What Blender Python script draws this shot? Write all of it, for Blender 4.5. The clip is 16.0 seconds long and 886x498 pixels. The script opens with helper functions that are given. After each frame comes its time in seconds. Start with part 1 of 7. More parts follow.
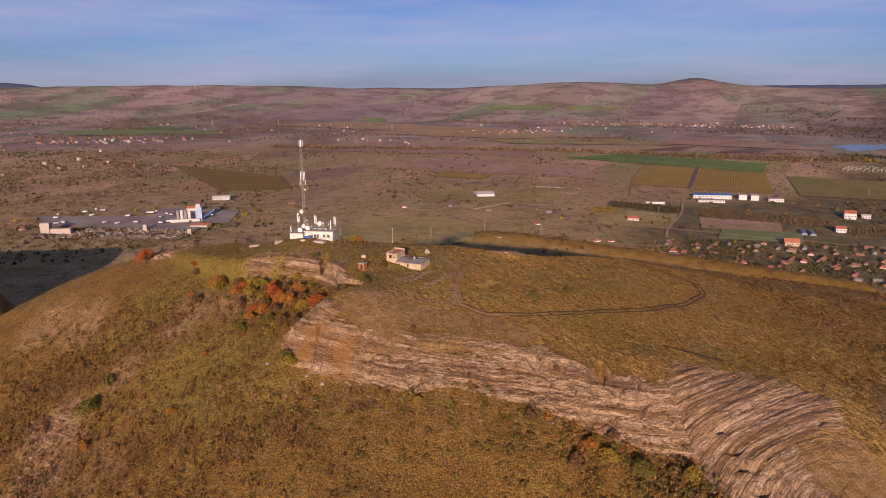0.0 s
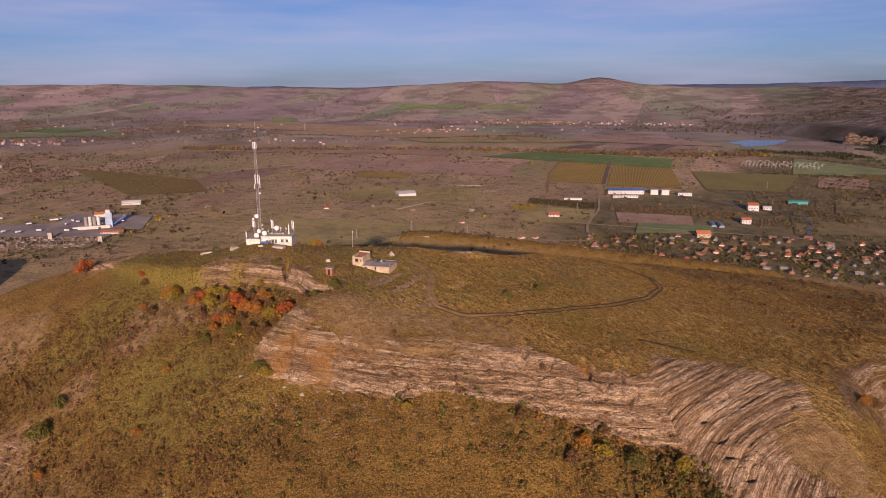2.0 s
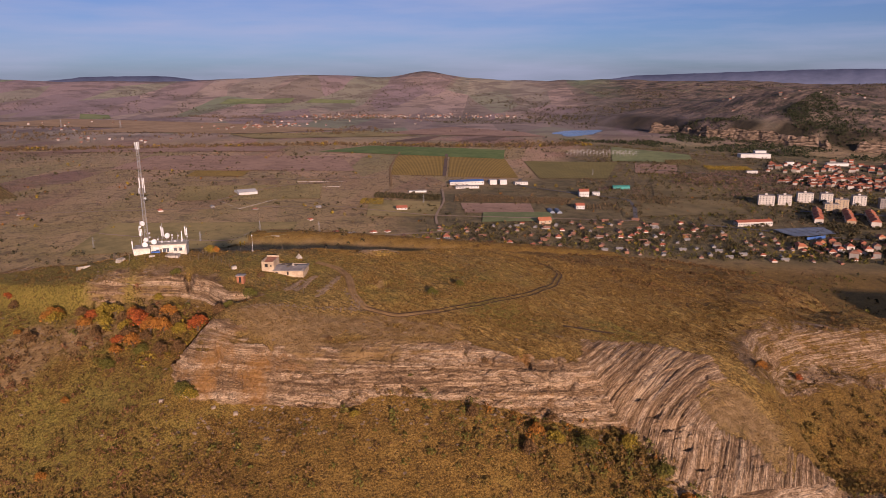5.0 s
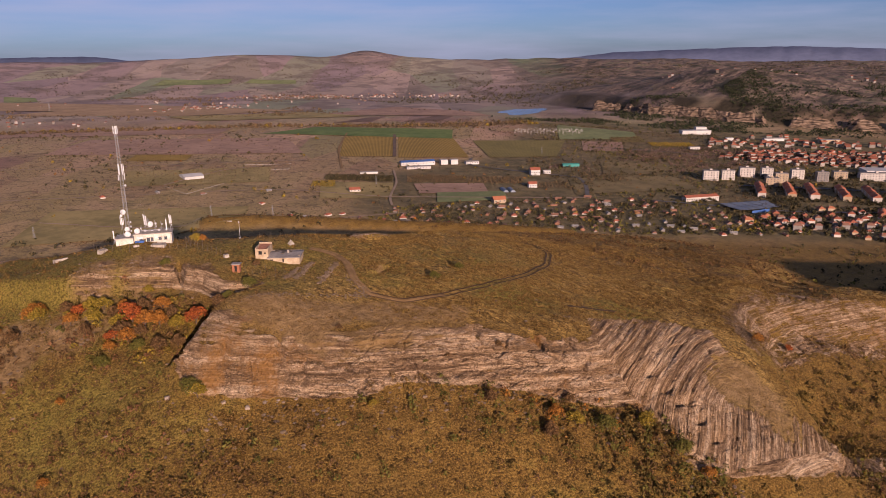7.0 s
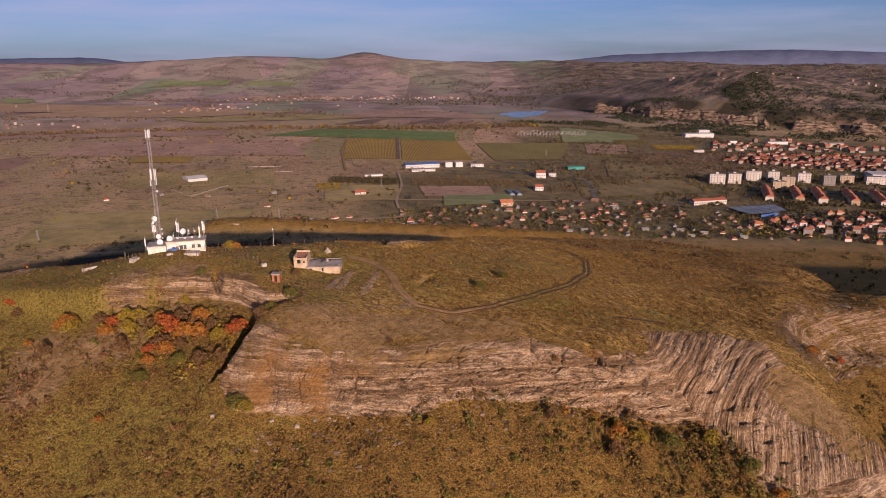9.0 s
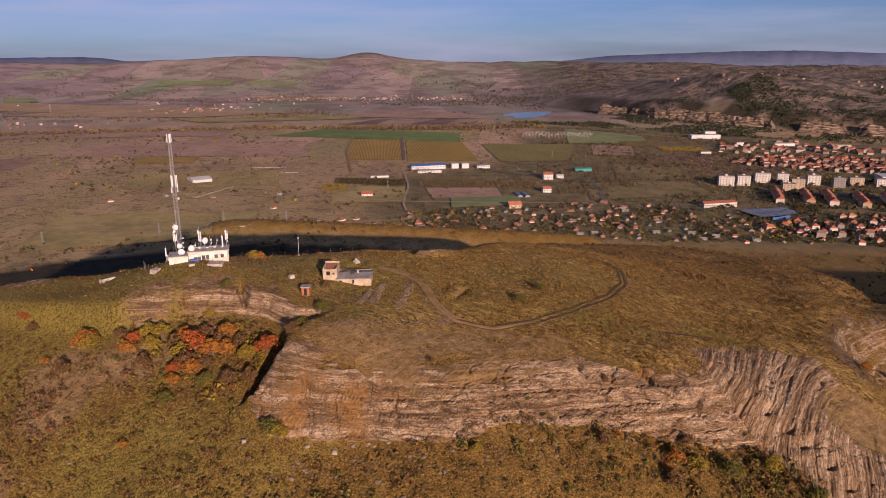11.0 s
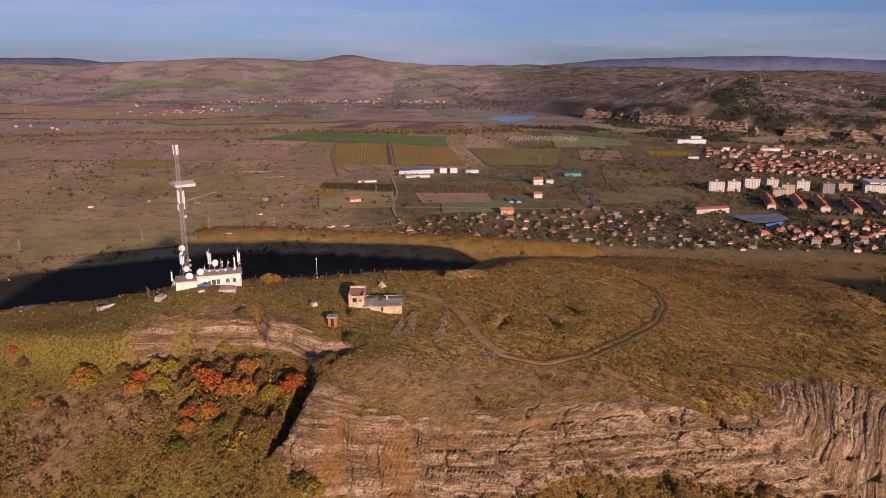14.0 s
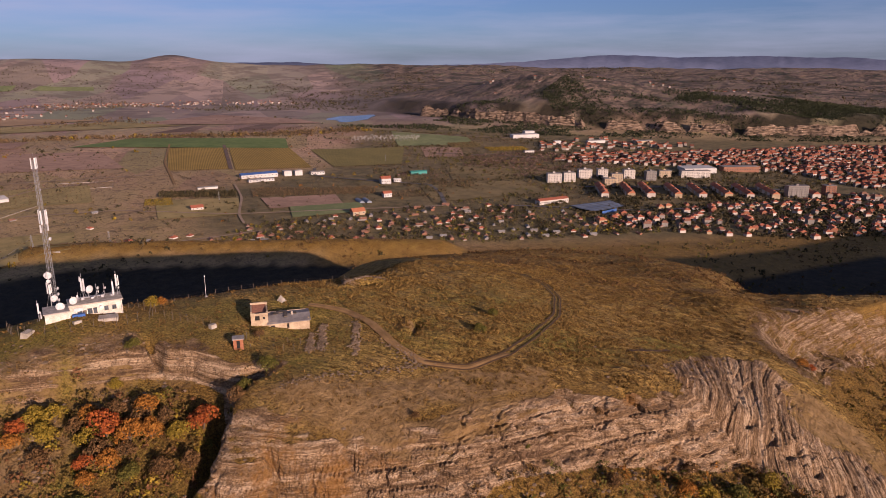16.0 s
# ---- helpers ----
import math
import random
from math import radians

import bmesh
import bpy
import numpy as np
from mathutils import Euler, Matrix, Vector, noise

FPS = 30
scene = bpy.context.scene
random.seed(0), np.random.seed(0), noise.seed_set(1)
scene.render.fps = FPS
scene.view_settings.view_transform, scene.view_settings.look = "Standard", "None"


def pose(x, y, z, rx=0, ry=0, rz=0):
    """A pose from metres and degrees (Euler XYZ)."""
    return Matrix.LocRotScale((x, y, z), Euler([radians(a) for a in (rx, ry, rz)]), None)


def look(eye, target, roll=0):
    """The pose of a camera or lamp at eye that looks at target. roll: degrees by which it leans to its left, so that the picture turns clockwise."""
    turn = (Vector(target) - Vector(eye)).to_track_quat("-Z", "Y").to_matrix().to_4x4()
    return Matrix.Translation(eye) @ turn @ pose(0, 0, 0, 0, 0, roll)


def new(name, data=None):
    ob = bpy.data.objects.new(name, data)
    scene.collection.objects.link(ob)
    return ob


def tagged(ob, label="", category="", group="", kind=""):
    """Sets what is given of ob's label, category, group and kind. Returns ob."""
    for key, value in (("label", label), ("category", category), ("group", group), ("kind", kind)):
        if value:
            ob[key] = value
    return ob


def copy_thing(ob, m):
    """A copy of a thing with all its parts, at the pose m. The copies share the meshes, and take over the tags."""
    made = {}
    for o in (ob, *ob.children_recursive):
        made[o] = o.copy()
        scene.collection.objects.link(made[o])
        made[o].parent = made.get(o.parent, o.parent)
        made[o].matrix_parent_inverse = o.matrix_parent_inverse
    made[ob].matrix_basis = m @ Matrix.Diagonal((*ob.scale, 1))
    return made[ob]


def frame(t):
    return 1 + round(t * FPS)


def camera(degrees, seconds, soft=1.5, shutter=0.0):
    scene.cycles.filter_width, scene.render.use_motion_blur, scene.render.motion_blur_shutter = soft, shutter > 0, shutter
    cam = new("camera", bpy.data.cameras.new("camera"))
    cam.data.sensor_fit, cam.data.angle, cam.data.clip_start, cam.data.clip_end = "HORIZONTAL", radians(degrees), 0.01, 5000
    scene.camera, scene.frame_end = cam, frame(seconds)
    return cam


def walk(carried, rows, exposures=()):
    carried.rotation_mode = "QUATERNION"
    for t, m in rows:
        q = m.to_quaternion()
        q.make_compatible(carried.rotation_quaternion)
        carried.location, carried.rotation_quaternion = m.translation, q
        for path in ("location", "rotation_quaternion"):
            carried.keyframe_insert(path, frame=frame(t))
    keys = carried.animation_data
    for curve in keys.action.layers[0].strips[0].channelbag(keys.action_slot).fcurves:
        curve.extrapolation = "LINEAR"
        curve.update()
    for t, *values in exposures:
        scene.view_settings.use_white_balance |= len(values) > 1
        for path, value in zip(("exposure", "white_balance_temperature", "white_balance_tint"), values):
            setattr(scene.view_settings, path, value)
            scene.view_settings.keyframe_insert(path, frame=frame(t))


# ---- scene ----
cam = camera(63.2, 16.0, soft=0.6)
PATH = [
    (0, (1.826, -0.914, 209.022), (1.792, 1.035, 208.575), -0.5),
    (0.5, (-2.795, 0.022, 208.904), (-2.772, 1.971, 208.457), -0.5),
    (1, (-7.427, 1.041, 209.091), (-7.346, 2.988, 208.643), -0.5),
    (1.5, (-12.019, 1.836, 209.423), (-11.879, 3.779, 208.971), -0.5),
    (2, (-16.444, 2.66, 209.314), (-16.236, 4.597, 208.863), -0.5),
    (2.5, (-20.739, 3.777, 209.159), (-20.451, 5.703, 208.706), -0.6),
    (3, (-25.166, 4.807, 209.177), (-24.796, 6.719, 208.723), -0.6),
    (3.5, (-29.477, 6.39, 209.475), (-29.028, 8.284, 209.018), -0.5),
    (4, (-33.717, 8.425, 209.611), (-33.191, 10.299, 209.153), -0.4),
    (4.5, (-37.908, 10.476, 209.725), (-37.311, 12.329, 209.266), -0.4),
    (7, (-56.667, 22.88, 209.554), (-55.869, 24.637, 209.029), -0.7),
    (7.5, (-59.978, 25.515, 209.594), (-59.173, 27.269, 209.07), -0.7),
    (8, (-62.399, 28.694, 209.672), (-61.591, 30.447, 209.148), -0.5),
    (8.5, (-64.33, 32.303, 209.71), (-63.523, 34.057, 209.189), -0.4),
    (9, (-66.389, 36.198, 209.664), (-65.581, 37.952, 209.144), -0.5),
    (11.5, (-71.288, 54.229, 210.023), (-70.48, 55.984, 209.504), -0.3),
    (12, (-71.387, 58.596, 209.974), (-70.577, 60.351, 209.457), -0.2),
    (12.5, (-71.932, 62.595, 210.093), (-71.12, 64.349, 209.578), -0.2),
    (13, (-73.042, 66.684, 210.272), (-72.232, 68.438, 209.757), -0.1),
    (13.5, (-74.321, 70.376, 210.436), (-73.501, 72.126, 209.922), -0.1),
    (14, (-76.201, 74.15, 210.343), (-75.342, 75.882, 209.831), -0.0),
    (14.5, (-78.439, 77.878, 210.259), (-77.507, 79.573, 209.748), -0.1),
    (15, (-80.879, 81.442, 210.383), (-79.865, 83.088, 209.872), -0.1),
    (15.5, (-83.556, 84.66, 210.194), (-82.436, 86.237, 209.683), -0.2),
    (16, (-86.356, 87.881, 210.187), (-85.132, 89.377, 209.672), -0.3),
]
walk(cam, [(t, look(eye, target, roll)) for t, eye, target, roll in PATH],
     exposures=[(0, 0.50, 6000, 36), (16, 0.50, 6000, 36)])

# ---- sky and sun ----
SUN_HEIGHT, SUN_FROM = 12.4, (-0.07, -0.9975)
world = bpy.data.worlds.new("sky")
scene.world = world
world.use_nodes = True
wn, wl = world.node_tree.nodes, world.node_tree.links
wn.clear()
w_out, w_bg = wn.new("ShaderNodeOutputWorld"), wn.new("ShaderNodeBackground")
w_sky, w_coord, w_map = wn.new("ShaderNodeTexSky"), wn.new("ShaderNodeTexCoord"), wn.new("ShaderNodeMapping")
w_noise, w_ramp, w_mix = wn.new("ShaderNodeTexNoise"), wn.new("ShaderNodeValToRGB"), wn.new("ShaderNodeMix")
w_sky.sky_type, w_sky.sun_disc = "NISHITA", False
w_sky.sun_elevation = radians(SUN_HEIGHT)
w_sky.sun_rotation = math.atan2(SUN_FROM[0], SUN_FROM[1])
w_sky.altitude, w_sky.air_density, w_sky.dust_density, w_sky.ozone_density = 300, 0.65, 0.7, 3.5
w_map.inputs["Scale"].default_value = (1.2, 1.2, 11.0)
w_map.inputs["Rotation"].default_value = (0.10, -0.05, 0.0)
w_noise.inputs["Scale"].default_value, w_noise.inputs["Detail"].default_value = 2.2, 7.0
w_noise.inputs["Roughness"].default_value = 0.55
w_ramp.color_ramp.elements[0].position, w_ramp.color_ramp.elements[1].position = 0.36, 0.72
w_ramp.color_ramp.elements[1].color = (0.66, 0.66, 0.66, 1)
w_mix.data_type = "RGBA"
w_mix.inputs["B"].default_value = (6.0, 6.6, 7.6, 1)
wl.new(w_coord.outputs["Generated"], w_map.inputs["Vector"])
wl.new(w_map.outputs["Vector"], w_noise.inputs["Vector"])
wl.new(w_noise.outputs["Fac"], w_ramp.inputs["Fac"])
wl.new(w_ramp.outputs["Color"], w_mix.inputs["Factor"])
wl.new(w_sky.outputs["Color"], w_mix.inputs["A"])
wl.new(w_mix.outputs["Result"], w_bg.inputs["Color"])
wl.new(w_bg.outputs["Background"], w_out.inputs["Surface"])
w_bg.inputs["Strength"].default_value = 0.05
sun = new("sun", bpy.data.lights.new("sun", "SUN"))
sun.data.energy, sun.data.angle, sun.data.color = 5.0, radians(0.6), (1.0, 0.775, 0.50)
sun.matrix_world = look((SUN_FROM[0] * 100, SUN_FROM[1] * 100, 100 * math.tan(radians(SUN_HEIGHT))), (0, 0, 0))

# ---- materials ----
def node_material(name, rough=0.9, metal=0.0):
    m = bpy.data.materials.new(name)
    m.use_nodes = True
    b = m.node_tree.nodes["Principled BSDF"]
    b.inputs["Roughness"].default_value, b.inputs["Metallic"].default_value = rough, metal
    b.inputs["Specular IOR Level"].default_value = 0.25
    return m, m.node_tree.nodes, m.node_tree.links, b


class Nodes:
    """Short hand for node trees."""

    def __init__(self, m):
        self.n, self.l = m.node_tree.nodes, m.node_tree.links

    def put(self, socket, value):
        if isinstance(value, bpy.types.NodeSocket):
            self.l.new(value, socket)
        else:
            socket.default_value = value

    def place(self):
        return self.n.new("ShaderNodeNewGeometry").outputs["Position"]

    def own(self):
        return self.n.new("ShaderNodeTexCoord").outputs["Object"]

    def chance(self):
        return self.n.new("ShaderNodeObjectInfo").outputs["Random"]

    def island(self):
        return self.n.new("ShaderNodeNewGeometry").outputs["Random Per Island"]

    def attr(self, name):
        a = self.n.new("ShaderNodeAttribute")
        a.attribute_name = name
        return a.outputs["Fac"]

    def stretch(self, vector, scale):
        m = self.n.new("ShaderNodeMapping")
        m.inputs["Scale"].default_value = scale
        self.l.new(vector, m.inputs["Vector"])
        return m.outputs["Vector"]

    def noise(self, vector, scale, detail=5.0, rough=0.55, warp=0.0):
        t = self.n.new("ShaderNodeTexNoise")
        self.l.new(vector, t.inputs["Vector"])
        t.inputs["Scale"].default_value, t.inputs["Detail"].default_value = scale, detail
        t.inputs["Roughness"].default_value, t.inputs["Distortion"].default_value = rough, warp
        return t.outputs["Fac"]

    def cells(self, vector, scale, out="Color", feature="F1"):
        t = self.n.new("ShaderNodeTexVoronoi")
        t.feature = feature
        self.l.new(vector, t.inputs["Vector"])
        t.inputs["Scale"].default_value = scale
        return t.outputs[out]

    def ramp(self, fac, *stops):
        r = self.n.new("ShaderNodeValToRGB")
        e = r.color_ramp.elements
        while len(e) < len(stops):
            e.new(0.5)
        for k, (at, c) in zip(e, stops):
            k.position = at
            k.color = (*c, 1) if isinstance(c, tuple) else (c, c, c, 1)
        self.put(r.inputs["Fac"], fac)
        return r.outputs["Color"]

    def mix(self, fac, a, b, blend="MIX"):
        m = self.n.new("ShaderNodeMix")
        m.data_type, m.blend_type = "RGBA", blend
        for s, v in (("Factor", fac), ("A", a), ("B", b)):
            self.put(m.inputs[s], (*v, 1) if isinstance(v, tuple) else v)
        return m.outputs["Result"]

    def sum(self, op, a, b=0.0, c=0.0):
        m = self.n.new("ShaderNodeMath")
        m.operation = op
        for s, v in zip(m.inputs, (a, b, c)):
            self.put(s, v)
        return m.outputs["Value"]

    def split(self, vector):
        s = self.n.new("ShaderNodeSeparateXYZ")
        self.l.new(vector, s.inputs["Vector"])
        return s.outputs

    def join(self, x, y, z):
        s = self.n.new("ShaderNodeCombineXYZ")
        for k, v in zip(s.inputs, (x, y, z)):
            self.put(k, v)
        return s.outputs["Vector"]

    def bump(self, height, strength, distance, target):
        b = self.n.new("ShaderNodeBump")
        b.inputs["Strength"].default_value, b.inputs["Distance"].default_value = strength, distance
        self.l.new(height, b.inputs["Height"])
        self.l.new(b.outputs["Normal"], target.inputs["Normal"])


def surface(name, dark, light, scale=1.0, rough=0.85, metal=0.0, bump=0.02, fine=8.0, vary=0.0, local=True):
    """A weathered surface between two colours: stains at one scale, grain at a finer one."""
    m, n, l, b = node_material(name, rough, metal)
    k = Nodes(m)
    at = k.own() if local else k.place()
    stain, grain = k.noise(at, scale, 4), k.noise(at, scale * fine, 3, 0.6)
    both = k.sum("ADD", k.sum("MULTIPLY", stain, 0.65), k.sum("MULTIPLY", grain, 0.35))
    col = k.ramp(both, (0.36, dark), (0.62, light))
    if vary:
        col = k.mix(k.sum("MULTIPLY", k.chance(), vary), col, dark)
    k.put(b.inputs["Base Color"], col)
    if bump:
        k.bump(grain, 0.6, bump, b)
    return m


def leaf_material(name, a, b_, c, dry=0.0):
    """Leaves in three tones, mixed clump by clump."""
    m, n, l, b = node_material(name, 0.8)
    k = Nodes(m)
    tone = k.sum("ADD", k.sum("MULTIPLY", k.island(), 0.7), k.sum("MULTIPLY", k.noise(k.place(), 0.9, 3), 0.3))
    k.put(b.inputs["Base Color"], k.ramp(tone, (0.15, a), (0.5, b_), (0.85, c)))
    b.inputs["Specular IOR Level"].default_value = 0.1
    return m


GRASS_LIE = 1.0


def ground_material():
    m, n, l, b = node_material("ground_cover", 0.95)
    k = Nodes(m)
    p = k.place()
    # dry hill grass, greener in the damp hollows, with small dark tussocks
    wide, mid, fine = k.noise(p, 0.018, 4), k.noise(p, 0.11, 5, 0.6), k.noise(p, 1.1, 6, 0.7)
    grass = k.ramp(mid, (0.30, (0.132, 0.073, 0.012)), (0.50, (0.210, 0.118, 0.020)), (0.72, (0.285, 0.167, 0.035)))
    turn = n.new("ShaderNodeVectorRotate")
    turn.rotation_type = "Z_AXIS"
    turn.inputs["Angle"].default_value = GRASS_LIE
    l.new(p, turn.inputs["Vector"])
    streak = k.noise(k.stretch(turn.outputs["Vector"], (0.36, 1.0, 0.4)), 1.15, 4, 0.62)
    turf = k.attr("turf")
    grass = k.mix(k.sum("MULTIPLY", turf, 0.85), grass, k.ramp(mid, (0.3, (0.31, 0.192, 0.043)), (0.7, (0.48, 0.302, 0.080))))
    grass = k.mix(k.ramp(k.attr("russet"), (0.0, 0.0), (1.0, 0.8)), grass, k.ramp(mid, (0.32, (0.150, 0.076, 0.020)), (0.68, (0.290, 0.155, 0.045))))
    grass = k.mix(k.sum("MULTIPLY", turf, k.ramp(streak, (0.40, 0.85), (0.49, 0.0))), grass, (0.085, 0.048, 0.014))
    grass = k.mix(k.sum("MULTIPLY", turf, k.ramp(streak, (0.53, 0.0), (0.62, 0.7))), grass, (0.56, 0.37, 0.115))
    green = k.ramp(fine, (0.3, (0.125, 0.112, 0.014)), (0.7, (0.275, 0.225, 0.034)))
    lush = k.sum("ADD", k.sum("ADD", k.attr("green"), k.sum("MULTIPLY", turf, 0.22)), k.sum("MULTIPLY", k.sum("SUBTRACT", wide, 0.5), 1.2))
    lush = k.sum("ADD", lush, k.sum("MULTIPLY", k.sum("SUBTRACT", mid, 0.5), 1.5))
    hill = k.mix(k.ramp(lush, (0.22, 0.0), (0.85, 0.8)), grass, green)
    hill = k.mix(k.ramp(fine, (0.36, 0.7), (0.46, 0.0)), hill, (0.050, 0.028, 0.008))
    grain = k.noise(p, 2.4, 3, 0.75)
    hill = k.mix(k.ramp(grain, (0.41, 0.7), (0.485, 0.0)), hill, (0.045, 0.026, 0.007))
    hill = k.mix(k.ramp(grain, (0.53, 0.0), (0.62, 0.5)), hill, (0.44, 0.275, 0.075))
    bare = k.ramp(k.noise(p, 0.35, 6, 0.65), (0.35, (0.190, 0.112, 0.040)), (0.7, (0.38, 0.247, 0.115)))
    hill = k.mix(k.ramp(k.sum("ADD", k.attr("bare"), k.sum("MULTIPLY", k.sum("SUBTRACT", fine, 0.5), 1.3)), (0.35, 0.0), (0.8, 0.9)), hill, bare)
    # bedded limestone: pale beds, dark seams, ochre lichen
    xyz = k.split(p)
    turned = k.sum("GREATER_THAN", k.attr("fold"), 0.5)
    off = n.new("ShaderNodeVectorMath")
    off.operation = "SUBTRACT"
    l.new(p, off.inputs[0])
    off.inputs[1].default_value = FOLD_AT

    def reach(way):
        dot = n.new("ShaderNodeVectorMath")
        dot.operation = "DOT_PRODUCT"
        l.new(off.outputs["Vector"], dot.inputs[0])
        dot.inputs[1].default_value = way
        return dot.outputs["Value"]
    sideways, upward = reach(FOLD_SIDE), k.sum("MULTIPLY", k.sum("MAXIMUM", reach(FOLD_UP), 0.0), 1.25)
    arch = k.sum("SQRT", k.sum("ADD", k.sum("MULTIPLY", sideways, sideways), k.sum("MULTIPLY", upward, upward)))

    def blend(a, b):
        return k.sum("ADD", k.sum("MULTIPLY", a, k.sum("SUBTRACT", 1.0, turned)), k.sum("MULTIPLY", b, turned))
    steep = n.new("ShaderNodeMapRange")
    for socket, value in zip(steep.inputs, (0.0, 112.0, 124.0, 1.0, 2.1)):
        k.put(socket, value)
    k.put(steep.inputs["Value"], xyz["X"])
    bed = blend(k.sum("ADD", k.sum("MULTIPLY", xyz["Z"], steep.outputs["Result"]), k.sum("MULTIPLY", xyz["X"], 0.05)), arch)
    bed = k.sum("ADD", bed, k.sum("ADD", k.sum("MULTIPLY", k.noise(p, 0.06, 3), 2.0), k.sum("MULTIPLY", k.noise(p, 0.8, 3), 0.22)))

    def seams(wide, thin):
        return k.join(k.sum("MULTIPLY", xyz["X"], wide), k.sum("MULTIPLY", xyz["Y"], wide), k.sum("MULTIPLY", bed, thin))
    thick_beds, thin_beds, leaf_beds = k.noise(seams(0.02, 0.5), 1.0, 3, 0.5), k.noise(seams(0.06, 1.6), 1.0, 3, 0.6), k.noise(seams(0.30, 4.0), 1.0, 3, 0.65)
    beds = k.sum("ADD", k.sum("MULTIPLY", thick_beds, 0.30), k.sum("ADD", k.sum("MULTIPLY", thin_beds, 0.42), k.sum("MULTIPLY", leaf_beds, 0.28)))
    stone = k.ramp(beds, (0.41, (0.135, 0.078, 0.036)), (0.465, (0.30, 0.185, 0.088)), (0.515, (0.49, 0.323, 0.180)), (0.575, (0.71, 0.515, 0.325)))
    # open seams between the beds and upright joints that break every bed into blocks
    worn = k.ramp(k.noise(p, 0.25, 4, 0.6), (0.38, 0.3), (0.6, 1.0))
    cut = 0.0
    for tall, long, deep in ((0.55, 1.1, 0.75), (1.9, 3.6, 1.0)):
        level = k.sum("DIVIDE", bed, tall)
        white = n.new("ShaderNodeTexWhiteNoise")
        white.noise_dimensions = "1D"
        k.put(white.inputs["W"], k.sum("FLOOR", level))
        side = blend(k.sum("ADD", xyz["X"], k.sum("MULTIPLY", xyz["Y"], 0.45)), k.sum("ADD", xyz["Z"], k.sum("MULTIPLY", xyz["Y"], 0.4)))
        side = k.sum("ADD", k.sum("ADD", k.sum("DIVIDE", side, long), k.sum("MULTIPLY", white.outputs["Value"], 9.0)), k.sum("MULTIPLY", k.noise(p, 0.7, 3), 1.1))
        seam = k.ramp(k.sum("FRACT", level), (0.0, deep), (0.30, 0.0))
        joint = k.ramp(k.sum("FRACT", side), (0.0, deep * 0.8), (0.14, 0.0))
        cut = k.sum("MAXIMUM", k.sum("MAXIMUM", seam, joint), cut)
    cut = k.sum("MULTIPLY", cut, worn)
    # seams and joints get a dark colour, which includes the shade inside them
    stone = k.mix(k.sum("MULTIPLY", cut, 0.8), stone, (0.070, 0.042, 0.024))
    stone = k.mix(k.ramp(k.noise(p, 0.45, 6, 0.72), (0.40, 0.7), (0.50, 0.0)), stone, (0.190, 0.112, 0.058))
    chips = k.noise(p, 2.6, 4, 0.72)
    stone = k.mix(k.ramp(chips, (0.40, 0.65), (0.48, 0.0)), stone, (0.085, 0.050, 0.027))
    stone = k.mix(k.ramp(chips, (0.56, 0.0), (0.68, 0.4)), stone, (0.70, 0.52, 0.37))
    lichen = k.sum("ADD", k.noise(p, 0.075, 4, 0.6), k.sum("MULTIPLY", k.sum("SUBTRACT", fine, 0.5), 0.35))
    lichen = k.sum("ADD", lichen, k.sum("MULTIPLY", k.attr("ochre"), 0.16))
    stone = k.mix(k.ramp(lichen, (0.60, 0.0), (0.74, 0.75)), stone, (0.36, 0.175, 0.040))
    show = k.sum("ADD", k.attr("rock"), k.sum("MULTIPLY", k.sum("SUBTRACT", k.sum("ADD", k.sum("MULTIPLY", k.noise(p, 0.22, 6, 0.7), 0.5), k.sum("MULTIPLY", k.noise(seams(0.08, 0.9), 1.0, 5, 0.65), 0.5)), 0.5), 2.0))
    rock = k.ramp(show, (0.44, 0.0), (0.56, 1.0))
    near = k.mix(rock, hill, stone)
    # the plain: scrub, old vineyards and fallow strips
    flat = k.stretch(p, (1.0, 1.0, 0.0))
    tilt = n.new("ShaderNodeVectorRotate")
    tilt.rotation_type = "Z_AXIS"
    tilt.inputs["Angle"].default_value = 0.42
    l.new(flat, tilt.inputs["Vector"])
    strips = k.cells(k.stretch(tilt.outputs["Vector"], (0.0105, 0.0036, 1.0)), 1.0)
    strip = k.split(strips)["X"]
    soil = k.ramp(strip, (0.0, (0.245, 0.142, 0.108)), (0.3, (0.41, 0.240, 0.165)), (0.5, (0.32, 0.245, 0.115)), (0.75, (0.50, 0.315, 0.205)), (1.0, (0.25, 0.210, 0.095)))
    patch = k.noise(p, 0.006, 5, 0.6)
    soil = k.mix(k.ramp(patch, (0.42, 0.0), (0.62, 0.6)), soil, (0.36, 0.275, 0.125))
    scrub = k.noise(p, 0.055, 5, 0.7)
    close = n.new("ShaderNodeMapRange")
    for socket, value in zip(close.inputs, (0.0, 950.0, 1500.0, 0.75, 0.0)):
        k.put(socket, value)
    k.put(close.inputs["Value"], xyz["Y"])
    meadow = k.ramp(k.noise(p, 0.02, 6, 0.65), (0.38, (0.235, 0.180, 0.066)), (0.52, (0.36, 0.255, 0.108)), (0.64, (0.45, 0.300, 0.150)))
    soil = k.mix(close.outputs["Result"], soil, meadow)
    soil = k.mix(k.ramp(scrub, (0.38, 0.65), (0.47, 0.0)), soil, (0.101, 0.070, 0.042))
    soil = k.mix(k.ramp(k.noise(p, 0.3, 4, 0.7), (0.38, 0.6), (0.5, 0.0)), soil, (0.115, 0.081, 0.050))
    # far land blends to paler, mauver tones: haze put into its colours
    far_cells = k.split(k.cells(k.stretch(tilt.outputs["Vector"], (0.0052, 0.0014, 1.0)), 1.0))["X"]
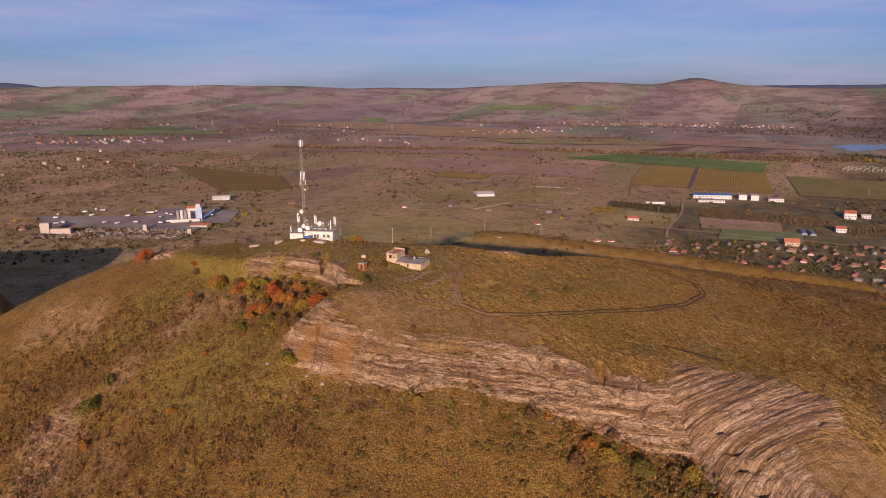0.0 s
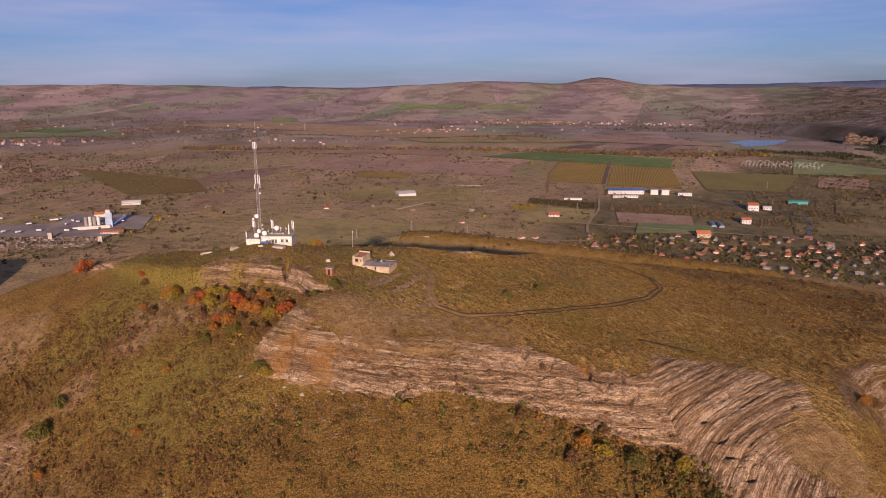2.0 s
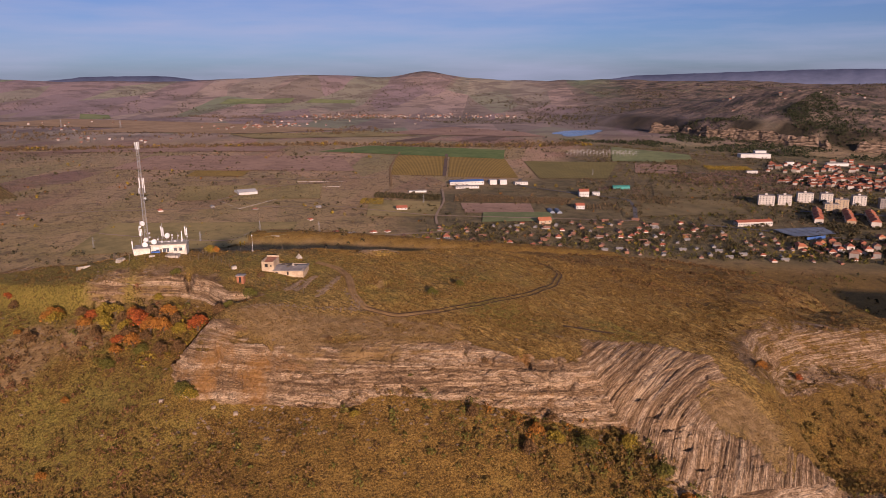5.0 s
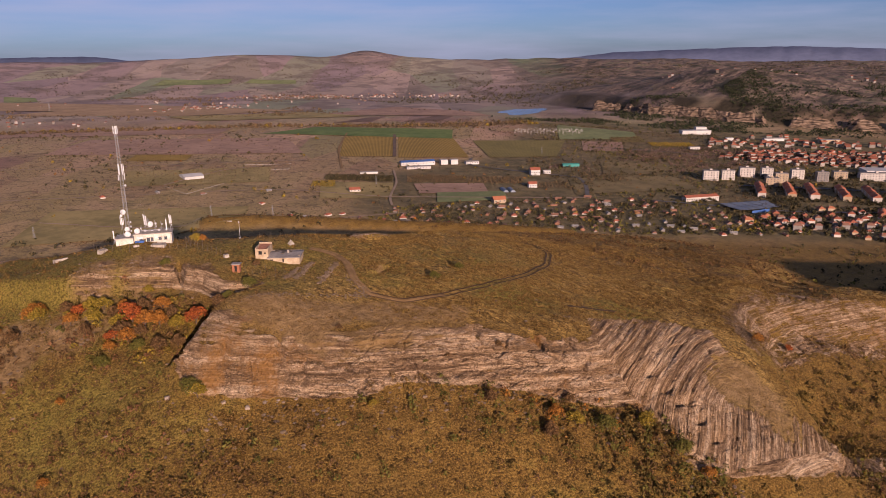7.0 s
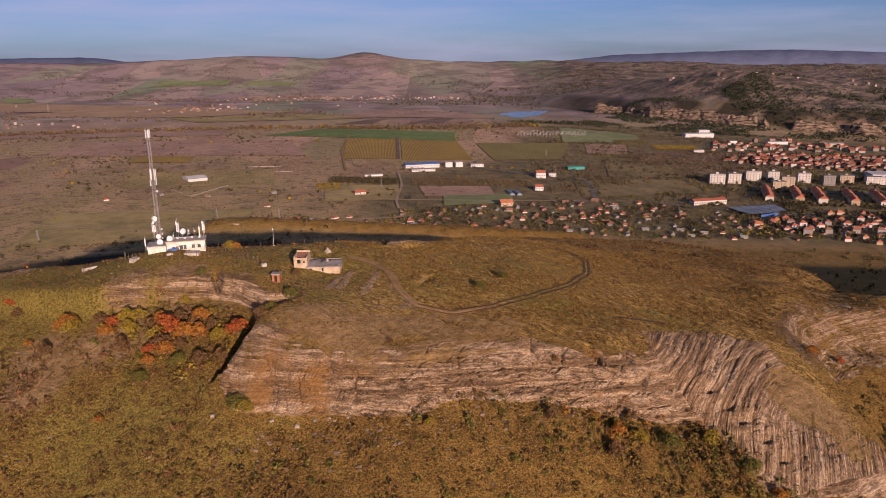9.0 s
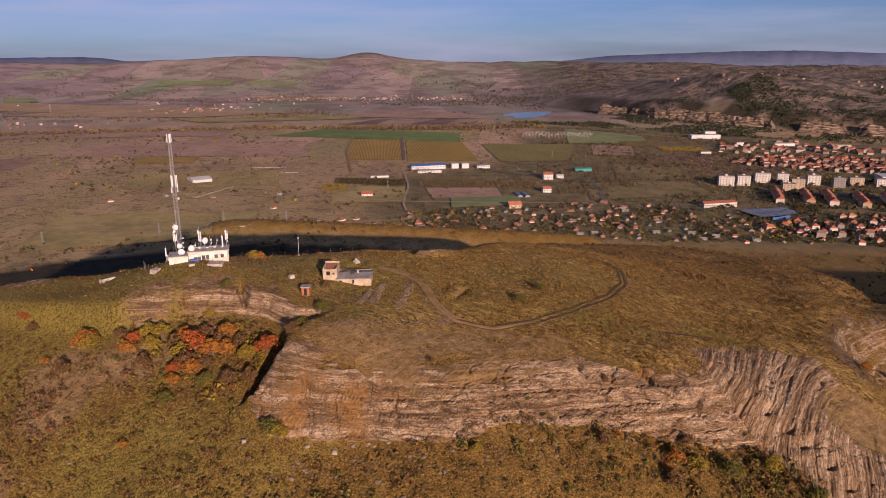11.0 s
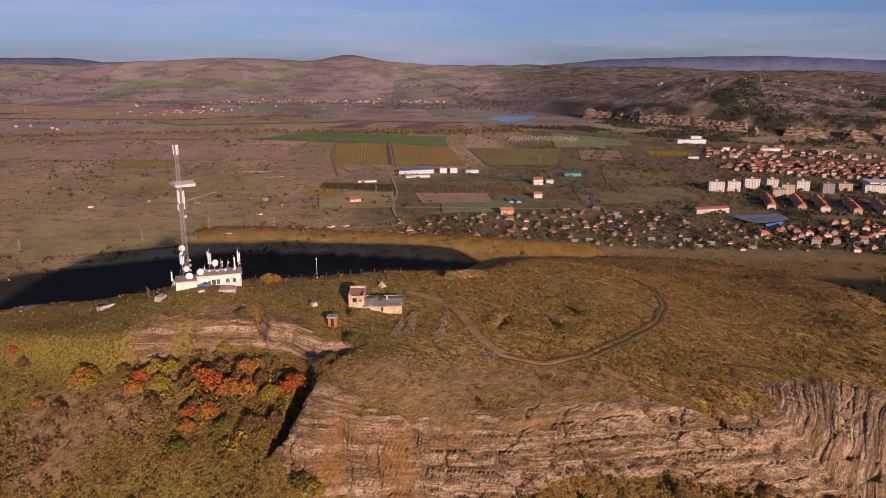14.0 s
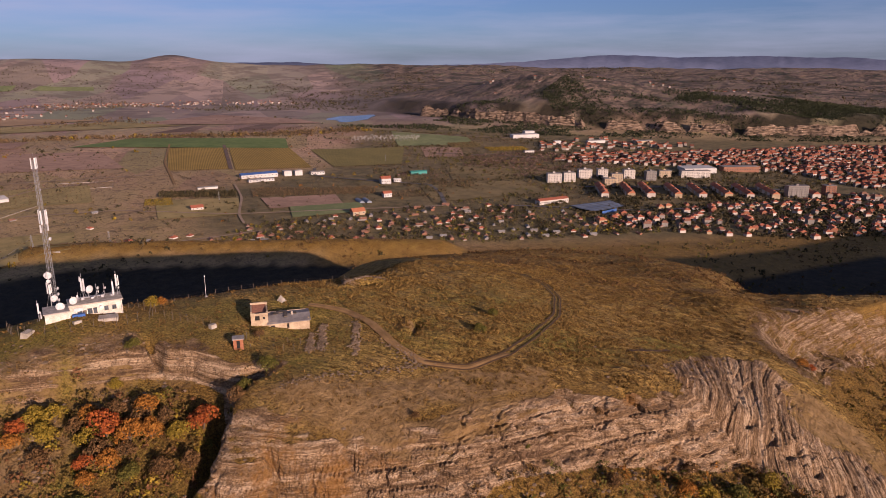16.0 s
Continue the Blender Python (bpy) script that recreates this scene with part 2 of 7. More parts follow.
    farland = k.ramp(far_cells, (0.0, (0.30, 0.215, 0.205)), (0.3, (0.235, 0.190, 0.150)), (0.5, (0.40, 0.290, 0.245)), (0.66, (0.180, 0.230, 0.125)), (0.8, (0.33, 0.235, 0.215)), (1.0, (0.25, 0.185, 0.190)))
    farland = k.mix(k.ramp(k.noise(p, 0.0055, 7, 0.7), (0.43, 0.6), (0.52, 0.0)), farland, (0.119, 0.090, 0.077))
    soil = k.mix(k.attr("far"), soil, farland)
    upland = k.ramp(k.noise(p, 0.010, 7, 0.70), (0.40, (0.045, 0.043, 0.030)), (0.46, (0.112, 0.084, 0.064)), (0.53, (0.205, 0.143, 0.112)), (0.62, (0.150, 0.132, 0.082)))
    upland = k.mix(k.ramp(k.noise(p, 0.07, 5, 0.7), (0.40, 0.8), (0.49, 0.0)), upland, (0.055, 0.046, 0.034))
    town = k.ramp(k.noise(p, 0.05, 5, 0.7), (0.36, (0.055, 0.052, 0.024)), (0.62, (0.185, 0.145, 0.068)))
    soil = k.mix(k.sum("MULTIPLY", k.attr("settled"), 0.85), soil, town)
    soil = k.mix(k.attr("upland"), soil, upland)
    col = k.mix(k.attr("hill"), soil, near)
    crag = k.ramp(k.noise(k.stretch(p, (0.02, 0.02, 0.12)), 1.0, 5, 0.65), (0.44, (0.060, 0.050, 0.034)), (0.62, (0.18, 0.130, 0.090)))
    col = k.mix(k.attr("crag"), col, crag)
    # near-black: woods along the scarp, and shadow coloured into the vale and hollow
    woods_and_shade = k.ramp(k.noise(p, 0.12, 5, 0.7), (0.4, (0.012, 0.011, 0.006)), (0.65, (0.034, 0.027, 0.014)))
    col = k.mix(k.attr("woods_and_shade"), col, woods_and_shade)
    k.put(b.inputs["Base Color"], col)
    relief = k.mix(rock, fine, k.sum("SUBTRACT", k.sum("ADD", beds, k.sum("MULTIPLY", chips, 0.8)), k.sum("MULTIPLY", cut, 0.35)))
    swell = k.sum("MULTIPLY", k.noise(p, 0.014, 6, 0.6), k.sum("ADD", k.sum("MULTIPLY", k.attr("upland"), 26.0), k.sum("MULTIPLY", k.attr("far"), 8.0)))
    k.bump(k.sum("ADD", relief, swell), 1.0, 1.4, b)
    return m


# ---- the lie of the land ----
GRID, GX, GY = 70.0, -350.0, 20.0
TOP = """-19 -9 1 9 12 15 19 16 7 3 5 16
2 20 39 57 70 80 85 75 65 60 54 47
25 49 75 100 124 141 136 121 117 113 99 70
46 77 105 131 155 155 139 124 118 114 97 70
59 90 118 141 156 149 139 119 108 93 70 55
60 86 110 127 134 131 122 111 106 86 59 42
57 72 87 96 99 99 95 89 84 74 56 39
53 57 61 62 63 64 66 65 64 60 51 39"""
LOW = """-14 -3 10 21 28 34 42 38 24 15 13 16
10 22 35 50 73 84 93 78 57 44 41 40
34 49 64 74 112 132 126 106 95 75 68 60
52 79 99 111 145 156 142 128 114 94 80 65
60 94 125 147 158 153 139 126 111 94 75 58
57 87 115 135 139 132 123 112 100 84 66 49
50 69 89 104 108 105 101 95 85 73 58 42
42 52 62 70 76 78 79 77 71 62 50 36"""
# knolls and hollows of the upper and the lower surface: x, y, height, radius
TOP_KNOLLS = [(56, 176, 2.7, 9), (146, 209, 2.3, 9), (292, 316, -3.2, 9), (179.6, 217, -3, 9), (-57, 261, 2.3, 9), (92, 206, -2.3, 20), (-28, 204, 2.4, 9), (199, 316, -2.8, 9), (253, 325, 1.7, 30), (330, 170, 2.6, 9), (-82, 274, -2.1, 9), (-10.7, 231.5, -2.1, 9), (141, 337, 1.9, 20), (133, 227, -1.3, 9), (97, 151, -1.2, 9), (-42, 199, -1.6, 9), (159, 243, -1.7, 9), (77, 280, 1.3, 30)]
LOW_KNOLLS = [(120, 150, -5.1, 9), (-93, 191, -2.5, 14), (158, 172, 3.3, 9), (110, 120, 3, 9), (69, 145, 2.3, 9), (-50, 196, 2, 9), (-20, 140, 2.6, 9), (20, 135, -2.5, 14), (-120, 190, -2.3, 9), (-122, 232, -2.4, 9), (-37.5, 180, -2, 9), (-98, 217, 2, 14)]
# the edge of the hilltop, above which the ground is the upper surface
CREST = [(420, 158), (330, 172), (250, 184), (185, 193), (152, 196), (133, 193), (121, 184), (113, 165), (107, 145), (99, 129),
         (86, 126), (77, 141), (71, 158), (61, 168), (50, 170), (42, 173), (27, 180), (16, 183), (1, 187), (-8, 187), (-21, 191),
         (-32, 194), (-43, 198), (-46, 203), (-41, 208), (-36, 214), (-33, 221), (-37, 231), (-46, 238), (-58, 242), (-75, 246), (-95, 262),
         (-114, 282), (-135, 291), (-230, 330), (-700, 700), (1500, 1500), (1500, 158)]

# dark clefts in the cliff edge: x, y, half widths, depth
CLEFTS = [(39.5, 174.5, 0.9, 2.6, 4.5), (24.5, 182, 1.0, 2.5, 2.5), (-37.5, 196, 0.8, 3.0, 3.0), (-25, 190, 1.2, 3.0, 3.0), (48, 172, 0.9, 2.5, 2.5),
          (-43.4, 237, 1.0, 5.0, 5.0), (66, 161, 1.8, 0.9, 3.2), (67.5, 156.5, 1.5, 0.8, 2.6), (69, 152, 2.0, 1.0, 3.6), (70.5, 146.5, 2.0, 1.0, 3.6), (71.5, 141.5, 1.6, 0.9, 3.0)]

# gully behind the corner rock, an old trench with its bank, a pit with its rim: line, rise, half width
FURROWS = [([(-47.5, 204), (-43, 209.5), (-38.5, 214.5), (-33, 217.8), (-29.5, 218.2)], -4.2, 2.2), ([(9.6, 216.6), (12.6, 219.2), (16, 222.6)], -1.9, 0.8), ([(7.6, 218), (10.6, 220.8), (13.6, 224)], 0.7, 1.3),
           ([(20, 254), (23, 254.4)], -2.6, 1.5), ([(14, 253), (16.5, 257.5), (24, 258.5), (27.5, 255.5)], 0.9, 1.3)]


def plain(x, y):
    """The height of the plain, which rises gently to the far hills."""
    far = np.maximum(y, 600.0)
    near = 3 + 0.03 * (np.minimum(far, 1700.0) - 800) - 0.012 * (np.clip(x, -900, 1300) - 400)
    d = np.hypot(x, y)
    rise = np.clip((d - 3300) / 1500, 0, 1)
    east = np.clip((x / far - 0.55) / 0.5, 0, 1)
    return near + 0.004 * np.maximum(far - 1700, 0) + (150 - 42 * east) * rise ** 1.3


def spline(table, x, y):
    rows = np.array([[float(v) for v in line.split()] for line in table.strip().split("\n")])
    ny, nx = rows.shape
    fx, fy = np.clip((x - GX) / GRID, 1, nx - 2.001), np.clip((y - GY) / GRID, 1, ny - 2.001)
    i, j = fx.astype(int), fy.astype(int)

    def weights(u):
        return (1 - u) ** 3 / 6, (3 * u ** 3 - 6 * u ** 2 + 4) / 6, (-3 * u ** 3 + 3 * u ** 2 + 3 * u + 1) / 6, u ** 3 / 6
    wx, wy = weights(fx - i), weights(fy - j)
    z = sum(wx[a] * wy[b] * rows[j + b - 1, i + a - 1] for a in range(4) for b in range(4))
    out = np.hypot(x - np.clip(x, GX + GRID, GX + (nx - 2) * GRID), y - np.clip(y, GY + GRID, GY + (ny - 2) * GRID))
    return z - 0.4 * out


def knolls(table, x, y):
    return sum(h * np.exp(-((x - a) ** 2 + (y - b) ** 2) / (2 * r * r)) for a, b, h, r in table)


def edge_distance(line, x, y):
    """Metres to a closed line, negative inside it."""
    best, inside = np.full(x.shape, 1e9), np.zeros(x.shape, bool)
    for (ax, ay), (bx, by) in zip(line, line[1:] + line[:1]):
        dx, dy = bx - ax, by - ay
        t = np.clip(((x - ax) * dx + (y - ay) * dy) / (dx * dx + dy * dy), 0, 1)
        best = np.minimum(best, np.hypot(x - ax - t * dx, y - ay - t * dy))
        if ay != by:
            inside ^= ((ay > y) != (by > y)) & (x < ax + (y - ay) * dx / (by - ay))
    return np.where(inside, -best, best)


def ridge(x, y, line, height, width):
    """A long bank along a line of points."""
    best = np.full(x.shape, 1e9)
    for (ax, ay), (bx, by) in zip(line, line[1:]):
        dx, dy = bx - ax, by - ay
        t = np.clip(((x - ax) * dx + (y - ay) * dy) / (dx * dx + dy * dy), 0, 1)
        best = np.minimum(best, np.hypot(x - ax - t * dx, y - ay - t * dy))
    return height * np.exp(-(best / width) ** 2)


def soft_max(a, b, k):
    return np.maximum(a, b) + k * np.log1p(np.exp(-np.abs(a - b) / k))


def smooth(a, b, v):
    t = np.clip((v - a) / (b - a), 0, 1)
    return t * t * (3 - 2 * t)


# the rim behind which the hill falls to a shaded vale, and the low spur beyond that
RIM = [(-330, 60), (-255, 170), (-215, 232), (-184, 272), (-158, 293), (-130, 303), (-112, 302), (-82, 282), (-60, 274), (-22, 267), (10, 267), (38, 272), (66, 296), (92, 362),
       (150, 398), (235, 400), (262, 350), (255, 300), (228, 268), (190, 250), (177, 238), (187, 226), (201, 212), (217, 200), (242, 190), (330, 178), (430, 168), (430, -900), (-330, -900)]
SPUR = [(40, 898), (90, 886), (153, 852), (240, 796), (327, 744), (400, 690)]


def height(x, y):
    """The bare height of the ground, and the share of the cliff face in it."""
    x, y = np.asarray(x, float), np.asarray(y, float)
    d = edge_distance(CREST, x, y)
    top = spline(TOP, x, y) + knolls(TOP_KNOLLS, x, y)
    low = spline(LOW, x, y) + knolls(LOW_KNOLLS, x, y)
    low = np.minimum(low, top + 1.0)
    wide = 8.0 + 5.0 * smooth(-40, -10, x) - 5.2 * smooth(200, 205, y) * smooth(28, 34, -x)
    step = smooth(-1.0, wide, d)
    top = top - sum(h * np.exp(-((x - a) / u) ** 2 - ((y - b) / v) ** 2) for a, b, u, v, h in CLEFTS)
    hill = top + (low - top) * step
    for line, rise, broad in FURROWS:
        hill = hill + ridge(x, y, line, rise, broad)
    # the east end is lowered to let sunlight through to the ground behind
    hill = hill - 95 * smooth(242, 330, x)
    behind = edge_distance(RIM, x, y)
    hill = hill - 0.72 * 5.0 * np.log1p(np.exp(np.clip(behind - 3, -200, 300) / 5.0))
    z = soft_max(hill, plain(x, y) + ridge(x, y, SPUR, 15, 24), 4.0)
    # two banks out of view, added to cast shade onto the plain
    z = soft_max(z, plain(x, y) - 25 + ridge(x, y, [(535, 80), (600, 40), (700, 5), (950, -20)], 125, 80) + ridge(x, y, [(-640, 540), (-430, 580)], 95, 48), 5.0)
    face = smooth(-2.5, 0.5, d) * (1 - smooth(wide - 2, wide + 1, d)) * smooth(2.0, 5.0, top - low) * smooth(-52, -46, x)
    return z, face, d


def lattice_noise(x, y, z=0.0, seed=0):
    """Smooth value noise between 0 and 1 over unit cells."""
    x, y, z = np.broadcast_arrays(np.asarray(x, float), np.asarray(y, float), np.asarray(z, float))
    i, j, k = np.floor(x).astype(np.int64), np.floor(y).astype(np.int64), np.floor(z).astype(np.int64)
    u, v, w = x - i, y - j, z - k
    u, v, w = u * u * (3 - 2 * u), v * v * (3 - 2 * v), w * w * (3 - 2 * w)

    def corner(a, b, c):
        h = (a * 374761393 + b * 668265263 + c * 2147483647 + seed * 974634777) & 0xFFFFFFFF
        h = ((h ^ (h >> 13)) * 1274126177) & 0xFFFFFFFF
        return ((h ^ (h >> 16)) & 0xFFFF) / 65535.0
    total = 0.0
    for a, fa in ((0, 1 - u), (1, u)):
        for b, fb in ((0, 1 - v), (1, v)):
            for c, fc in ((0, 1 - w), (1, w)):
                total = total + fa * fb * fc * corner(i + a, j + b, k + c)
    return total


def fractal(x, y, z=0.0, octaves=4, seed=0):
    out, amp, size = 0.0, 1.0, 0.0
    for o in range(octaves):
        f = 2.0 ** o
        out = out + amp * lattice_noise(np.asarray(x) * f, np.asarray(y) * f, np.asarray(z) * f, seed + o)
        size, amp = size + amp, amp * 0.5
    return out / size


# ---- far relief ----
SCARP = [(1400, 2500), (1400, 1990), (1430, 1700), (1530, 1400), (1720, 1130), (1950, 880), (2250, 650), (3200, 250), (6000, 200), (6000, 6000), (2200, 6000)]
FAR_HILLS = [  # x, y, height, spread across, spread along
    (1440, 4370, 52, 140, 200), (1440, 4400, 10, 420, 300), (560, 4450, 34, 360, 300), (900, 4380, 24, 330, 280),
    (-1450, 4300, 24, 620, 300), (-2300, 3900, 16, 500, 300), (2350, 3950, 8, 500, 300), (2900, 3600, 14, 500, 350),
    (3400, 3050, 16, 500, 350), (3850, 2350, 14, 450, 350), (4200, 1700, 10, 450, 350),
    (1760, 2330, 34, 150, 200), (1740, 2110, 24, 110, 200), (1768, 1980, 36, 110, 200), (1815, 1860, 31, 110, 200), (1867, 1803, 35, 110, 200), (1902, 1683, 34, 110, 200),
    (1981, 1579, 19, 110, 200), (2053, 1474, 27, 110, 200), (2143, 1325, 34, 110, 200), (2174, 1154, 8, 110, 200), (2217, 1005, 7, 110, 200), (2220, 913, 17, 110, 200)]
# crest of the last ridge on the horizon: degrees east of north, height
RIDGE = [(-60, 150), (-34, 229), (-31.8, 238), (-30.5, 230), (-29.2, 208), (-9, 185), (-6.3, 212), (-3.7, 214), (-1, 212), (1, 185), (28.4, 181), (34.4, 194), (38, 204), (45.2, 223), (49.8, 225), (53.6, 208),
         (55.6, 200), (61.3, 208), (64.9, 194), (66.6, 198), (68.9, 180), (90, 175)]
# bare and stony places on the hill: x, y, radius, how bare, how rocky
STONY = [(39.5, 174.5, 3, 0, 1), (24.5, 182, 2.5, 0, 1), (-25, 190, 3, 0, 1), (48, 172, 2.5, 0, 1), (-43.4, 237, 4, 0, 1), (-37.5, 196, 4, 0, 1), (11, 221.5, 3.2, 1, 0), (16.5, 256.5, 3.5, 1, 0.2), (-27, 218, 4, 0, 0.8), (16, 190, 6, 0.4, 0.5), (-15, 194, 7, 0.6, 0.45), (55, 180, 6, 0.5, 0.3), (-38, 204, 8, 0.3, 0.7), (-30, 200, 8, 0.4, 0.55), (-36, 212, 5, 0.2, 0.6), (-31, 219, 5, 0.2, 0.55), (-52, 243, 9, 0.9, 0.62), (-66, 246, 8, 0.9, 0.58), (-40, 233, 7, 0.7, 0.62), (-152, 256, 14, 0.9, 0.78), (-135, 246, 11, 0.9, 0.7),
         (-116, 289, 13, 0.9, 0.85), (-98, 291, 9, 0.9, 0.75), (-122, 200, 13, 1.1, 0.55), (-72, 233, 9, 1.2, 0.45), (-90, 228, 8, 1.2, 0.42), (-105, 214, 7, 1.1, 0.4), (-88, 238, 8, 1.0, 0.42), (-56, 236, 6, 0.9, 0.4), (-50, 229, 4, 0.8, 0.3),
         (-151, 254, 9, 1.0, 0.42), (-136, 256, 8, 1.0, 0.42), (-155, 247, 8, 0.9, 0.4), (30, 262, 5, 0.7, 0.2), (8, 193, 9, 0.6, 0.2), (20, 188, 10, 0.5, 0.2), (-120, 186, 12, 1.0, 0.5), (-100, 180, 16, 0.5, 0.2)]
LUSH = [(-10, 235, 22, 0.35), (12, 215, 14, 0.4), (45, 232, 16, 0.3), (-30, 250, 18, 0.4), (50, 195, 10, 0.6), (-85, 268, 24, 1.4), (-98, 250, 20, 1.2), (-66, 256, 14, 1.1), (-60, 226, 16, 0.7), (-75, 205, 26, 0.65), (-98, 205, 24, 0.4), (-62, 186, 22, 0.4), (-110, 240, 24, 0.5), (45, 200, 13, 0.7), (80, 192, 12, 0.6), (-95, 225, 22, 0.4), (-62, 250, 14, 0.8), (-75, 256, 18, 1.3), (-100, 272, 14, 1.1),
        (30, 150, 22, 0.3), (60, 128, 25, 0.4), (-22, 216, 8, 0.4), (120, 165, 15, 0.3), (-45, 208, 10, 0.4)]
# the wheel track round the plateau
RING = [(-3.5, 243), (-1.0, 240.5), (2.6, 235), (3.6, 226), (1.8, 213), (3.2, 204), (10.5, 198.2), (24, 199), (42, 206.5), (61, 217), (80, 233.5), (91.5, 250), (92, 262), (84, 276), (72, 286)]
# the vale behind the hill, whose shadow is put into the ground colour
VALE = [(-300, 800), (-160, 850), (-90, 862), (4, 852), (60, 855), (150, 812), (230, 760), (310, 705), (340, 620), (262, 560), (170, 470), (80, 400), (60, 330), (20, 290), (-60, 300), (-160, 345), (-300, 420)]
# the hollow east of the hill, coloured near black for its shadow
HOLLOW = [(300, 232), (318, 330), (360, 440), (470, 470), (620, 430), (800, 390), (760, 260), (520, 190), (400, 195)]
SETTLED = [(180, 900), (320, 770), (640, 560), (1000, 380), (1900, 560), (1850, 900), (1500, 1250), (1300, 1600), (1000, 1780), (760, 1500), (560, 1260), (300, 1180)]
BACKLAND = [(300, 740), (640, 560), (1000, 380), (1100, 200), (600, 150), (330, 250), (260, 420), (180, 600)]
NOSE = [(60, 182), (75, 186), (88, 186), (103, 177), (101, 165), (102, 155), (103, 145), (108, 138), (112, 130), (100, 127), (82, 130), (70, 134), (61, 136), (60, 147), (57, 156), (50, 165)]
# the bedded cliff east of the nose, the low rock band at its foot, and the earth slope over the main face
EAST_CLIFF = [(116, 190), (140, 203), (163, 212), (175, 203), (204, 190), (240, 184), (330, 170), (330, 155), (230, 168), (202, 175), (161, 170), (147, 171), (130, 168), (110, 163), (108, 170)]
LOW_BAND = [(60, 139), (66, 139.5), (92, 137), (109, 138), (130, 136), (160, 132), (158, 126), (119, 127), (101, 128), (70, 133), (61, 135)]
EARTH = [(-35, 211), (-26, 212), (-7, 205), (11, 197), (28, 190), (22, 186), (0, 189), (-12, 191), (-20, 188), (-26, 193)]
# the arch of beds in the nose: a point on its axis, the directions across and up
FOLD_AT, FOLD_SIDE, FOLD_UP = (89.0, 154.5, 117.5), (0.70, -0.714, 0.0), (0.13, 0.127, 0.983)


def fold_share(x, y):
    return smooth(54, 60, x + 0.25 * (y - 165)) * (1 - smooth(104, 110, x)) * smooth(130, 138, y) * (1 - smooth(188, 194, y))


def bedding(x, y, z):
    """Height in the pile of beds: level beds, and beds wrapped round the axis of the fold."""
    v = np.stack([x - FOLD_AT[0], y - FOLD_AT[1], z - FOLD_AT[2]], -1)
    r = np.hypot(v @ np.array(FOLD_SIDE), np.maximum(v @ np.array(FOLD_UP), 0) * 1.25)
    m = np.where(fold_share(x, y) > 0.5, 1.0, 0.0)
    wave = fractal(x / 16, y / 16, 0, 3, 5)
    return (z + 0.05 * x) * (1 - m) + r * m + (1.0 + 1.2 * m) * wave


def blobs(table, column, x, y):
    out = 0.0
    for row in table:
        out = np.maximum(out, row[column] * np.exp(-(((x - row[0]) ** 2 + (y - row[1]) ** 2) / row[2] ** 2) ** 1.5))
    return out


def land(x, y):
    """The finished height of the ground without the small relief of the cliff."""
    x, y = np.asarray(x, float), np.asarray(y, float)
    z, face, d = height(x, y)
    r = np.hypot(x, y)
    s = -edge_distance(SCARP, x, y)
    up = (smooth(0, 80, s + 50 * (fractal(x / 120, y / 120, 0, 3, 62) - 0.5)) * 34 * (0.55 + 0.9 * fractal(x / 160, y / 160, 0, 3, 61)) + smooth(90, 900, s) * 16) * (1 - 0.92 * smooth(2700, 4300, r))
    up = up * smooth(0.50, 0.70, x / np.maximum(y, 1.0))
    roll = fractal(x / 420 + 7, y / 420, 0, 5, 11) - 0.5
    z = z + up + roll * (smooth(150, 700, s) * 34 * (1 - 0.6 * smooth(3000, 4300, r)) + smooth(2600, 4200, r) * 20)
    for a, b, h, across, along in FAR_HILLS:
        c, q = b / math.hypot(a, b), a / math.hypot(a, b)
        u, v = (x - a) * c - (y - b) * q, (x - a) * q + (y - b) * c
        z = z + h * np.exp(-0.5 * ((u / across) ** 2 + (v / along) ** 2))
    z = z - smooth(4650, 5200, r) * 260
    on = smooth(25, 60, z - plain(x, y)) * (1 - smooth(400, 620, r))
    z = z + on * ((fractal(x / 26, y / 26, 0, 4, 3) - 0.5) * 2.2)
    return z


def stepped(lo, hi, step):
    return list(np.arange(lo, hi, step))


def growing(start, end, step, rate):
    out, at = [], start
    while abs(at - start) < abs(end - start):
        out.append(at)
        at += math.copysign(step, end - start)
        step *= 1 + rate
    return out + [end]


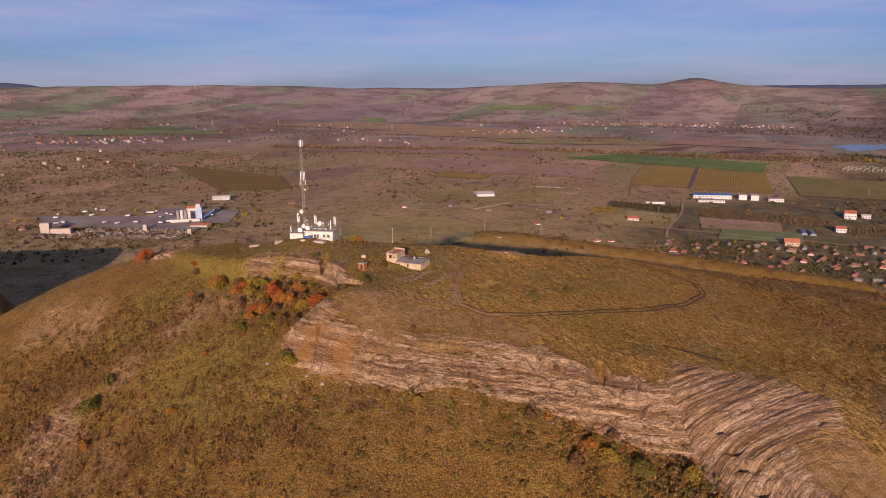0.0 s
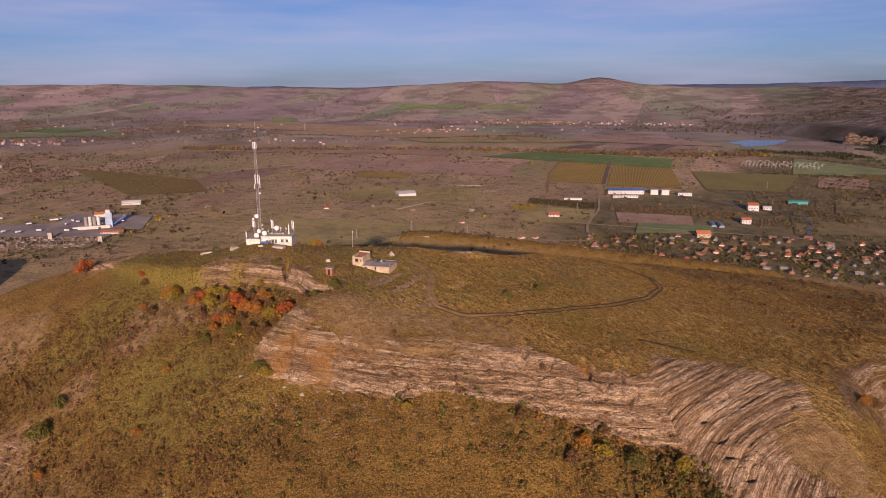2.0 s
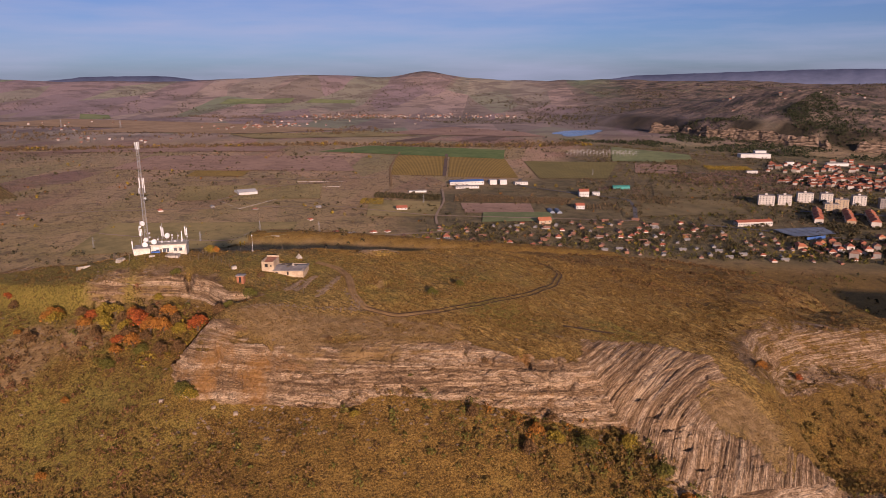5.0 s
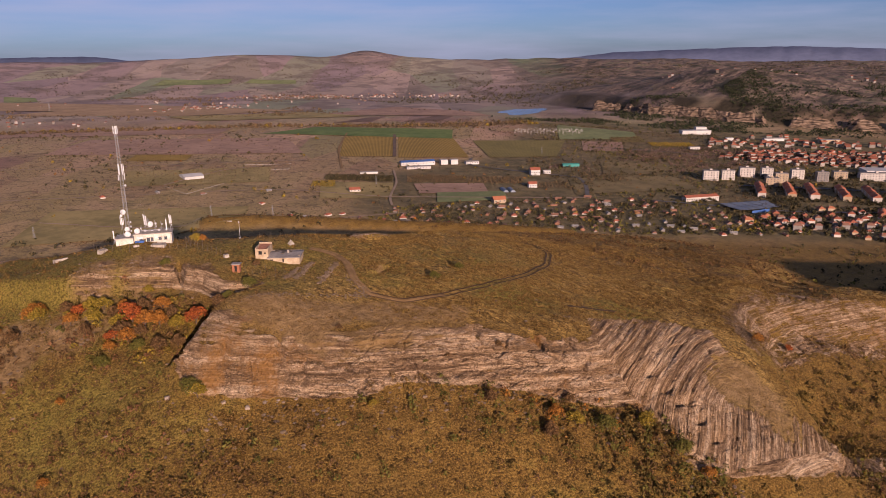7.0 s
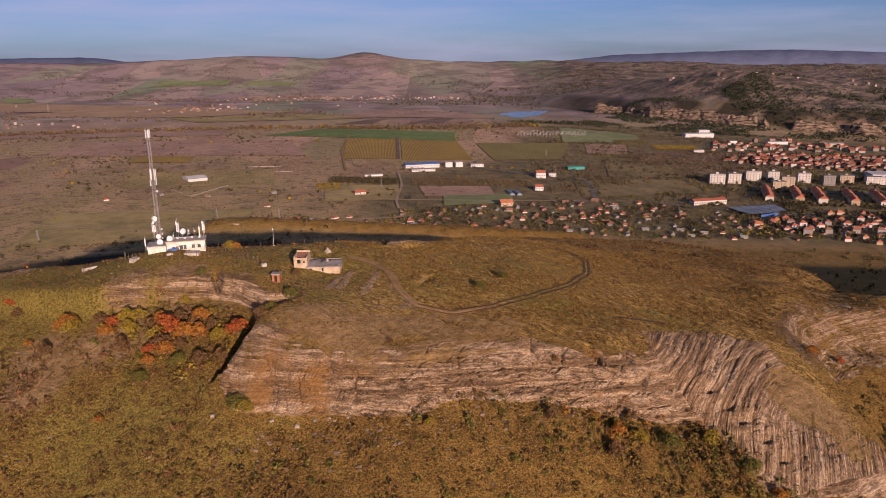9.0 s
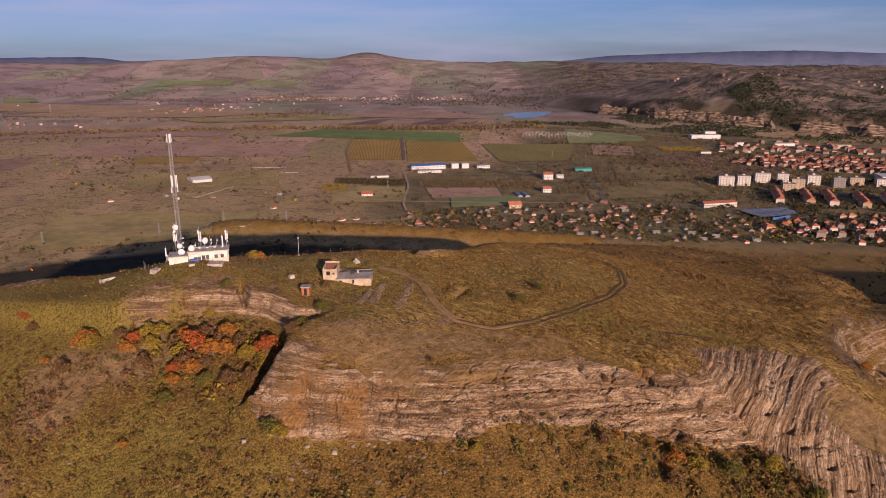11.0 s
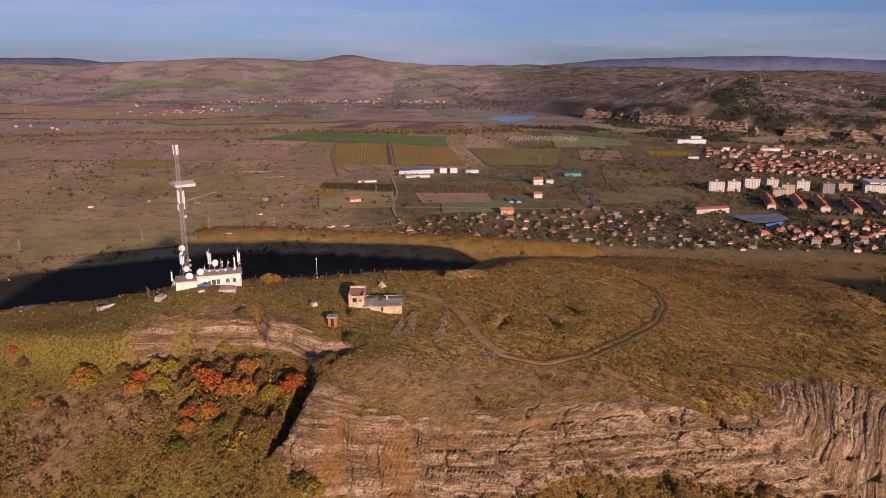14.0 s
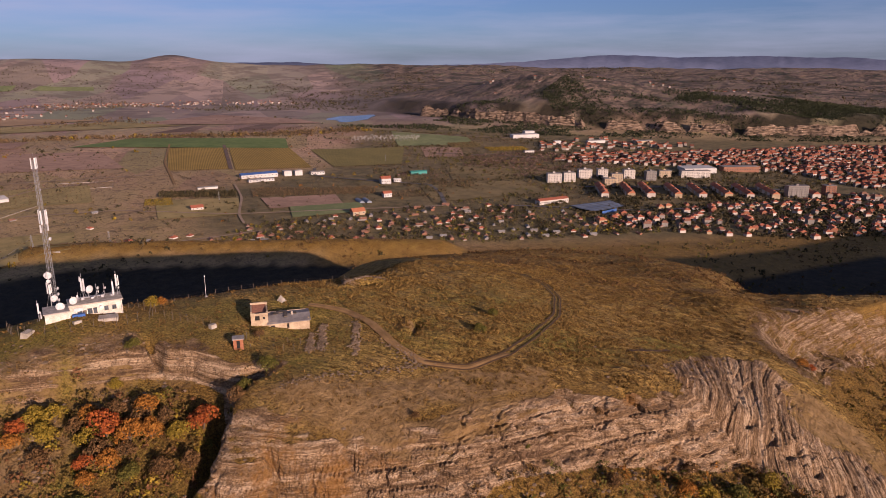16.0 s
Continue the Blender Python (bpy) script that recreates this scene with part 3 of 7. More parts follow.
def build_ground():
    xs = (growing(-260, -5200, 2.0, 0.05)[::-1][:-1] + stepped(-260, -75, 1.6) + stepped(-75, -52, 0.7) + stepped(-52, 128, 0.38) + stepped(128, 215, 0.8)
          + stepped(215, 330, 1.8) + growing(330, 5200, 2.2, 0.031))
    ys = growing(100, -420, 1.0, 0.14)[::-1][:-1] + stepped(100, 118, 0.8) + stepped(118, 213, 0.35) + stepped(213, 312, 0.9) + stepped(312, 430, 2.4) + growing(430, 5200, 2.8, 0.030)
    nx, ny = len(xs), len(ys)
    x, y = (a.ravel() for a in np.meshgrid(np.array(xs), np.array(ys)))
    z = land(x, y)
    _, face, d = height(x, y)
    r = np.hypot(x, y)
    nose = smooth(-3, 4, -edge_distance(NOSE, x, y))
    core = 1 - smooth(420, 640, r)
    east = smooth(-3, 4, -edge_distance(EAST_CLIFF, x, y)) * (1 - smooth(230, 300, x))
    band = smooth(-1.5, 1.5, -edge_distance(LOW_BAND, x, y))
    earth = smooth(-3, 5, -edge_distance(EARTH, x, y))
    main = face * core * (1 - smooth(98, 104, x))
    rock = np.maximum(np.maximum(np.maximum(main, nose), np.maximum(0.9 * east, band)), blobs(STONY, 4, x, y))
    scree = blobs([(89, 154.5, 8, 1), (97, 151, 9, 1), (97, 159, 8, 1), (96, 142, 7, 0.8)], 3, x, y)
    # beds of different depth stand out and in along the slope of the face, broken into blocks
    near = np.flatnonzero(rock > 0.05)
    px, py, pz = x[near], y[near], z[near]
    e = 0.6
    gx, gy = (land(px + e, py) - land(px - e, py)) / (2 * e), (land(px, py + e) - land(px, py - e)) / (2 * e)
    size = np.sqrt(gx * gx + gy * gy + 1)
    fold = np.where(fold_share(px, py) > 0.5, 1.0, 0.0)
    bed = bedding(px, py, pz)
    along = (px + 0.5 * py) * (1 - fold) + (1.1 * pz + 0.4 * py) * fold + 2.0 * lattice_noise(px / 6, py / 6, 0, 24)
    out = np.zeros_like(px)
    for thick, long, deep, groove, seed in ((2.9, 4.2, 1.7, 0.3, 21), (1.05, 1.7, 0.8, 0.2, 22)):
        level = np.floor(bed / thick)
        part_of = bed / thick - level
        block = np.floor(along / long + 7 * lattice_noise(level, 0, 0, seed))
        depth = 0.35 * lattice_noise(level, 1, 0, seed + 3) + 0.65 * lattice_noise(block, level, 2, seed + 5) - 0.5
        out += deep * depth * smooth(0.0, 0.2, part_of) - groove * (1 - smooth(0.0, 0.22, part_of))
        out += 0.35 * deep * (smooth(0.0, 0.3, part_of) - part_of)
    crack = np.abs(fractal(px / 9, py / 9, pz / 30, 3, 31) - 0.5)
    out += 0.5 * (fractal(px / 1.3, py / 1.3, pz / 1.3, 2, 33) - 0.5) - 0.8 * (1 - smooth(0.0, 0.04, crack))
    mild = smooth(27, 32, -x) * smooth(215, 219, y)
    out *= rock[near] * (1 - 0.3 * mild[near]) * (1 - 0.8 * earth[near]) * (1 - 0.5 * east[near]) * (1 - 0.45 * fold) * (1 - 0.85 * scree[near]) * (1 - 0.4 * band[near]) * (0.35 + 0.65 * np.maximum(smooth(0, 3.5, d[near]), fold))
    x2, y2, z2 = x.copy(), y.copy(), z.copy()
    x2[near] -= gx / size * out
    y2[near] -= gy / size * out
    z2[near] += out / size
    even = 1 - ridge(x, y, RING, 1.0, 2.6)
    z2 = z2 + core * (1 - rock) * (fractal(x / 2.3, y / 2.3, 0, 3, 41) - 0.5) * 0.5 * even
    # the tussocky grass of the plateau lies in long rows
    across, length = 0.84 * x + 0.54 * y, 0.54 * x - 0.84 * y
    z2 = z2 + core * (1 - rock) * (1 - smooth(-6, -1, d)) * smooth(-20, 20, x) * (fractal(across / 1.5, length / 4, 0, 2, 43) - 0.5) * 1.0 * even
    coords = np.stack([x2, y2, z2], 1)
    i, j = np.meshgrid(np.arange(nx - 1), np.arange(ny - 1))
    a = (j * nx + i).ravel()
    quads = np.stack([a, a + 1, a + nx + 1, a + nx], 1)
    me = bpy.data.meshes.new("ground")
    me.vertices.add(len(coords))
    me.vertices.foreach_set("co", coords.astype(np.float32).ravel())
    me.loops.add(quads.size)
    me.loops.foreach_set("vertex_index", quads.astype(np.int32).ravel())
    me.polygons.add(len(quads))
    me.polygons.foreach_set("loop_start", np.arange(0, quads.size, 4, dtype=np.int32))
    me.polygons.foreach_set("use_smooth", rock[a] < 0.4)
    me.update(calc_edges=True)
    s = -edge_distance(SCARP, x, y)
    # earth and dry turf lie on the upper part of the face
    earthy = smooth(-30, -16, x) * (1 - smooth(4.5, 8.5, d)) * smooth(-2, 0, d) * (0.55 - 0.33 * smooth(2, 22, x)) * (1 - smooth(58, 66, x))
    hill = smooth(2, 11, z - plain(x, y)) * (1 - smooth(900, 1100, r))
    hill = np.maximum(hill, 0.9 * smooth(-60, 10, -edge_distance(BACKLAND, x, y)))
    for name, value in (("rock", rock - earthy - 0.45 * earth - 0.5 * mild * smooth(2.0, 5.0, d) - 0.36 * east - 0.05 * nose - 0.75 * scree), ("fold", fold_share(x, y)), ("russet", smooth(85, 125, x) * smooth(195, 235, y) * (1 - smooth(330, 430, r))), ("hill", hill), ("turf", (1 - smooth(-6, -1, d)) * (1 - smooth(300, 420, y)) * smooth(-60, -20, x)), ("green", blobs(LUSH, 3, x, y)), ("bare", blobs(STONY, 3, x, y) + earthy * 1.5 + 0.75 * earth + 0.9 * scree + 0.3 * smooth(8, 16, d) * (1 - smooth(16, 40, d)) * (1 - smooth(40, 60, x))),
                        ("ochre", blobs([(-36, 200, 9, 0.75), (-27, 186, 9, 0.85), (-16, 186, 7, 0.5), (-29, 205, 4, 1.0), (38, 177, 7, 0.9), (24, 180, 4, 0.6)], 3, x, y)), ("woods_and_shade", np.maximum(smooth(6, 14, -edge_distance(VALE, x, y)), smooth(6, 20, -edge_distance(HOLLOW, x, y))) + 0.92 * smooth(-50, -5, s) * (1 - smooth(90, 150, s)) * smooth(0.38, 0.48, fractal(x / 60, y / 60, 0, 4, 52)) * smooth(0.5, 0.7, x / np.maximum(y, 1.0))), ("far", smooth(1900, 2500, r)), ("settled", smooth(0, 60, -edge_distance(SETTLED, x, y))), ("upland", np.maximum(smooth(40, 200, s) * smooth(0.5, 0.7, x / np.maximum(y, 1.0)), blobs([(1440, 4370, 260, 0.6)], 3, x, y))),
                        ("crag", 0.35 * smooth(-20, 10, s) * (1 - smooth(60, 110, s)) * smooth(0.47, 0.60, fractal(x / 55, y / 55, 0, 3, 51)) * smooth(0.5, 0.7, x / np.maximum(y, 1.0)))):
        at = me.attributes.new(name, "FLOAT", "POINT")
        at.data.foreach_set("value", np.asarray(value, np.float32))
    me.materials.append(ground_material())
    return tagged(new("ground", me), "dry grassy limestone hill above a wide brown plain", "ground", kind="structure")


build_ground()


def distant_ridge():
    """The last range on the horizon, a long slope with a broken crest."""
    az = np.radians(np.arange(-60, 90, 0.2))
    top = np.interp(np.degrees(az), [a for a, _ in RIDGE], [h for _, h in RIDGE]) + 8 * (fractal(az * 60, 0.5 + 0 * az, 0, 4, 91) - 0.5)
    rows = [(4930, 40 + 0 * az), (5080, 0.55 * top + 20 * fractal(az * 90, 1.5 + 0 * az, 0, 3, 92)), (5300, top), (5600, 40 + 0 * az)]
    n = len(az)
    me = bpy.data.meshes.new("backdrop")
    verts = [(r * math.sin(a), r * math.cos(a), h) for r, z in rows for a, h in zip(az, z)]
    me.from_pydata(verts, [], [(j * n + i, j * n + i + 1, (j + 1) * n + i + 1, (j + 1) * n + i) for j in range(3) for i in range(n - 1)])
    # the blue of the haze is put into the base colour
    me.materials.append(surface("haze_blue_slope", (0.095, 0.115, 0.185), (0.150, 0.172, 0.262), 0.004, local=False, fine=6, bump=0))
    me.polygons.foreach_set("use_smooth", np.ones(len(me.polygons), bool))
    tagged(new("backdrop", me), "distant ridge on the horizon in a haze-blue colour", "ridge", kind="structure")


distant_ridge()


# ---- building kit ----
class Shape:
    """Corners and faces of one mesh, collected piece by piece."""

    def __init__(self):
        self.v, self.f = [], []

    def add(self, verts, faces):
        n = len(self.v)
        self.v += [tuple(p) for p in verts]
        self.f += [tuple(i + n for i in f) for f in faces]
        return self

    def block(self, lo, hi, taper=0.0, m=None):
        (a, b, c), (d, e, g) = lo, hi
        t = taper
        v = [(a, b, c), (d, b, c), (d, e, c), (a, e, c), (a + t, b + t, g), (d - t, b + t, g), (d - t, e - t, g), (a + t, e - t, g)]
        if m is not None:
            v = [m @ Vector(p) for p in v]
        return self.add(v, [(3, 2, 1, 0), (4, 5, 6, 7), (0, 1, 5, 4), (1, 2, 6, 5), (2, 3, 7, 6), (3, 0, 4, 7)])

    def bar(self, p, q, r, n=5, r2=None):
        p, q = Vector(p), Vector(q)
        side = (q - p).orthogonal().normalized()
        other = (q - p).normalized().cross(side)
        r2 = r if r2 is None else r2
        v = []
        for at, rad in ((p, r), (q, r2)):
            v += [at + (side * math.cos(6.2832 * k / n) + other * math.sin(6.2832 * k / n)) * rad for k in range(n)]
        f = [(k, (k + 1) % n, n + (k + 1) % n, n + k) for k in range(n)]
        return self.add(v, f + [tuple(range(n))[::-1], tuple(range(n, 2 * n))])

    def dish(self, at, facing, r, deep=0.25, n=12):
        """A shallow drum with a domed front."""
        at, facing = Vector(at), Vector(facing).normalized()
        side = facing.orthogonal().normalized()
        other = facing.cross(side)
        v = []
        for off, rad in ((-deep, 0.75), (0.0, 1.0), (deep * 0.35, 0.72), (deep * 0.5, 0.3)):
            v += [at + facing * off * r * 2 + (side * math.cos(6.2832 * k / n) + other * math.sin(6.2832 * k / n)) * r * rad for k in range(n)]
        f = [tuple(range(n))[::-1]]
        for s in range(3):
            f += [(s * n + k, s * n + (k + 1) % n, (s + 1) * n + (k + 1) % n, (s + 1) * n + k) for k in range(n)]
        return self.add(v, f + [tuple(range(3 * n, 4 * n))])

    def stone(self, at, size, rng, flat=0.7):
        """An uneven stone on ten corners."""
        v = []
        for ring, z in ((0.75, -0.5), (1.0, 0.1), (0.55, 0.62)):
            spin = rng.random() * 6.28
            for k in range(5):
                a = spin + k * 1.2566 + rng.uniform(-0.3, 0.3)
                r = size * ring * rng.uniform(0.7, 1.15)
                v.append((at[0] + r * math.cos(a), at[1] + r * math.sin(a), at[2] + size * flat * (z + rng.uniform(-0.12, 0.12))))
        f = [(4, 3, 2, 1, 0), (10, 11, 12, 13, 14)]
        for s in (0, 5):
            f += [(s + k, s + (k + 1) % 5, s + 5 + (k + 1) % 5, s + 5 + k) for k in range(5)]
        return self.add(v, f)

    def leaves(self, at, size, count, rng, tall=1.0, blade=0.32):
        """A loose dome of small bent leaf clumps."""
        for _ in range(count):
            a, u = rng.random() * 6.2832, rng.random()
            h = rng.random() ** 0.7
            r = size * (0.35 + 0.65 * u ** 0.5) * math.sqrt(max(0.05, 1 - (h * 0.95) ** 2))
            c = Vector((at[0] + r * math.cos(a), at[1] + r * math.sin(a), at[2] + size * tall * h))
            n = Vector((math.cos(a) + rng.uniform(-0.7, 0.7), math.sin(a) + rng.uniform(-0.7, 0.7), rng.uniform(-0.1, 1.1)))
            s = n.orthogonal().normalized()
            o = n.normalized().cross(s)
            spin = rng.random() * 3.14
            s, o = s * math.cos(spin) + o * math.sin(spin), o * math.cos(spin) - s * math.sin(spin)
            w = size * blade * rng.uniform(0.6, 1.3)
            d = n.normalized() * w * 0.35
            self.add([c - s * w - d, c - o * w * 0.7, c + s * w * 0.9 - d, c + o * w * 0.8, c + d * 0.6], [(0, 1, 4), (1, 2, 4), (2, 3, 4), (3, 0, 4)])
        return self

    def mesh(self, name, material, soft=False):
        me = bpy.data.meshes.new(name)
        me.from_pydata(self.v, [], self.f)
        if soft:
            me.polygons.foreach_set("use_smooth", np.ones(len(me.polygons), bool))
        me.materials.append(material)
        me.update()
        return me


def leaf_cloud(points, sizes, count, tall, blade, seed):
    """Corners and faces of leaf clumps, count of them in a loose dome on each point."""
    r = np.random.RandomState(seed)
    n = len(points) * count
    at, size = np.repeat(points, count, 0), np.repeat(sizes, count)
    a, h = r.uniform(0, 2 * np.pi, n), r.uniform(0, 1, n) ** 0.7
    rad = size * (0.35 + 0.65 * np.sqrt(r.uniform(0, 1, n))) * np.sqrt(np.maximum(0.05, 1 - (h * 0.95) ** 2))
    c = at + np.stack([rad * np.cos(a), rad * np.sin(a), size * tall * h], 1)
    nrm = np.stack([np.cos(a) + r.uniform(-0.7, 0.7, n), np.sin(a) + r.uniform(-0.7, 0.7, n), r.uniform(-0.1, 1.1, n)], 1)
    nrm /= np.linalg.norm(nrm, axis=1)[:, None]
    s = np.cross(nrm, r.normal(size=(n, 3)))
    s /= np.linalg.norm(s, axis=1)[:, None] + 1e-9
    o = np.cross(nrm, s)
    w = (size * blade * r.uniform(0.6, 1.3, n))[:, None]
    d = nrm * w * 0.35
    v = np.stack([c - s * w - d, c - o * w * 0.75 + d * 0.4, c + s * w * 0.95 - d, c + o * w * 0.8], 1).reshape(-1, 3)
    k = np.arange(n)[:, None, None] * 4
    return v, (k + np.array([[0, 1, 2], [0, 2, 3]])).reshape(-1, 3)


def cloud_object(name, points, sizes, count, tall, blade, seed, material):
    v, f = leaf_cloud(np.asarray(points, float), np.asarray(sizes, float), count, tall, blade, seed)
    me = bpy.data.meshes.new(name)
    me.vertices.add(len(v))
    me.vertices.foreach_set("co", v.astype(np.float32).ravel())
    me.loops.add(f.size)
    me.loops.foreach_set("vertex_index", f.astype(np.int32).ravel())
    me.polygons.add(len(f))
    me.polygons.foreach_set("loop_start", np.arange(0, f.size, 3, dtype=np.int32))
    me.update(calc_edges=True)
    me.materials.append(material)
    return new(name, me)


def grass_object(name, points, sizes, count, seed, material):
    """Tufts of thin leaning blades, count of them on each point."""
    r = np.random.RandomState(seed)
    n = len(points) * count
    size = np.repeat(sizes, count)
    a, lean = r.uniform(0, 2 * np.pi, n), r.uniform(0, 2 * np.pi, n)
    at = np.repeat(points, count, 0) + np.stack([np.cos(lean), np.sin(lean), np.zeros(n)], 1) * (size * 0.7 * r.uniform(0, 1, n))[:, None]
    w = np.stack([np.cos(a), np.sin(a), np.zeros(n)], 1) * (size * 0.34)[:, None]
    tip = np.stack([np.cos(lean), np.sin(lean), np.zeros(n)], 1) * (size * 0.7)[:, None]
    tip[:, 2] = size * r.uniform(0.5, 1.1, n)
    v = np.stack([at - w, at + w, at + tip + w * 0.2], 1).reshape(-1, 3)
    me = bpy.data.meshes.new(name)
    me.vertices.add(len(v))
    me.vertices.foreach_set("co", v.astype(np.float32).ravel())
    me.loops.add(3 * n)
    me.loops.foreach_set("vertex_index", np.arange(3 * n, dtype=np.int32))
    me.polygons.add(n)
    me.polygons.foreach_set("loop_start", np.arange(0, 3 * n, 3, dtype=np.int32))
    me.update(calc_edges=True)
    me.materials.append(material)
    return new(name, me)


def part(name, shape, material, parent, label="", soft=False, m=None):
    ob = new(name, shape if isinstance(shape, bpy.types.Mesh) else shape.mesh(name, material, soft))
    ob.parent = parent
    if m is not None:
        ob.matrix_basis = m
    return tagged(ob, label)


def thing(name, x, y, turn, label, category, group="", z=None):
    ob = new(name)
    ob.empty_display_size = 0.3
    ob.matrix_basis = pose(x, y, float(land(x, y)) if z is None else z, 0, 0, turn)
    return tagged(ob, label, category, group)


def draped(line, width, lift, columns, profile=None, step=2.0):
    """A strip laid over the ground along a line of points."""
    pts = []
    for (ax, ay), (bx, by) in zip(line, line[1:]):
        n = max(1, int(math.hypot(bx - ax, by - ay) / step))
        pts += [(ax + (bx - ax) * k / n, ay + (by - ay) * k / n) for k in range(n)]
    pts = np.array(pts + [line[-1]], float)
    for _ in range(3):
        pts[1:-1] = (pts[:-2] + 2 * pts[1:-1] + pts[2:]) / 4
    way = np.gradient(pts, axis=0)
    way /= np.linalg.norm(way, axis=1)[:, None] + 1e-9
    side = np.stack([-way[:, 1], way[:, 0]], 1)
    s = Shape()
    grid = []
    for c in range(columns):
        u = c / (columns - 1) * 2 - 1
        p = pts + side * (u * width / 2)
        z = land(p[:, 0], p[:, 1]) + lift + (profile(u) if profile else 0)
        grid.append(np.column_stack([p, z]))
    n = len(pts)
    s.v = [tuple(q) for g in grid for q in g]
    s.f = [(c * n + k, (c + 1) * n + k, (c + 1) * n + k + 1, c * n + k + 1) for c in range(columns - 1) for k in range(n - 1)]
    s.f = [f[::-1] for f in s.f]
    return s


def sheet(corners, lift, cell=25.0):
    """A field laid over the ground between four corners."""
    a, b, c, d = (np.array(p, float) for p in corners)
    nu = max(2, int(max(np.linalg.norm(b - a), np.linalg.norm(c - d)) / cell))
    nv = max(2, int(max(np.linalg.norm(d - a), np.linalg.norm(c - b)) / cell))
    u, v = np.meshgrid(np.linspace(0, 1, nu + 1), np.linspace(0, 1, nv + 1))
    u, v = u.ravel()[:, None], v.ravel()[:, None]
    p = a * (1 - u) * (1 - v) + b * u * (1 - v) + c * u * v + d * (1 - u) * v
    z = land(p[:, 0], p[:, 1]) + lift
    s = Shape()
    s.v = [tuple(q) for q in np.column_stack([p, z])]
    s.f = [(j * (nu + 1) + i, j * (nu + 1) + i + 1, (j + 1) * (nu + 1) + i + 1, (j + 1) * (nu + 1) + i) for j in range(nv) for i in range(nu)]
    q = np.cross(b - a, d - a)
    if q < 0:
        s.f = [f[::-1] for f in s.f]
    return s


def within(poly, x, y):
    return float(edge_distance(poly, np.array([x], float), np.array([y], float))[0]) < 0


white_paint = surface("white_render", (0.38, 0.335, 0.27), (0.66, 0.615, 0.54), 0.5)
beige_render = surface("beige_render", (0.26, 0.19, 0.12), (0.48, 0.37, 0.25), 0.6, bump=0.04)
grey_concrete = surface("grey_concrete", (0.20, 0.18, 0.16), (0.36, 0.33, 0.30), 0.7, bump=0.04)
pale_concrete = surface("pale_concrete", (0.24, 0.205, 0.165), (0.42, 0.37, 0.31), 0.8)
grey_roof = surface("grey_roof_felt", (0.13, 0.12, 0.12), (0.24, 0.22, 0.21), 0.6)
steel = surface("galvanised_steel", (0.20, 0.20, 0.21), (0.36, 0.36, 0.37), 2.0, rough=0.55, metal=0.35, bump=0)
antenna_white = surface("antenna_white", (0.40, 0.40, 0.40), (0.58, 0.58, 0.58), 1.5, rough=0.5, bump=0)
dark_opening = surface("dark_opening", (0.012, 0.010, 0.009), (0.025, 0.022, 0.02), 2.0, bump=0)
blue_metal = surface("blue_metal", (0.02, 0.08, 0.28), (0.05, 0.14, 0.40), 1.0, rough=0.5, bump=0)
orange_brick = surface("orange_brick", (0.22, 0.085, 0.045), (0.37, 0.155, 0.080), 1.8, bump=0.03)
old_tile = surface("old_red_tile", (0.16, 0.075, 0.05), (0.30, 0.14, 0.09), 1.5, bump=0.05)
red_tile = surface("red_roof_tile", (0.23, 0.072, 0.042), (0.40, 0.135, 0.075), 0.5, vary=0.5)
brown_tile = surface("brown_roof_tile", (0.17, 0.085, 0.055), (0.29, 0.15, 0.10), 0.5, vary=0.5)
wood_grey = surface("grey_wood", (0.07, 0.055, 0.04), (0.15, 0.12, 0.09), 1.5)
bark = surface("bark", (0.05, 0.035, 0.025), (0.12, 0.085, 0.06), 3.0)
pale_stone = surface("pale_limestone", (0.20, 0.15, 0.11), (0.38, 0.30, 0.23), 0.8, bump=0.06, vary=0.4)
rubble_mat = surface("rubble", (0.12, 0.08, 0.045), (0.26, 0.185, 0.12), 0.6, local=False, bump=0.05)
dirt = surface("dirt_track", (0.160, 0.092, 0.034), (0.28, 0.170, 0.070), 0.35, local=False, fine=10, bump=0.06)
gravel = surface("grey_gravel", (0.16, 0.125, 0.108), (0.31, 0.255, 0.228), 0.03, local=False, fine=20)
glass_dark = surface("window_glass", (0.03, 0.04, 0.05), (0.09, 0.10, 0.12), 0.8, rough=0.2, bump=0)
red_leaf = leaf_material("red_leaves", (0.10, 0.028, 0.010), (0.24, 0.055, 0.014), (0.36, 0.105, 0.022))
orange_leaf = leaf_material("orange_leaves", (0.10, 0.042, 0.008), (0.23, 0.090, 0.014), (0.34, 0.15, 0.026))
yellow_leaf = leaf_material("yellow_leaves", (0.085, 0.066, 0.008), (0.18, 0.125, 0.014), (0.29, 0.195, 0.026))
green_leaf = leaf_material("olive_leaves", (0.046, 0.044, 0.009), (0.085, 0.078, 0.015), (0.145, 0.120, 0.025))
dry_leaf = leaf_material("dry_brown_leaves", (0.045, 0.026, 0.011), (0.100, 0.055, 0.021), (0.17, 0.094, 0.038))
scrub_leaf = leaf_material("olive_brown_scrub", (0.050, 0.036, 0.010), (0.095, 0.064, 0.016), (0.165, 0.105, 0.026))
russet_leaf = leaf_material("russet_scrub", (0.070, 0.032, 0.014), (0.135, 0.062, 0.026), (0.215, 0.105, 0.045))
mauve_leaf = leaf_material("leafless_thicket", (0.070, 0.046, 0.040), (0.125, 0.080, 0.066), (0.20, 0.130, 0.105))
straw_leaf = leaf_material("straw_tussocks", (0.080, 0.045, 0.012), (0.18, 0.111, 0.030), (0.30, 0.190, 0.058))
pine_leaf = leaf_material("dark_green_woods", (0.016, 0.022, 0.012), (0.030, 0.036, 0.018), (0.055, 0.056, 0.026))
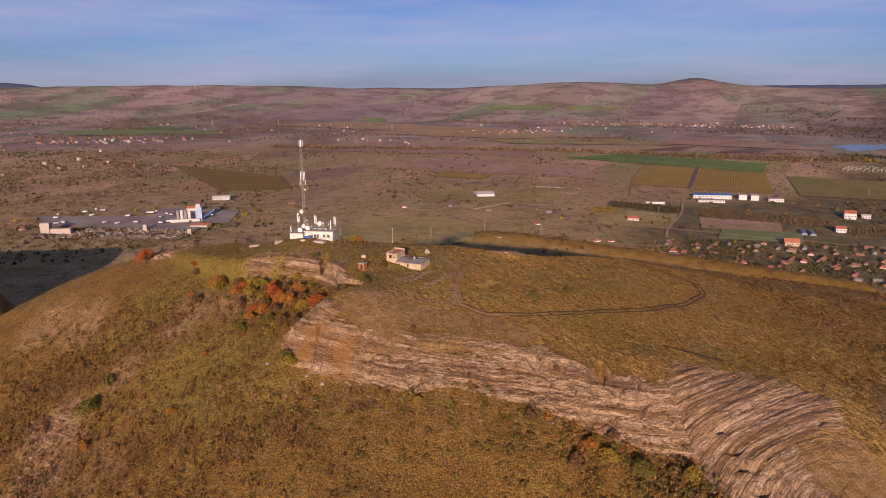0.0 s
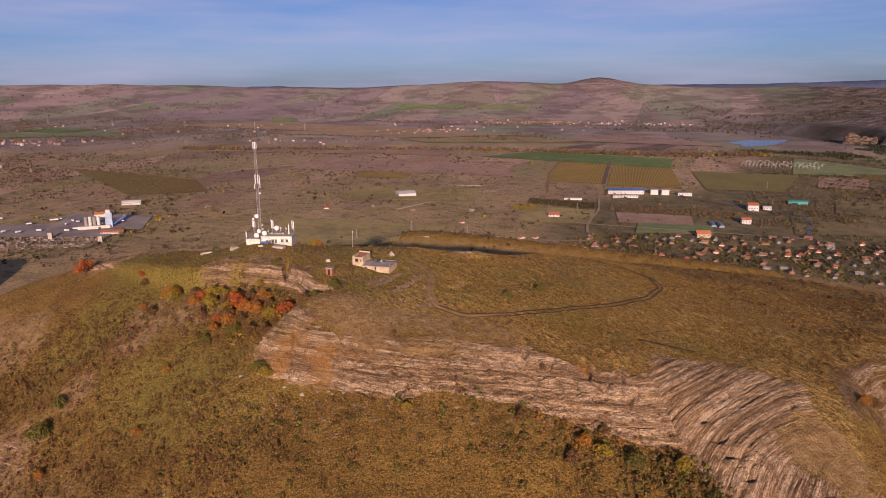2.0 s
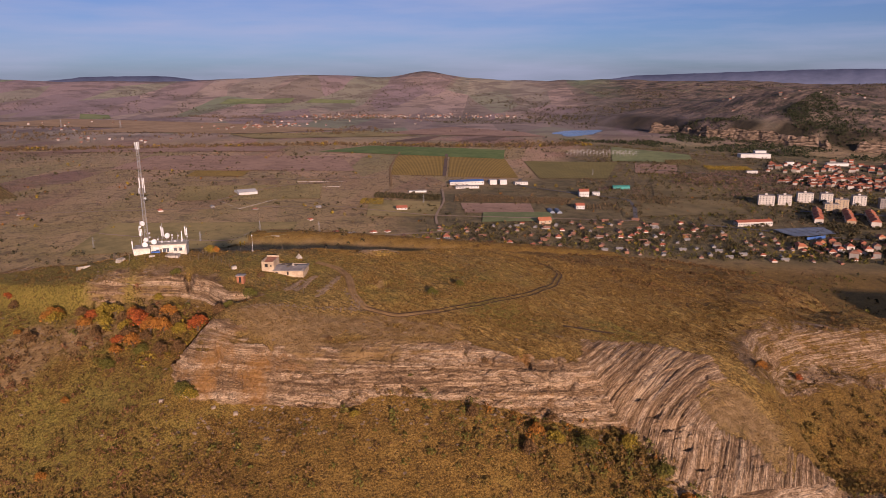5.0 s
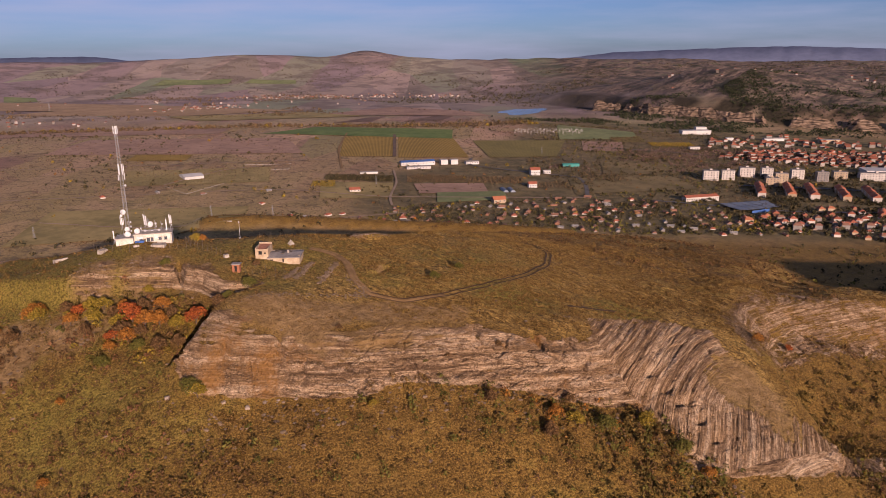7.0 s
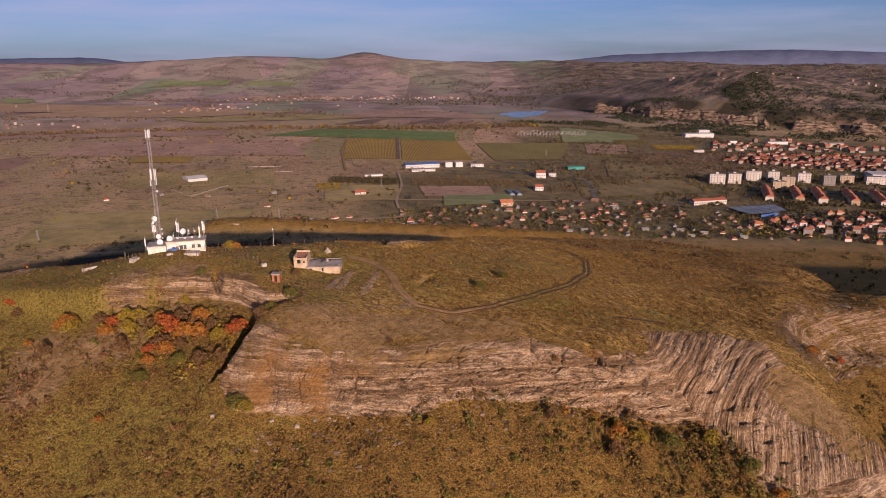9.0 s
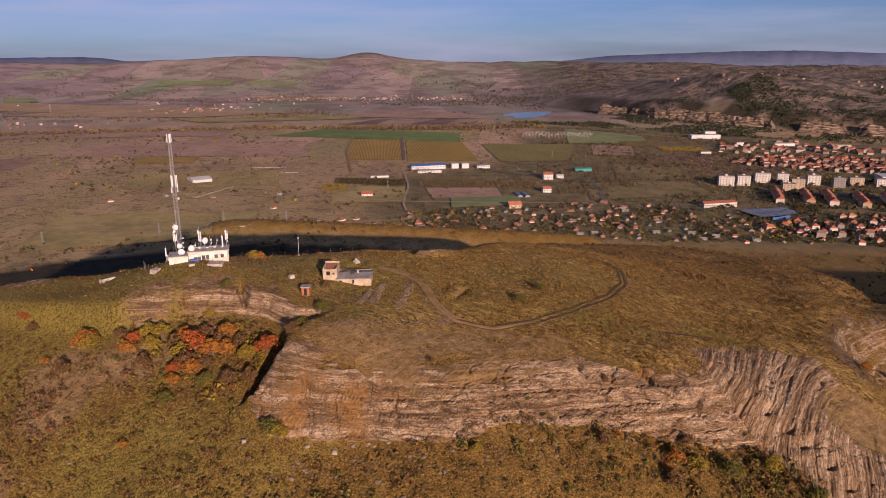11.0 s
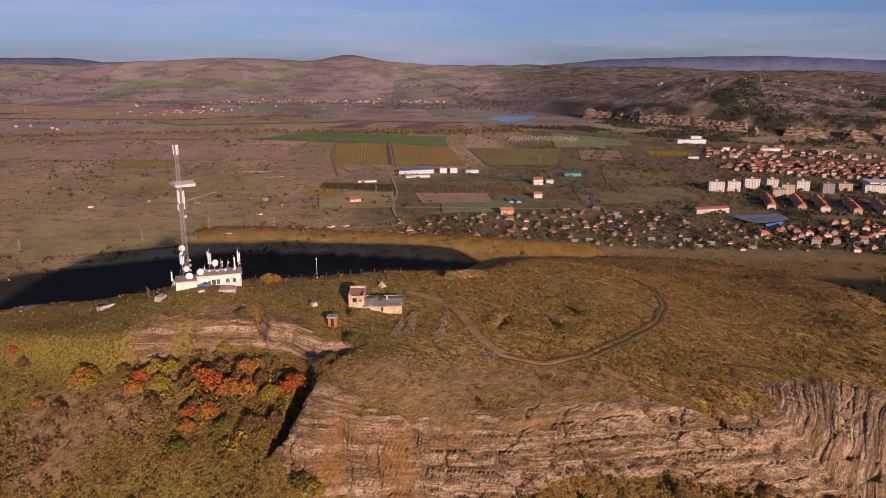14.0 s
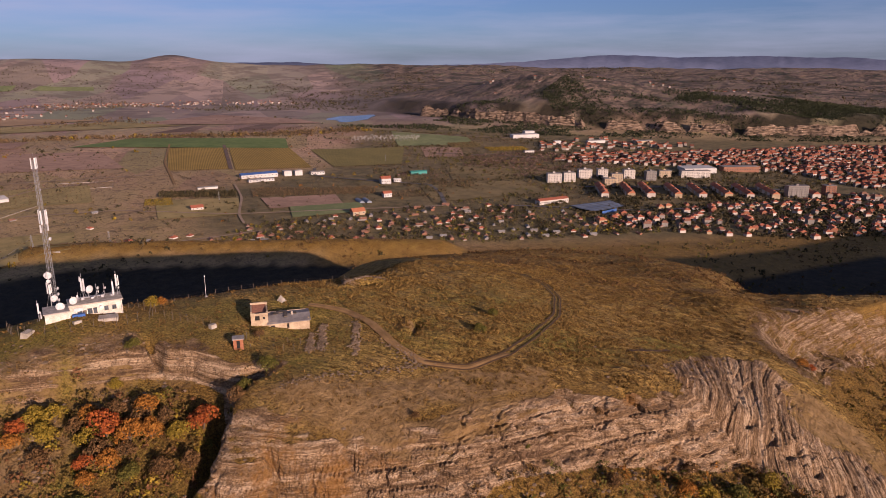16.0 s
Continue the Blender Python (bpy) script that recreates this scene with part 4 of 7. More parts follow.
tuft_leaf = leaf_material("dry_grass_tufts", (0.066, 0.036, 0.010), (0.135, 0.078, 0.022), (0.225, 0.132, 0.040))
plain_leaf = leaf_material("autumn_scrub", (0.055, 0.040, 0.024), (0.095, 0.066, 0.034), (0.155, 0.098, 0.050))
wood_leaf = leaf_material("dark_woods", (0.026, 0.025, 0.013), (0.050, 0.043, 0.020), (0.090, 0.066, 0.030))


# ---- the mast and the relay station ----
MAST = (-55.6, 268.5)
MAST_BASE = float(land(*MAST))
MAST_TALL = 188.6 - MAST_BASE


def lattice_mast():
    mast = thing("radio_mast", *MAST, 12, "tall slender grey steel lattice mast with white antennas", "mast")
    bays = 22
    step = MAST_TALL / bays

    def half(z):
        return 0.56 - 0.24 * z / MAST_TALL
    corners = [(-1, -1), (1, -1), (1, 1), (-1, 1)]
    for cx, cy in corners:
        part("leg", Shape().bar((cx * half(0), cy * half(0), -0.4), (cx * half(MAST_TALL), cy * half(MAST_TALL), MAST_TALL), 0.045, 5, 0.032), steel, mast)
    for k in range(bays):
        s = Shape()
        lo, hi = k * step, (k + 1) * step
        for i in range(4):
            (ax, ay), (bx, by) = corners[i], corners[(i + 1) % 4]
            s.bar((ax * half(hi), ay * half(hi), hi), (bx * half(hi), by * half(hi), hi), 0.018, 4)
            s.bar((ax * half(lo), ay * half(lo), lo), (bx * half(hi), by * half(hi), hi), 0.015, 4)
            s.bar((bx * half(lo), by * half(lo), lo), (ax * half(hi), ay * half(hi), hi), 0.015, 4)
        part("lattice_brace", s, steel, mast)

    def panel(a, z, out, tall, name="panel_antenna"):
        x, y = math.cos(a), math.sin(a)
        m = Matrix.Translation((x * out, y * out, z)) @ Matrix.Rotation(a, 4, "Z")
        p = part(name, Shape().block((-0.10, -0.19, 0), (0.10, 0.19, tall), 0.02), antenna_white, mast, "white panel antenna", m=m)
        for at in (0.3, 0.75):
            part("bracket", Shape().bar((-out + 0.3, 0, tall * at), (-0.05, 0, tall * at), 0.03, 4), steel, p)
    for a in (0.4, 2.5, 4.6):
        panel(a, MAST_TALL - 1.9, 0.62, 2.4)
    for a in (-2.2, -1.2, -0.2, 1.9):
        panel(a, MAST_TALL * 0.60, 0.95, 3.2)
    for a in (-2.6, 0.3):
        panel(a, MAST_TALL * 0.55, 1.05, 1.7)
    for z, a, r in ((0.50, -0.5, 0.42), (0.27, -2.6, 0.85), (0.115, -2.0, 0.80), (0.17, -0.3, 0.35), (0.13, -0.1, 0.38), (0.09, 0.0, 0.34)):
        x, y = math.cos(a), math.sin(a)
        o = half(z * MAST_TALL) + 0.35 + r * 0.4
        d = part("dish_antenna", Shape().dish((x * o, y * o, z * MAST_TALL), (x * 0.6, y * 0.6 - 0.6, 0.02), r), antenna_white, mast, "white drum dish antenna", soft=False)
        part("bracket", Shape().bar((0, 0, z * MAST_TALL), (x * o, y * o, z * MAST_TALL), 0.045, 5), steel, d)
    part("foundation", Shape().block((-1.1, -1.1, -0.8), (1.1, 1.1, 0.25), 0.05), grey_concrete, mast)
    part("lightning_rod", Shape().bar((0, 0, MAST_TALL - 0.2), (0, 0, MAST_TALL + 1.6), 0.03, 5, 0.012), steel, mast)


def relay_station():
    x0, y0, turn = -57.0, 261.3, math.degrees(math.atan2(-0.16, 0.987))
    z = min(float(land(-57, 261)), float(land(-43.5, 259.5)), float(land(-61, 259))) + 0.2
    st = thing("relay_station", x0, y0, turn, "long low white rendered radio relay station with grey flat roof", "building", z=z)
    part("main_wall", Shape().block((2.8, 0, -1.5), (13.8, 5.4, 3.3)), white_paint, st, "white rendered wall with grey stains")
    part("roof", Shape().block((2.5, -0.35, 3.3), (14.1, 5.8, 3.55), 0.04), pale_concrete, st, "pale grey flat roof slab")
    part("annex_wall", Shape().block((-2.3, -1.7, -1.5), (2.75, 3.6, 2.75)), white_paint, st, "stained white rendered annex")
    part("annex_roof", Shape().block((-2.6, -2.0, 2.75), (2.72, 3.9, 2.97), 0.03), grey_concrete, st)
    for x, w, h, b in ((4.3, 0.9, 1.1, 1.1), (6.4, 1.0, 1.2, 1.0), (7.6, 0.8, 1.2, 1.0), (9.9, 0.9, 0.9, 1.3), (11.6, 0.9, 0.9, 1.3)):
        w_ = part("window", Shape().block((x, -0.05, b), (x + w, 0.04, b + h)), glass_dark, st, "dark barred window")
        part("frame", Shape().block((x - 0.07, -0.07, b - 0.08), (x + w + 0.07, 0.02, b)).block((x - 0.07, -0.07, b + h), (x + w + 0.07, 0.02, b + h + 0.07)).bar((x + w / 2, -0.07, b), (x + w / 2, -0.07, b + h), 0.025, 4), wood_grey, w_)
    part("door", Shape().block((5.4, -0.06, -0.1), (6.2, 0.03, 2.0)), wood_grey, st)
    part("air_conditioner", Shape().block((8.9, -0.45, 2.0), (9.75, -0.02, 2.6), 0.02).dish((9.3, -0.47, 2.3), (0, -1, 0), 0.22, 0.05, 10), antenna_white, st, "white wall air conditioner")
    part("air_conditioner", Shape().block((3.6, -0.45, 2.1), (4.2, -0.02, 2.6), 0.02), antenna_white, st, "white wall air conditioner")
    part("gutter_pipe", Shape().bar((13.55, -0.12, -0.4), (13.55, -0.12, 3.3), 0.06, 6), steel, st)
    for k in range(5):
        part("roof_duct", Shape().block((3.4 + k * 2.1, 3.0, 3.55), (4.1 + k * 2.1, 3.6, 3.95 + 0.2 * (k % 2)), 0.03), steel, st)
    part("cable_tray", Shape().block((3.0, 4.3, 3.55), (10.0, 4.6, 3.75)), steel, st)

    def pole(name, x, y, base, tall, panels, dishes, label):
        m = st.matrix_basis @ Vector((x, y, base))
        p = new(name)
        p.empty_display_size = 0.3
        p.matrix_basis = Matrix.Translation(m)
        tagged(p, label, "antenna", "antenna poles on the relay station")
        part("pole", Shape().bar((0, 0, -0.4), (0, 0, tall), 0.065, 6, 0.045), steel, p)
        part("stay", Shape().bar((0, 0, tall * 0.45), (0.9, 0.5, -0.3), 0.025, 4).bar((0, 0, tall * 0.45), (-0.9, 0.5, -0.3), 0.025, 4), steel, p)
        for a, z, h in panels:
            q = part("panel_antenna", Shape().block((-0.11, -0.19, 0), (0.11, 0.19, h), 0.02), antenna_white, p, "white panel antenna",
                     m=Matrix.Translation((math.cos(a) * 0.42, math.sin(a) * 0.42, z)) @ Matrix.Rotation(a, 4, "Z"))
            part("bracket", Shape().bar((-0.4, 0, h * 0.5), (0, 0, h * 0.5), 0.03, 4), steel, q)
        for a, z, r in dishes:
            q = part("dish_antenna", Shape().dish((math.cos(a) * (0.3 + r * 0.4), math.sin(a) * (0.3 + r * 0.4), z), (math.cos(a), math.sin(a), 0), r), antenna_white, p, "white dish antenna")
            part("bracket", Shape().bar((0, 0, z), (math.cos(a) * 0.35, math.sin(a) * 0.35, z), 0.04, 4), steel, q)
    S = -1.6
    pole("antenna_pole", -0.6, 3.2, 3.0, 8.6, [(S, 3.2, 2.2), (S + 1.5, 3.3, 2.1), (S - 1.4, 3.3, 2.1)], [(S, 6.2, 0.42), (S - 1.2, 5.6, 0.35)], "steel pole with white panel antennas and a whip")
    pole("antenna_pole", 6.1, 3.4, 3.4, 6.6, [(S - 0.5, 2.4, 3.0), (S + 0.7, 2.2, 3.0), (S - 1.4, 4.6, 1.2)], [], "steel pole with tall white panel antennas")
    pole("antenna_pole", 7.2, 4.2, 3.4, 3.2, [], [(S + 0.4, 2.3, 0.95)], "steel pole with one white dish")
    pole("antenna_pole", 12.3, 2.6, 3.4, 4.3, [(S, 0.6, 3.2)], [], "steel pole with a tall white panel antenna")
    pole("antenna_pole", 13.4, 3.9, 3.4, 5.8, [(S - 0.3, 2.2, 2.9), (S + 1.4, 2.3, 2.4), (S + 2.8, 2.0, 2.0)], [(S + 1.9, 1.6, 0.3)], "steel pole with white panel antennas on three sides")
    pole("antenna_pole", 8.9, 3.0, 3.4, 3.6, [], [(S + 0.9, 2.6, 0.40), (S + 1.2, 1.7, 0.32)], "short steel pole with small dishes")
    pole("antenna_pole", 3.6, 1.4, 3.4, 2.0, [], [(S + 0.2, 1.0, 0.92)], "short steel pole with one large white dish")
    pole("antenna_pole", 1.0, 0.9, 2.95, 1.9, [], [(S - 0.1, 0.7, 0.95)], "short steel pole with one large white dish")
    pole("antenna_pole", 10.6, 4.4, 3.4, 3.0, [], [(S + 0.8, 2.0, 0.3)], "short steel pole with small dishes")
    pole("antenna_pole", -3.4, 2.6, -1.2, 6.4, [(S, 3.4, 2.4), (S + 1.8, 2.0, 1.6)], [], "steel pole with white panel antennas")
    pole("antenna_pole", 4.9, 2.6, 3.4, 2.4, [(S - 0.4, 1.2, 0.5)], [], "short steel pole with a flat antenna")

    m = st.matrix_basis
    g = new("generator_unit")
    g.matrix_basis = m @ pose(3.1, -1.7, -0.1)
    tagged(g, "blue metal generator unit on a low steel frame", "generator")
    part("housing", Shape().block((0, 0, 0.35), (2.7, 1.1, 1.75), 0.03), blue_metal, g)
    part("skid", Shape().block((-0.1, -0.05, 0.15), (2.8, 0.1, 0.35)).block((-0.1, 1.0, 0.15), (2.8, 1.15, 0.35)), steel, g)
    for x in (0.0, 2.6):
        part("leg", Shape().block((x, 0, -0.9), (x + 0.14, 0.14, 0.2)), steel, g)
        part("leg", Shape().block((x, 0.95, -0.9), (x + 0.14, 1.1, 0.2)), steel, g)
    part("grille", Shape().block((0.25, -0.03, 0.75), (1.1, 0.01, 1.45)), dark_opening, g)
    b = new("notice_board")
    b.matrix_basis = m @ pose(3.6, -0.55, 2.05)
    tagged(b, "plain white board fixed to steel legs", "board")
    part("board", Shape().block((0, 0, 0), (1.9, 0.06, 0.8)), antenna_white, b)
    part("leg", Shape().bar((0.2, 0.03, -2.4), (0.2, 0.03, 0), 0.04, 5), steel, b)
    part("leg", Shape().bar((1.7, 0.03, -2.4), (1.7, 0.03, 0), 0.04, 5), steel, b)


def concrete_slab(x, y, turn, size, tilt, label):
    s = new("concrete_slab", Shape().block((-size[0] / 2, -size[1] / 2, -0.6), (size[0] / 2, size[1] / 2, size[2]), 0.08).mesh("concrete_slab", pale_concrete))
    s.matrix_basis = pose(x, y, float(land(x, y)), tilt, 0, turn)
    tagged(s, label, "slab")


def ruined_house():
    turn = math.degrees(math.atan2(-0.408, 0.913))
    h = thing("ruined_house", -21.6, 237.3, turn, "roofless beige stone house ruin with a low grey annex", "house", z=149.9)
    w = 0.35
    part("front_wall", Shape().block((0, 0, -2.5), (0.95, w, 3.3)).block((0.95, 0, -2.5), (2.0, w, 1.5)).block((0.95, 0, 2.6), (2.0, w, 3.15))
         .block((2.0, 0, -2.5), (3.9, w, 3.2)), beige_render, h, "crumbling beige rendered wall")
    part("back_wall", Shape().block((0, 5.6, -2.5), (3.9, 5.6 + w, 4.0)), beige_render, h)
    part("side_wall", Shape().block((0, w, -2.5), (w, 5.6, 3.6)), beige_render, h)
    part("side_wall", Shape().block((3.9 - w, w, -2.5), (3.9, 5.6, 3.4)), beige_render, h)
    # near-black panels stand for the unlit inside behind the openings
    part("window_opening", Shape().block((0.97, 0.22, 1.5), (1.98, 0.30, 2.6)), dark_opening, h)
    part("window_opening", Shape().block((2.7, -0.01, 1.7), (3.2, 0.03, 2.2)), dark_opening, h)
    tile = Shape()
    for k in range(9):
        a, b = 0.45 + k * 0.57, 0.45 + (k + 1) * 0.57 + 0.1
        tile.add([(w, a, 2.35 + k * 0.13), (3.9 - w, a, 2.3 + k * 0.13), (3.9 - w, b, 2.36 + k * 0.13 + 0.12), (w, b, 2.4 + k * 0.13 + 0.12),
                  (w, a, 2.25 + k * 0.13), (3.9 - w, a, 2.2 + k * 0.13)], [(0, 1, 2, 3), (4, 5, 1, 0)])
    part("roof", tile, old_tile, h, "broken dark red tile roof")
    part("annex_wall", Shape().block((3.95, -0.35, -4.0), (13.3, 0.0, 0.75)).block((12.95, 0.0, -4.0), (13.3, 6.2, 1.1)).block((3.95, 5.9, -3.0), (12.95, 6.2, 1.3)), beige_render, h, "beige rendered annex wall")
    part("annex_roof", Shape().add([(3.6, -0.7, 0.62), (13.6, -0.7, 0.78), (13.6, 2.8, 1.62), (3.9, 2.8, 1.5), (13.6, 6.5, 1.15), (3.9, 6.5, 1.1),
                                    (3.6, -0.7, 0.45), (13.6, -0.7, 0.6), (13.6, 6.5, 0.95), (3.9, 6.5, 0.9)],
                                   [(0, 1, 2, 3), (3, 2, 4, 5), (6, 7, 1, 0), (7, 8, 4, 2, 1), (9, 6, 0, 3, 5), (8, 9, 5, 4), (9, 8, 7, 6)]), grey_roof, h, "patched grey felt roof")
    part("chimney", Shape().block((9.2, 2.2, 1.2), (9.75, 2.75, 2.3), 0.03), pale_concrete, h)
    part("window_opening", Shape().block((4.4, -0.38, -0.55), (5.3, -0.32, 0.05)), dark_opening, h)
    part("window_opening", Shape().block((8.1, -0.38, -0.85), (8.6, -0.32, 0.25)), dark_opening, h)
    rng = random.Random(5)
    for k in range(6):
        part("roof_board", Shape().block((5.2 + k * 1.2, 1.0 + rng.random() * 3, 1.42), (5.5 + k * 1.2 + rng.random(), 2.2 + rng.random() * 3, 1.62)), wood_grey, h)


def brick_hut():
    h = thing("brick_hut", -28.6, 228.6, -24, "small orange brick hut with a concrete slab roof", "hut")
    rng = random.Random(3)
    core = Shape().block((-1.02, -0.92, -0.6), (1.02, 0.92, 2.05))
    part("wall", core, orange_brick, h)
    part("roof", Shape().block((-1.3, -1.2, 2.05), (1.3, 1.2, 2.25), 0.04), grey_concrete, h)
    # a near-black panel takes the place of the dark interior
    part("doorway", Shape().block((-0.35, -0.95, 0.0), (0.35, -0.88, 1.75)), dark_opening, h)
    brick = Shape().block((0, 0, 0), (0.40, 0.05, 0.19), 0.0).mesh("brick", orange_brick)
    for row in range(10):
        for col in range(5):
            x = -1.02 + col * 0.41 + (0.2 if row % 2 else 0)
            if x < 0.65 and not (-0.7 < x < 0.35 and row < 9):
                part("brick", brick, orange_brick, h, m=pose(x, -0.95 - rng.random() * 0.02, row * 0.205))


lattice_mast()
relay_station()
ruined_house()
brick_hut()
concrete_slab(-47.6, 255.6, -20, (4.2, 2.6, 0.75), 4, "cracked pale concrete slab lying on the grass")
concrete_slab(-54.0, 256.2, 10, (1.8, 1.2, 0.5), -6, "small broken concrete slab by the station")
concrete_slab(-76.0, 270.5, 25, (4.0, 2.2, 0.7), -10, "tilted white concrete slab on the grass slope")
concrete_slab(-29.8, 239.6, 15, (1.5, 1.2, 1.0), 0, "weathered concrete block on the grass")
concrete_slab(-63.5, 258.5, 40, (2.6, 1.6, 0.9), 8, "rough pale stone slab below the fence")


def pyramid_marker():
    p = thing("concrete_pyramid", -8.3, 248.5, 30, "small pale concrete pyramid marker on the grass", "marker")
    part("body", Shape().add([(-1.1, -1.1, -0.4), (1.1, -1.1, -0.4), (1.1, 1.1, -0.4), (-1.1, 1.1, -0.4), (0.08, 0, 1.5)],
                             [(3, 2, 1, 0), (0, 1, 4), (1, 2, 4), (2, 3, 4), (3, 0, 4)]), pale_concrete, p)


pyramid_marker()


def lamp_pole():
    p = thing("lamp_pole", -21.8, 263.6, 0, "thin white steel pole with a small lamp on top", "pole")
    part("pole", Shape().bar((0, 0, -0.5), (0, 0, 5.4), 0.06, 6, 0.04), antenna_white, p)
    part("lamp", Shape().block((-0.14, -0.14, 5.35), (0.14, 0.14, 5.75), 0.03), antenna_white, p)
    part("base", Shape().block((-0.3, -0.3, -0.3), (0.3, 0.3, 0.25), 0.03), grey_concrete, p)


lamp_pole()


def fence(line, spacing, tall, material, label, crook=0.0, wires=2, seed=1):
    rng = random.Random(seed)
    pts = []
    for (ax, ay), (bx, by) in zip(line, line[1:]):
        n = max(1, round(math.hypot(bx - ax, by - ay) / spacing))
        pts += [(ax + (bx - ax) * k / n, ay + (by - ay) * k / n) for k in range(n)]
    pts.append(line[-1])
    f = thing("fence", *pts[0], 0, label, "fence")
    o = f.matrix_basis.translation
    tops = []
    post = Shape().bar((0, 0, -0.5), (0, 0, tall), 0.06, 5, 0.05)
    if crook:
        post.bar((0, 0, tall), (0, -crook, tall + crook), 0.065, 5, 0.05)
    me = post.mesh("post", material)
    for x, y in pts:
        z = float(land(x, y))
        m = pose(x - o.x, y - o.y, z - o.z, rng.uniform(-7, 7), rng.uniform(-7, 7), rng.uniform(-20, 20))
        part("post", me, material, f, m=m)
        tops.append(m)
    for k in range(wires):
        h = tall * (0.45 + 0.45 * k / max(1, wires - 1))
        for a, b in zip(tops, tops[1:]):
            part("wire", Shape().bar(a @ Vector((0, 0, h)), b @ Vector((0, 0, h)), 0.010, 3), wood_grey, f)


fence([(-41, 263.5), (-33, 265.5), (-22, 265.5), (-8, 265.0), (8, 264.5), (20, 264)], 3.6, 1.4, wood_grey, "old grey post fence along the rim", seed=2)
fence([(-66, 268), (-66, 262), (-63, 256.5), (-56, 253.6), (-47, 251.6), (-40, 251.4), (-37, 256), (-39, 262)], 2.3, 2.0, wood_grey, "leaning grey posts with bent tops round the station", 0.45, seed=3)
fence([(-36.5, 251), (-33, 246), (-30, 240)], 2.2, 1.8, wood_grey, "leaning grey posts on the grass", 0.4, seed=7)
fence([(-26.5, 227), (-19, 221.5), (-12, 216.5)], 2.4, 1.5, wood_grey, "thin wooden post fence on the slope", seed=4)
fence([(-25.5, 231.5), (-18, 226.5), (-11.5, 221)], 2.6, 1.5, wood_grey, "thin wooden post fence on the slope", seed=6)


def ruts(u):
    return np.float64(-0.10 * math.exp(-((abs(u) - 0.55) / 0.16) ** 2) + 0.05 * math.exp(-(u / 0.25) ** 2))


rut_soil = surface("rut_soil", (0.058, 0.034, 0.015), (0.108, 0.064, 0.029), 0.5, local=False)
tagged(new("dirt_track", draped(RING[:8], 2.4, 0.26, 11, ruts, 1.2).mesh("dirt_track", dirt, True)), "worn brown dirt track with two wheel ruts", "track", kind="structure")


def beside(line, off):
    """A line kept at a distance to the side of another."""
    p = np.array(line, float)
    way = np.gradient(p, axis=0)
    way /= np.linalg.norm(way, axis=1)[:, None]
    return [(float(x - w[1] * off), float(y + w[0] * off)) for (x, y), w in zip(p, way)]


for off, wide in ((-0.9, 0.46), (0.9, 0.58)):
    tagged(new("wheel_rut", draped(beside(RING[5:], off), wide, 0.30, 3, None, 1.2).mesh("wheel_rut", rut_soil, True)), "dark bare soil of a wheel rut", "track", kind="structure")
tagged(new("dirt_track", draped([(60, 191), (68, 190), (77, 190.5)], 1.3, 0.4, 3, None, 1.0).mesh("dirt_track", rut_soil, True)), "short dark eroded cut in the turf", "track", kind="structure")


def rubble_line(line, wide, count, size, label, seed):
    rng = random.Random(seed)
    s = Shape()
    for _ in range(count):
        t = rng.random() * (len(line) - 1)
        i = int(t)
        (ax, ay), (bx, by) = line[i], line[i + 1]
        x = ax + (bx - ax) * (t - i) + rng.gauss(0, wide)
        y = ay + (by - ay) * (t - i) + rng.gauss(0, wide)
        s.stone((x, y, float(land(x, y)) + 0.25), size * rng.uniform(0.5, 1.5), rng)
    tagged(new("rubble_wall", s.mesh("rubble_wall", rubble_mat)), label, "rubble", kind="stuff")


rubble_line([(-10.8, 228.5), (-16.5, 219.5)], 0.45, 150, 0.30, "low collapsed wall of loose stones", 1)
rubble_line([(-6.2, 231.5), (-14.2, 218.5)], 0.5, 200, 0.30, "low collapsed wall of loose stones", 2)
rubble_line([(1.0, 228), (-8.5, 213.5)], 0.5, 200, 0.32, "low collapsed wall of loose stones", 3)
rubble_line([(0, 216), (2.0, 208), (0, 203)], 0.9, 120, 0.25, "loose stones beside the dirt track", 4)
rubble_line([(-30, 208), (-12, 207), (4, 203)], 0.7, 150, 0.25, "loose stones along the crest path", 5)
rubble_line([(14, 253), (16.5, 257.5), (24, 258.5), (27.5, 255.5)], 0.7, 150, 0.36, "collapsed stone walls round a pit", 6)


def pit_walls():
    p = thing("ruined_pit", 22, 256.5, 10, "low ruined stone walls round a dark pit", "ruin")
    part("wall", Shape().block((-5.5, 1.2, -0.8), (0.6, 2.0, 1.25), 0.1), pale_stone, p)
    part("wall", Shape().block((-6.0, -1.6, -0.8), (-5.4, 1.2, 0.9), 0.15), pale_stone, p)


pit_walls()


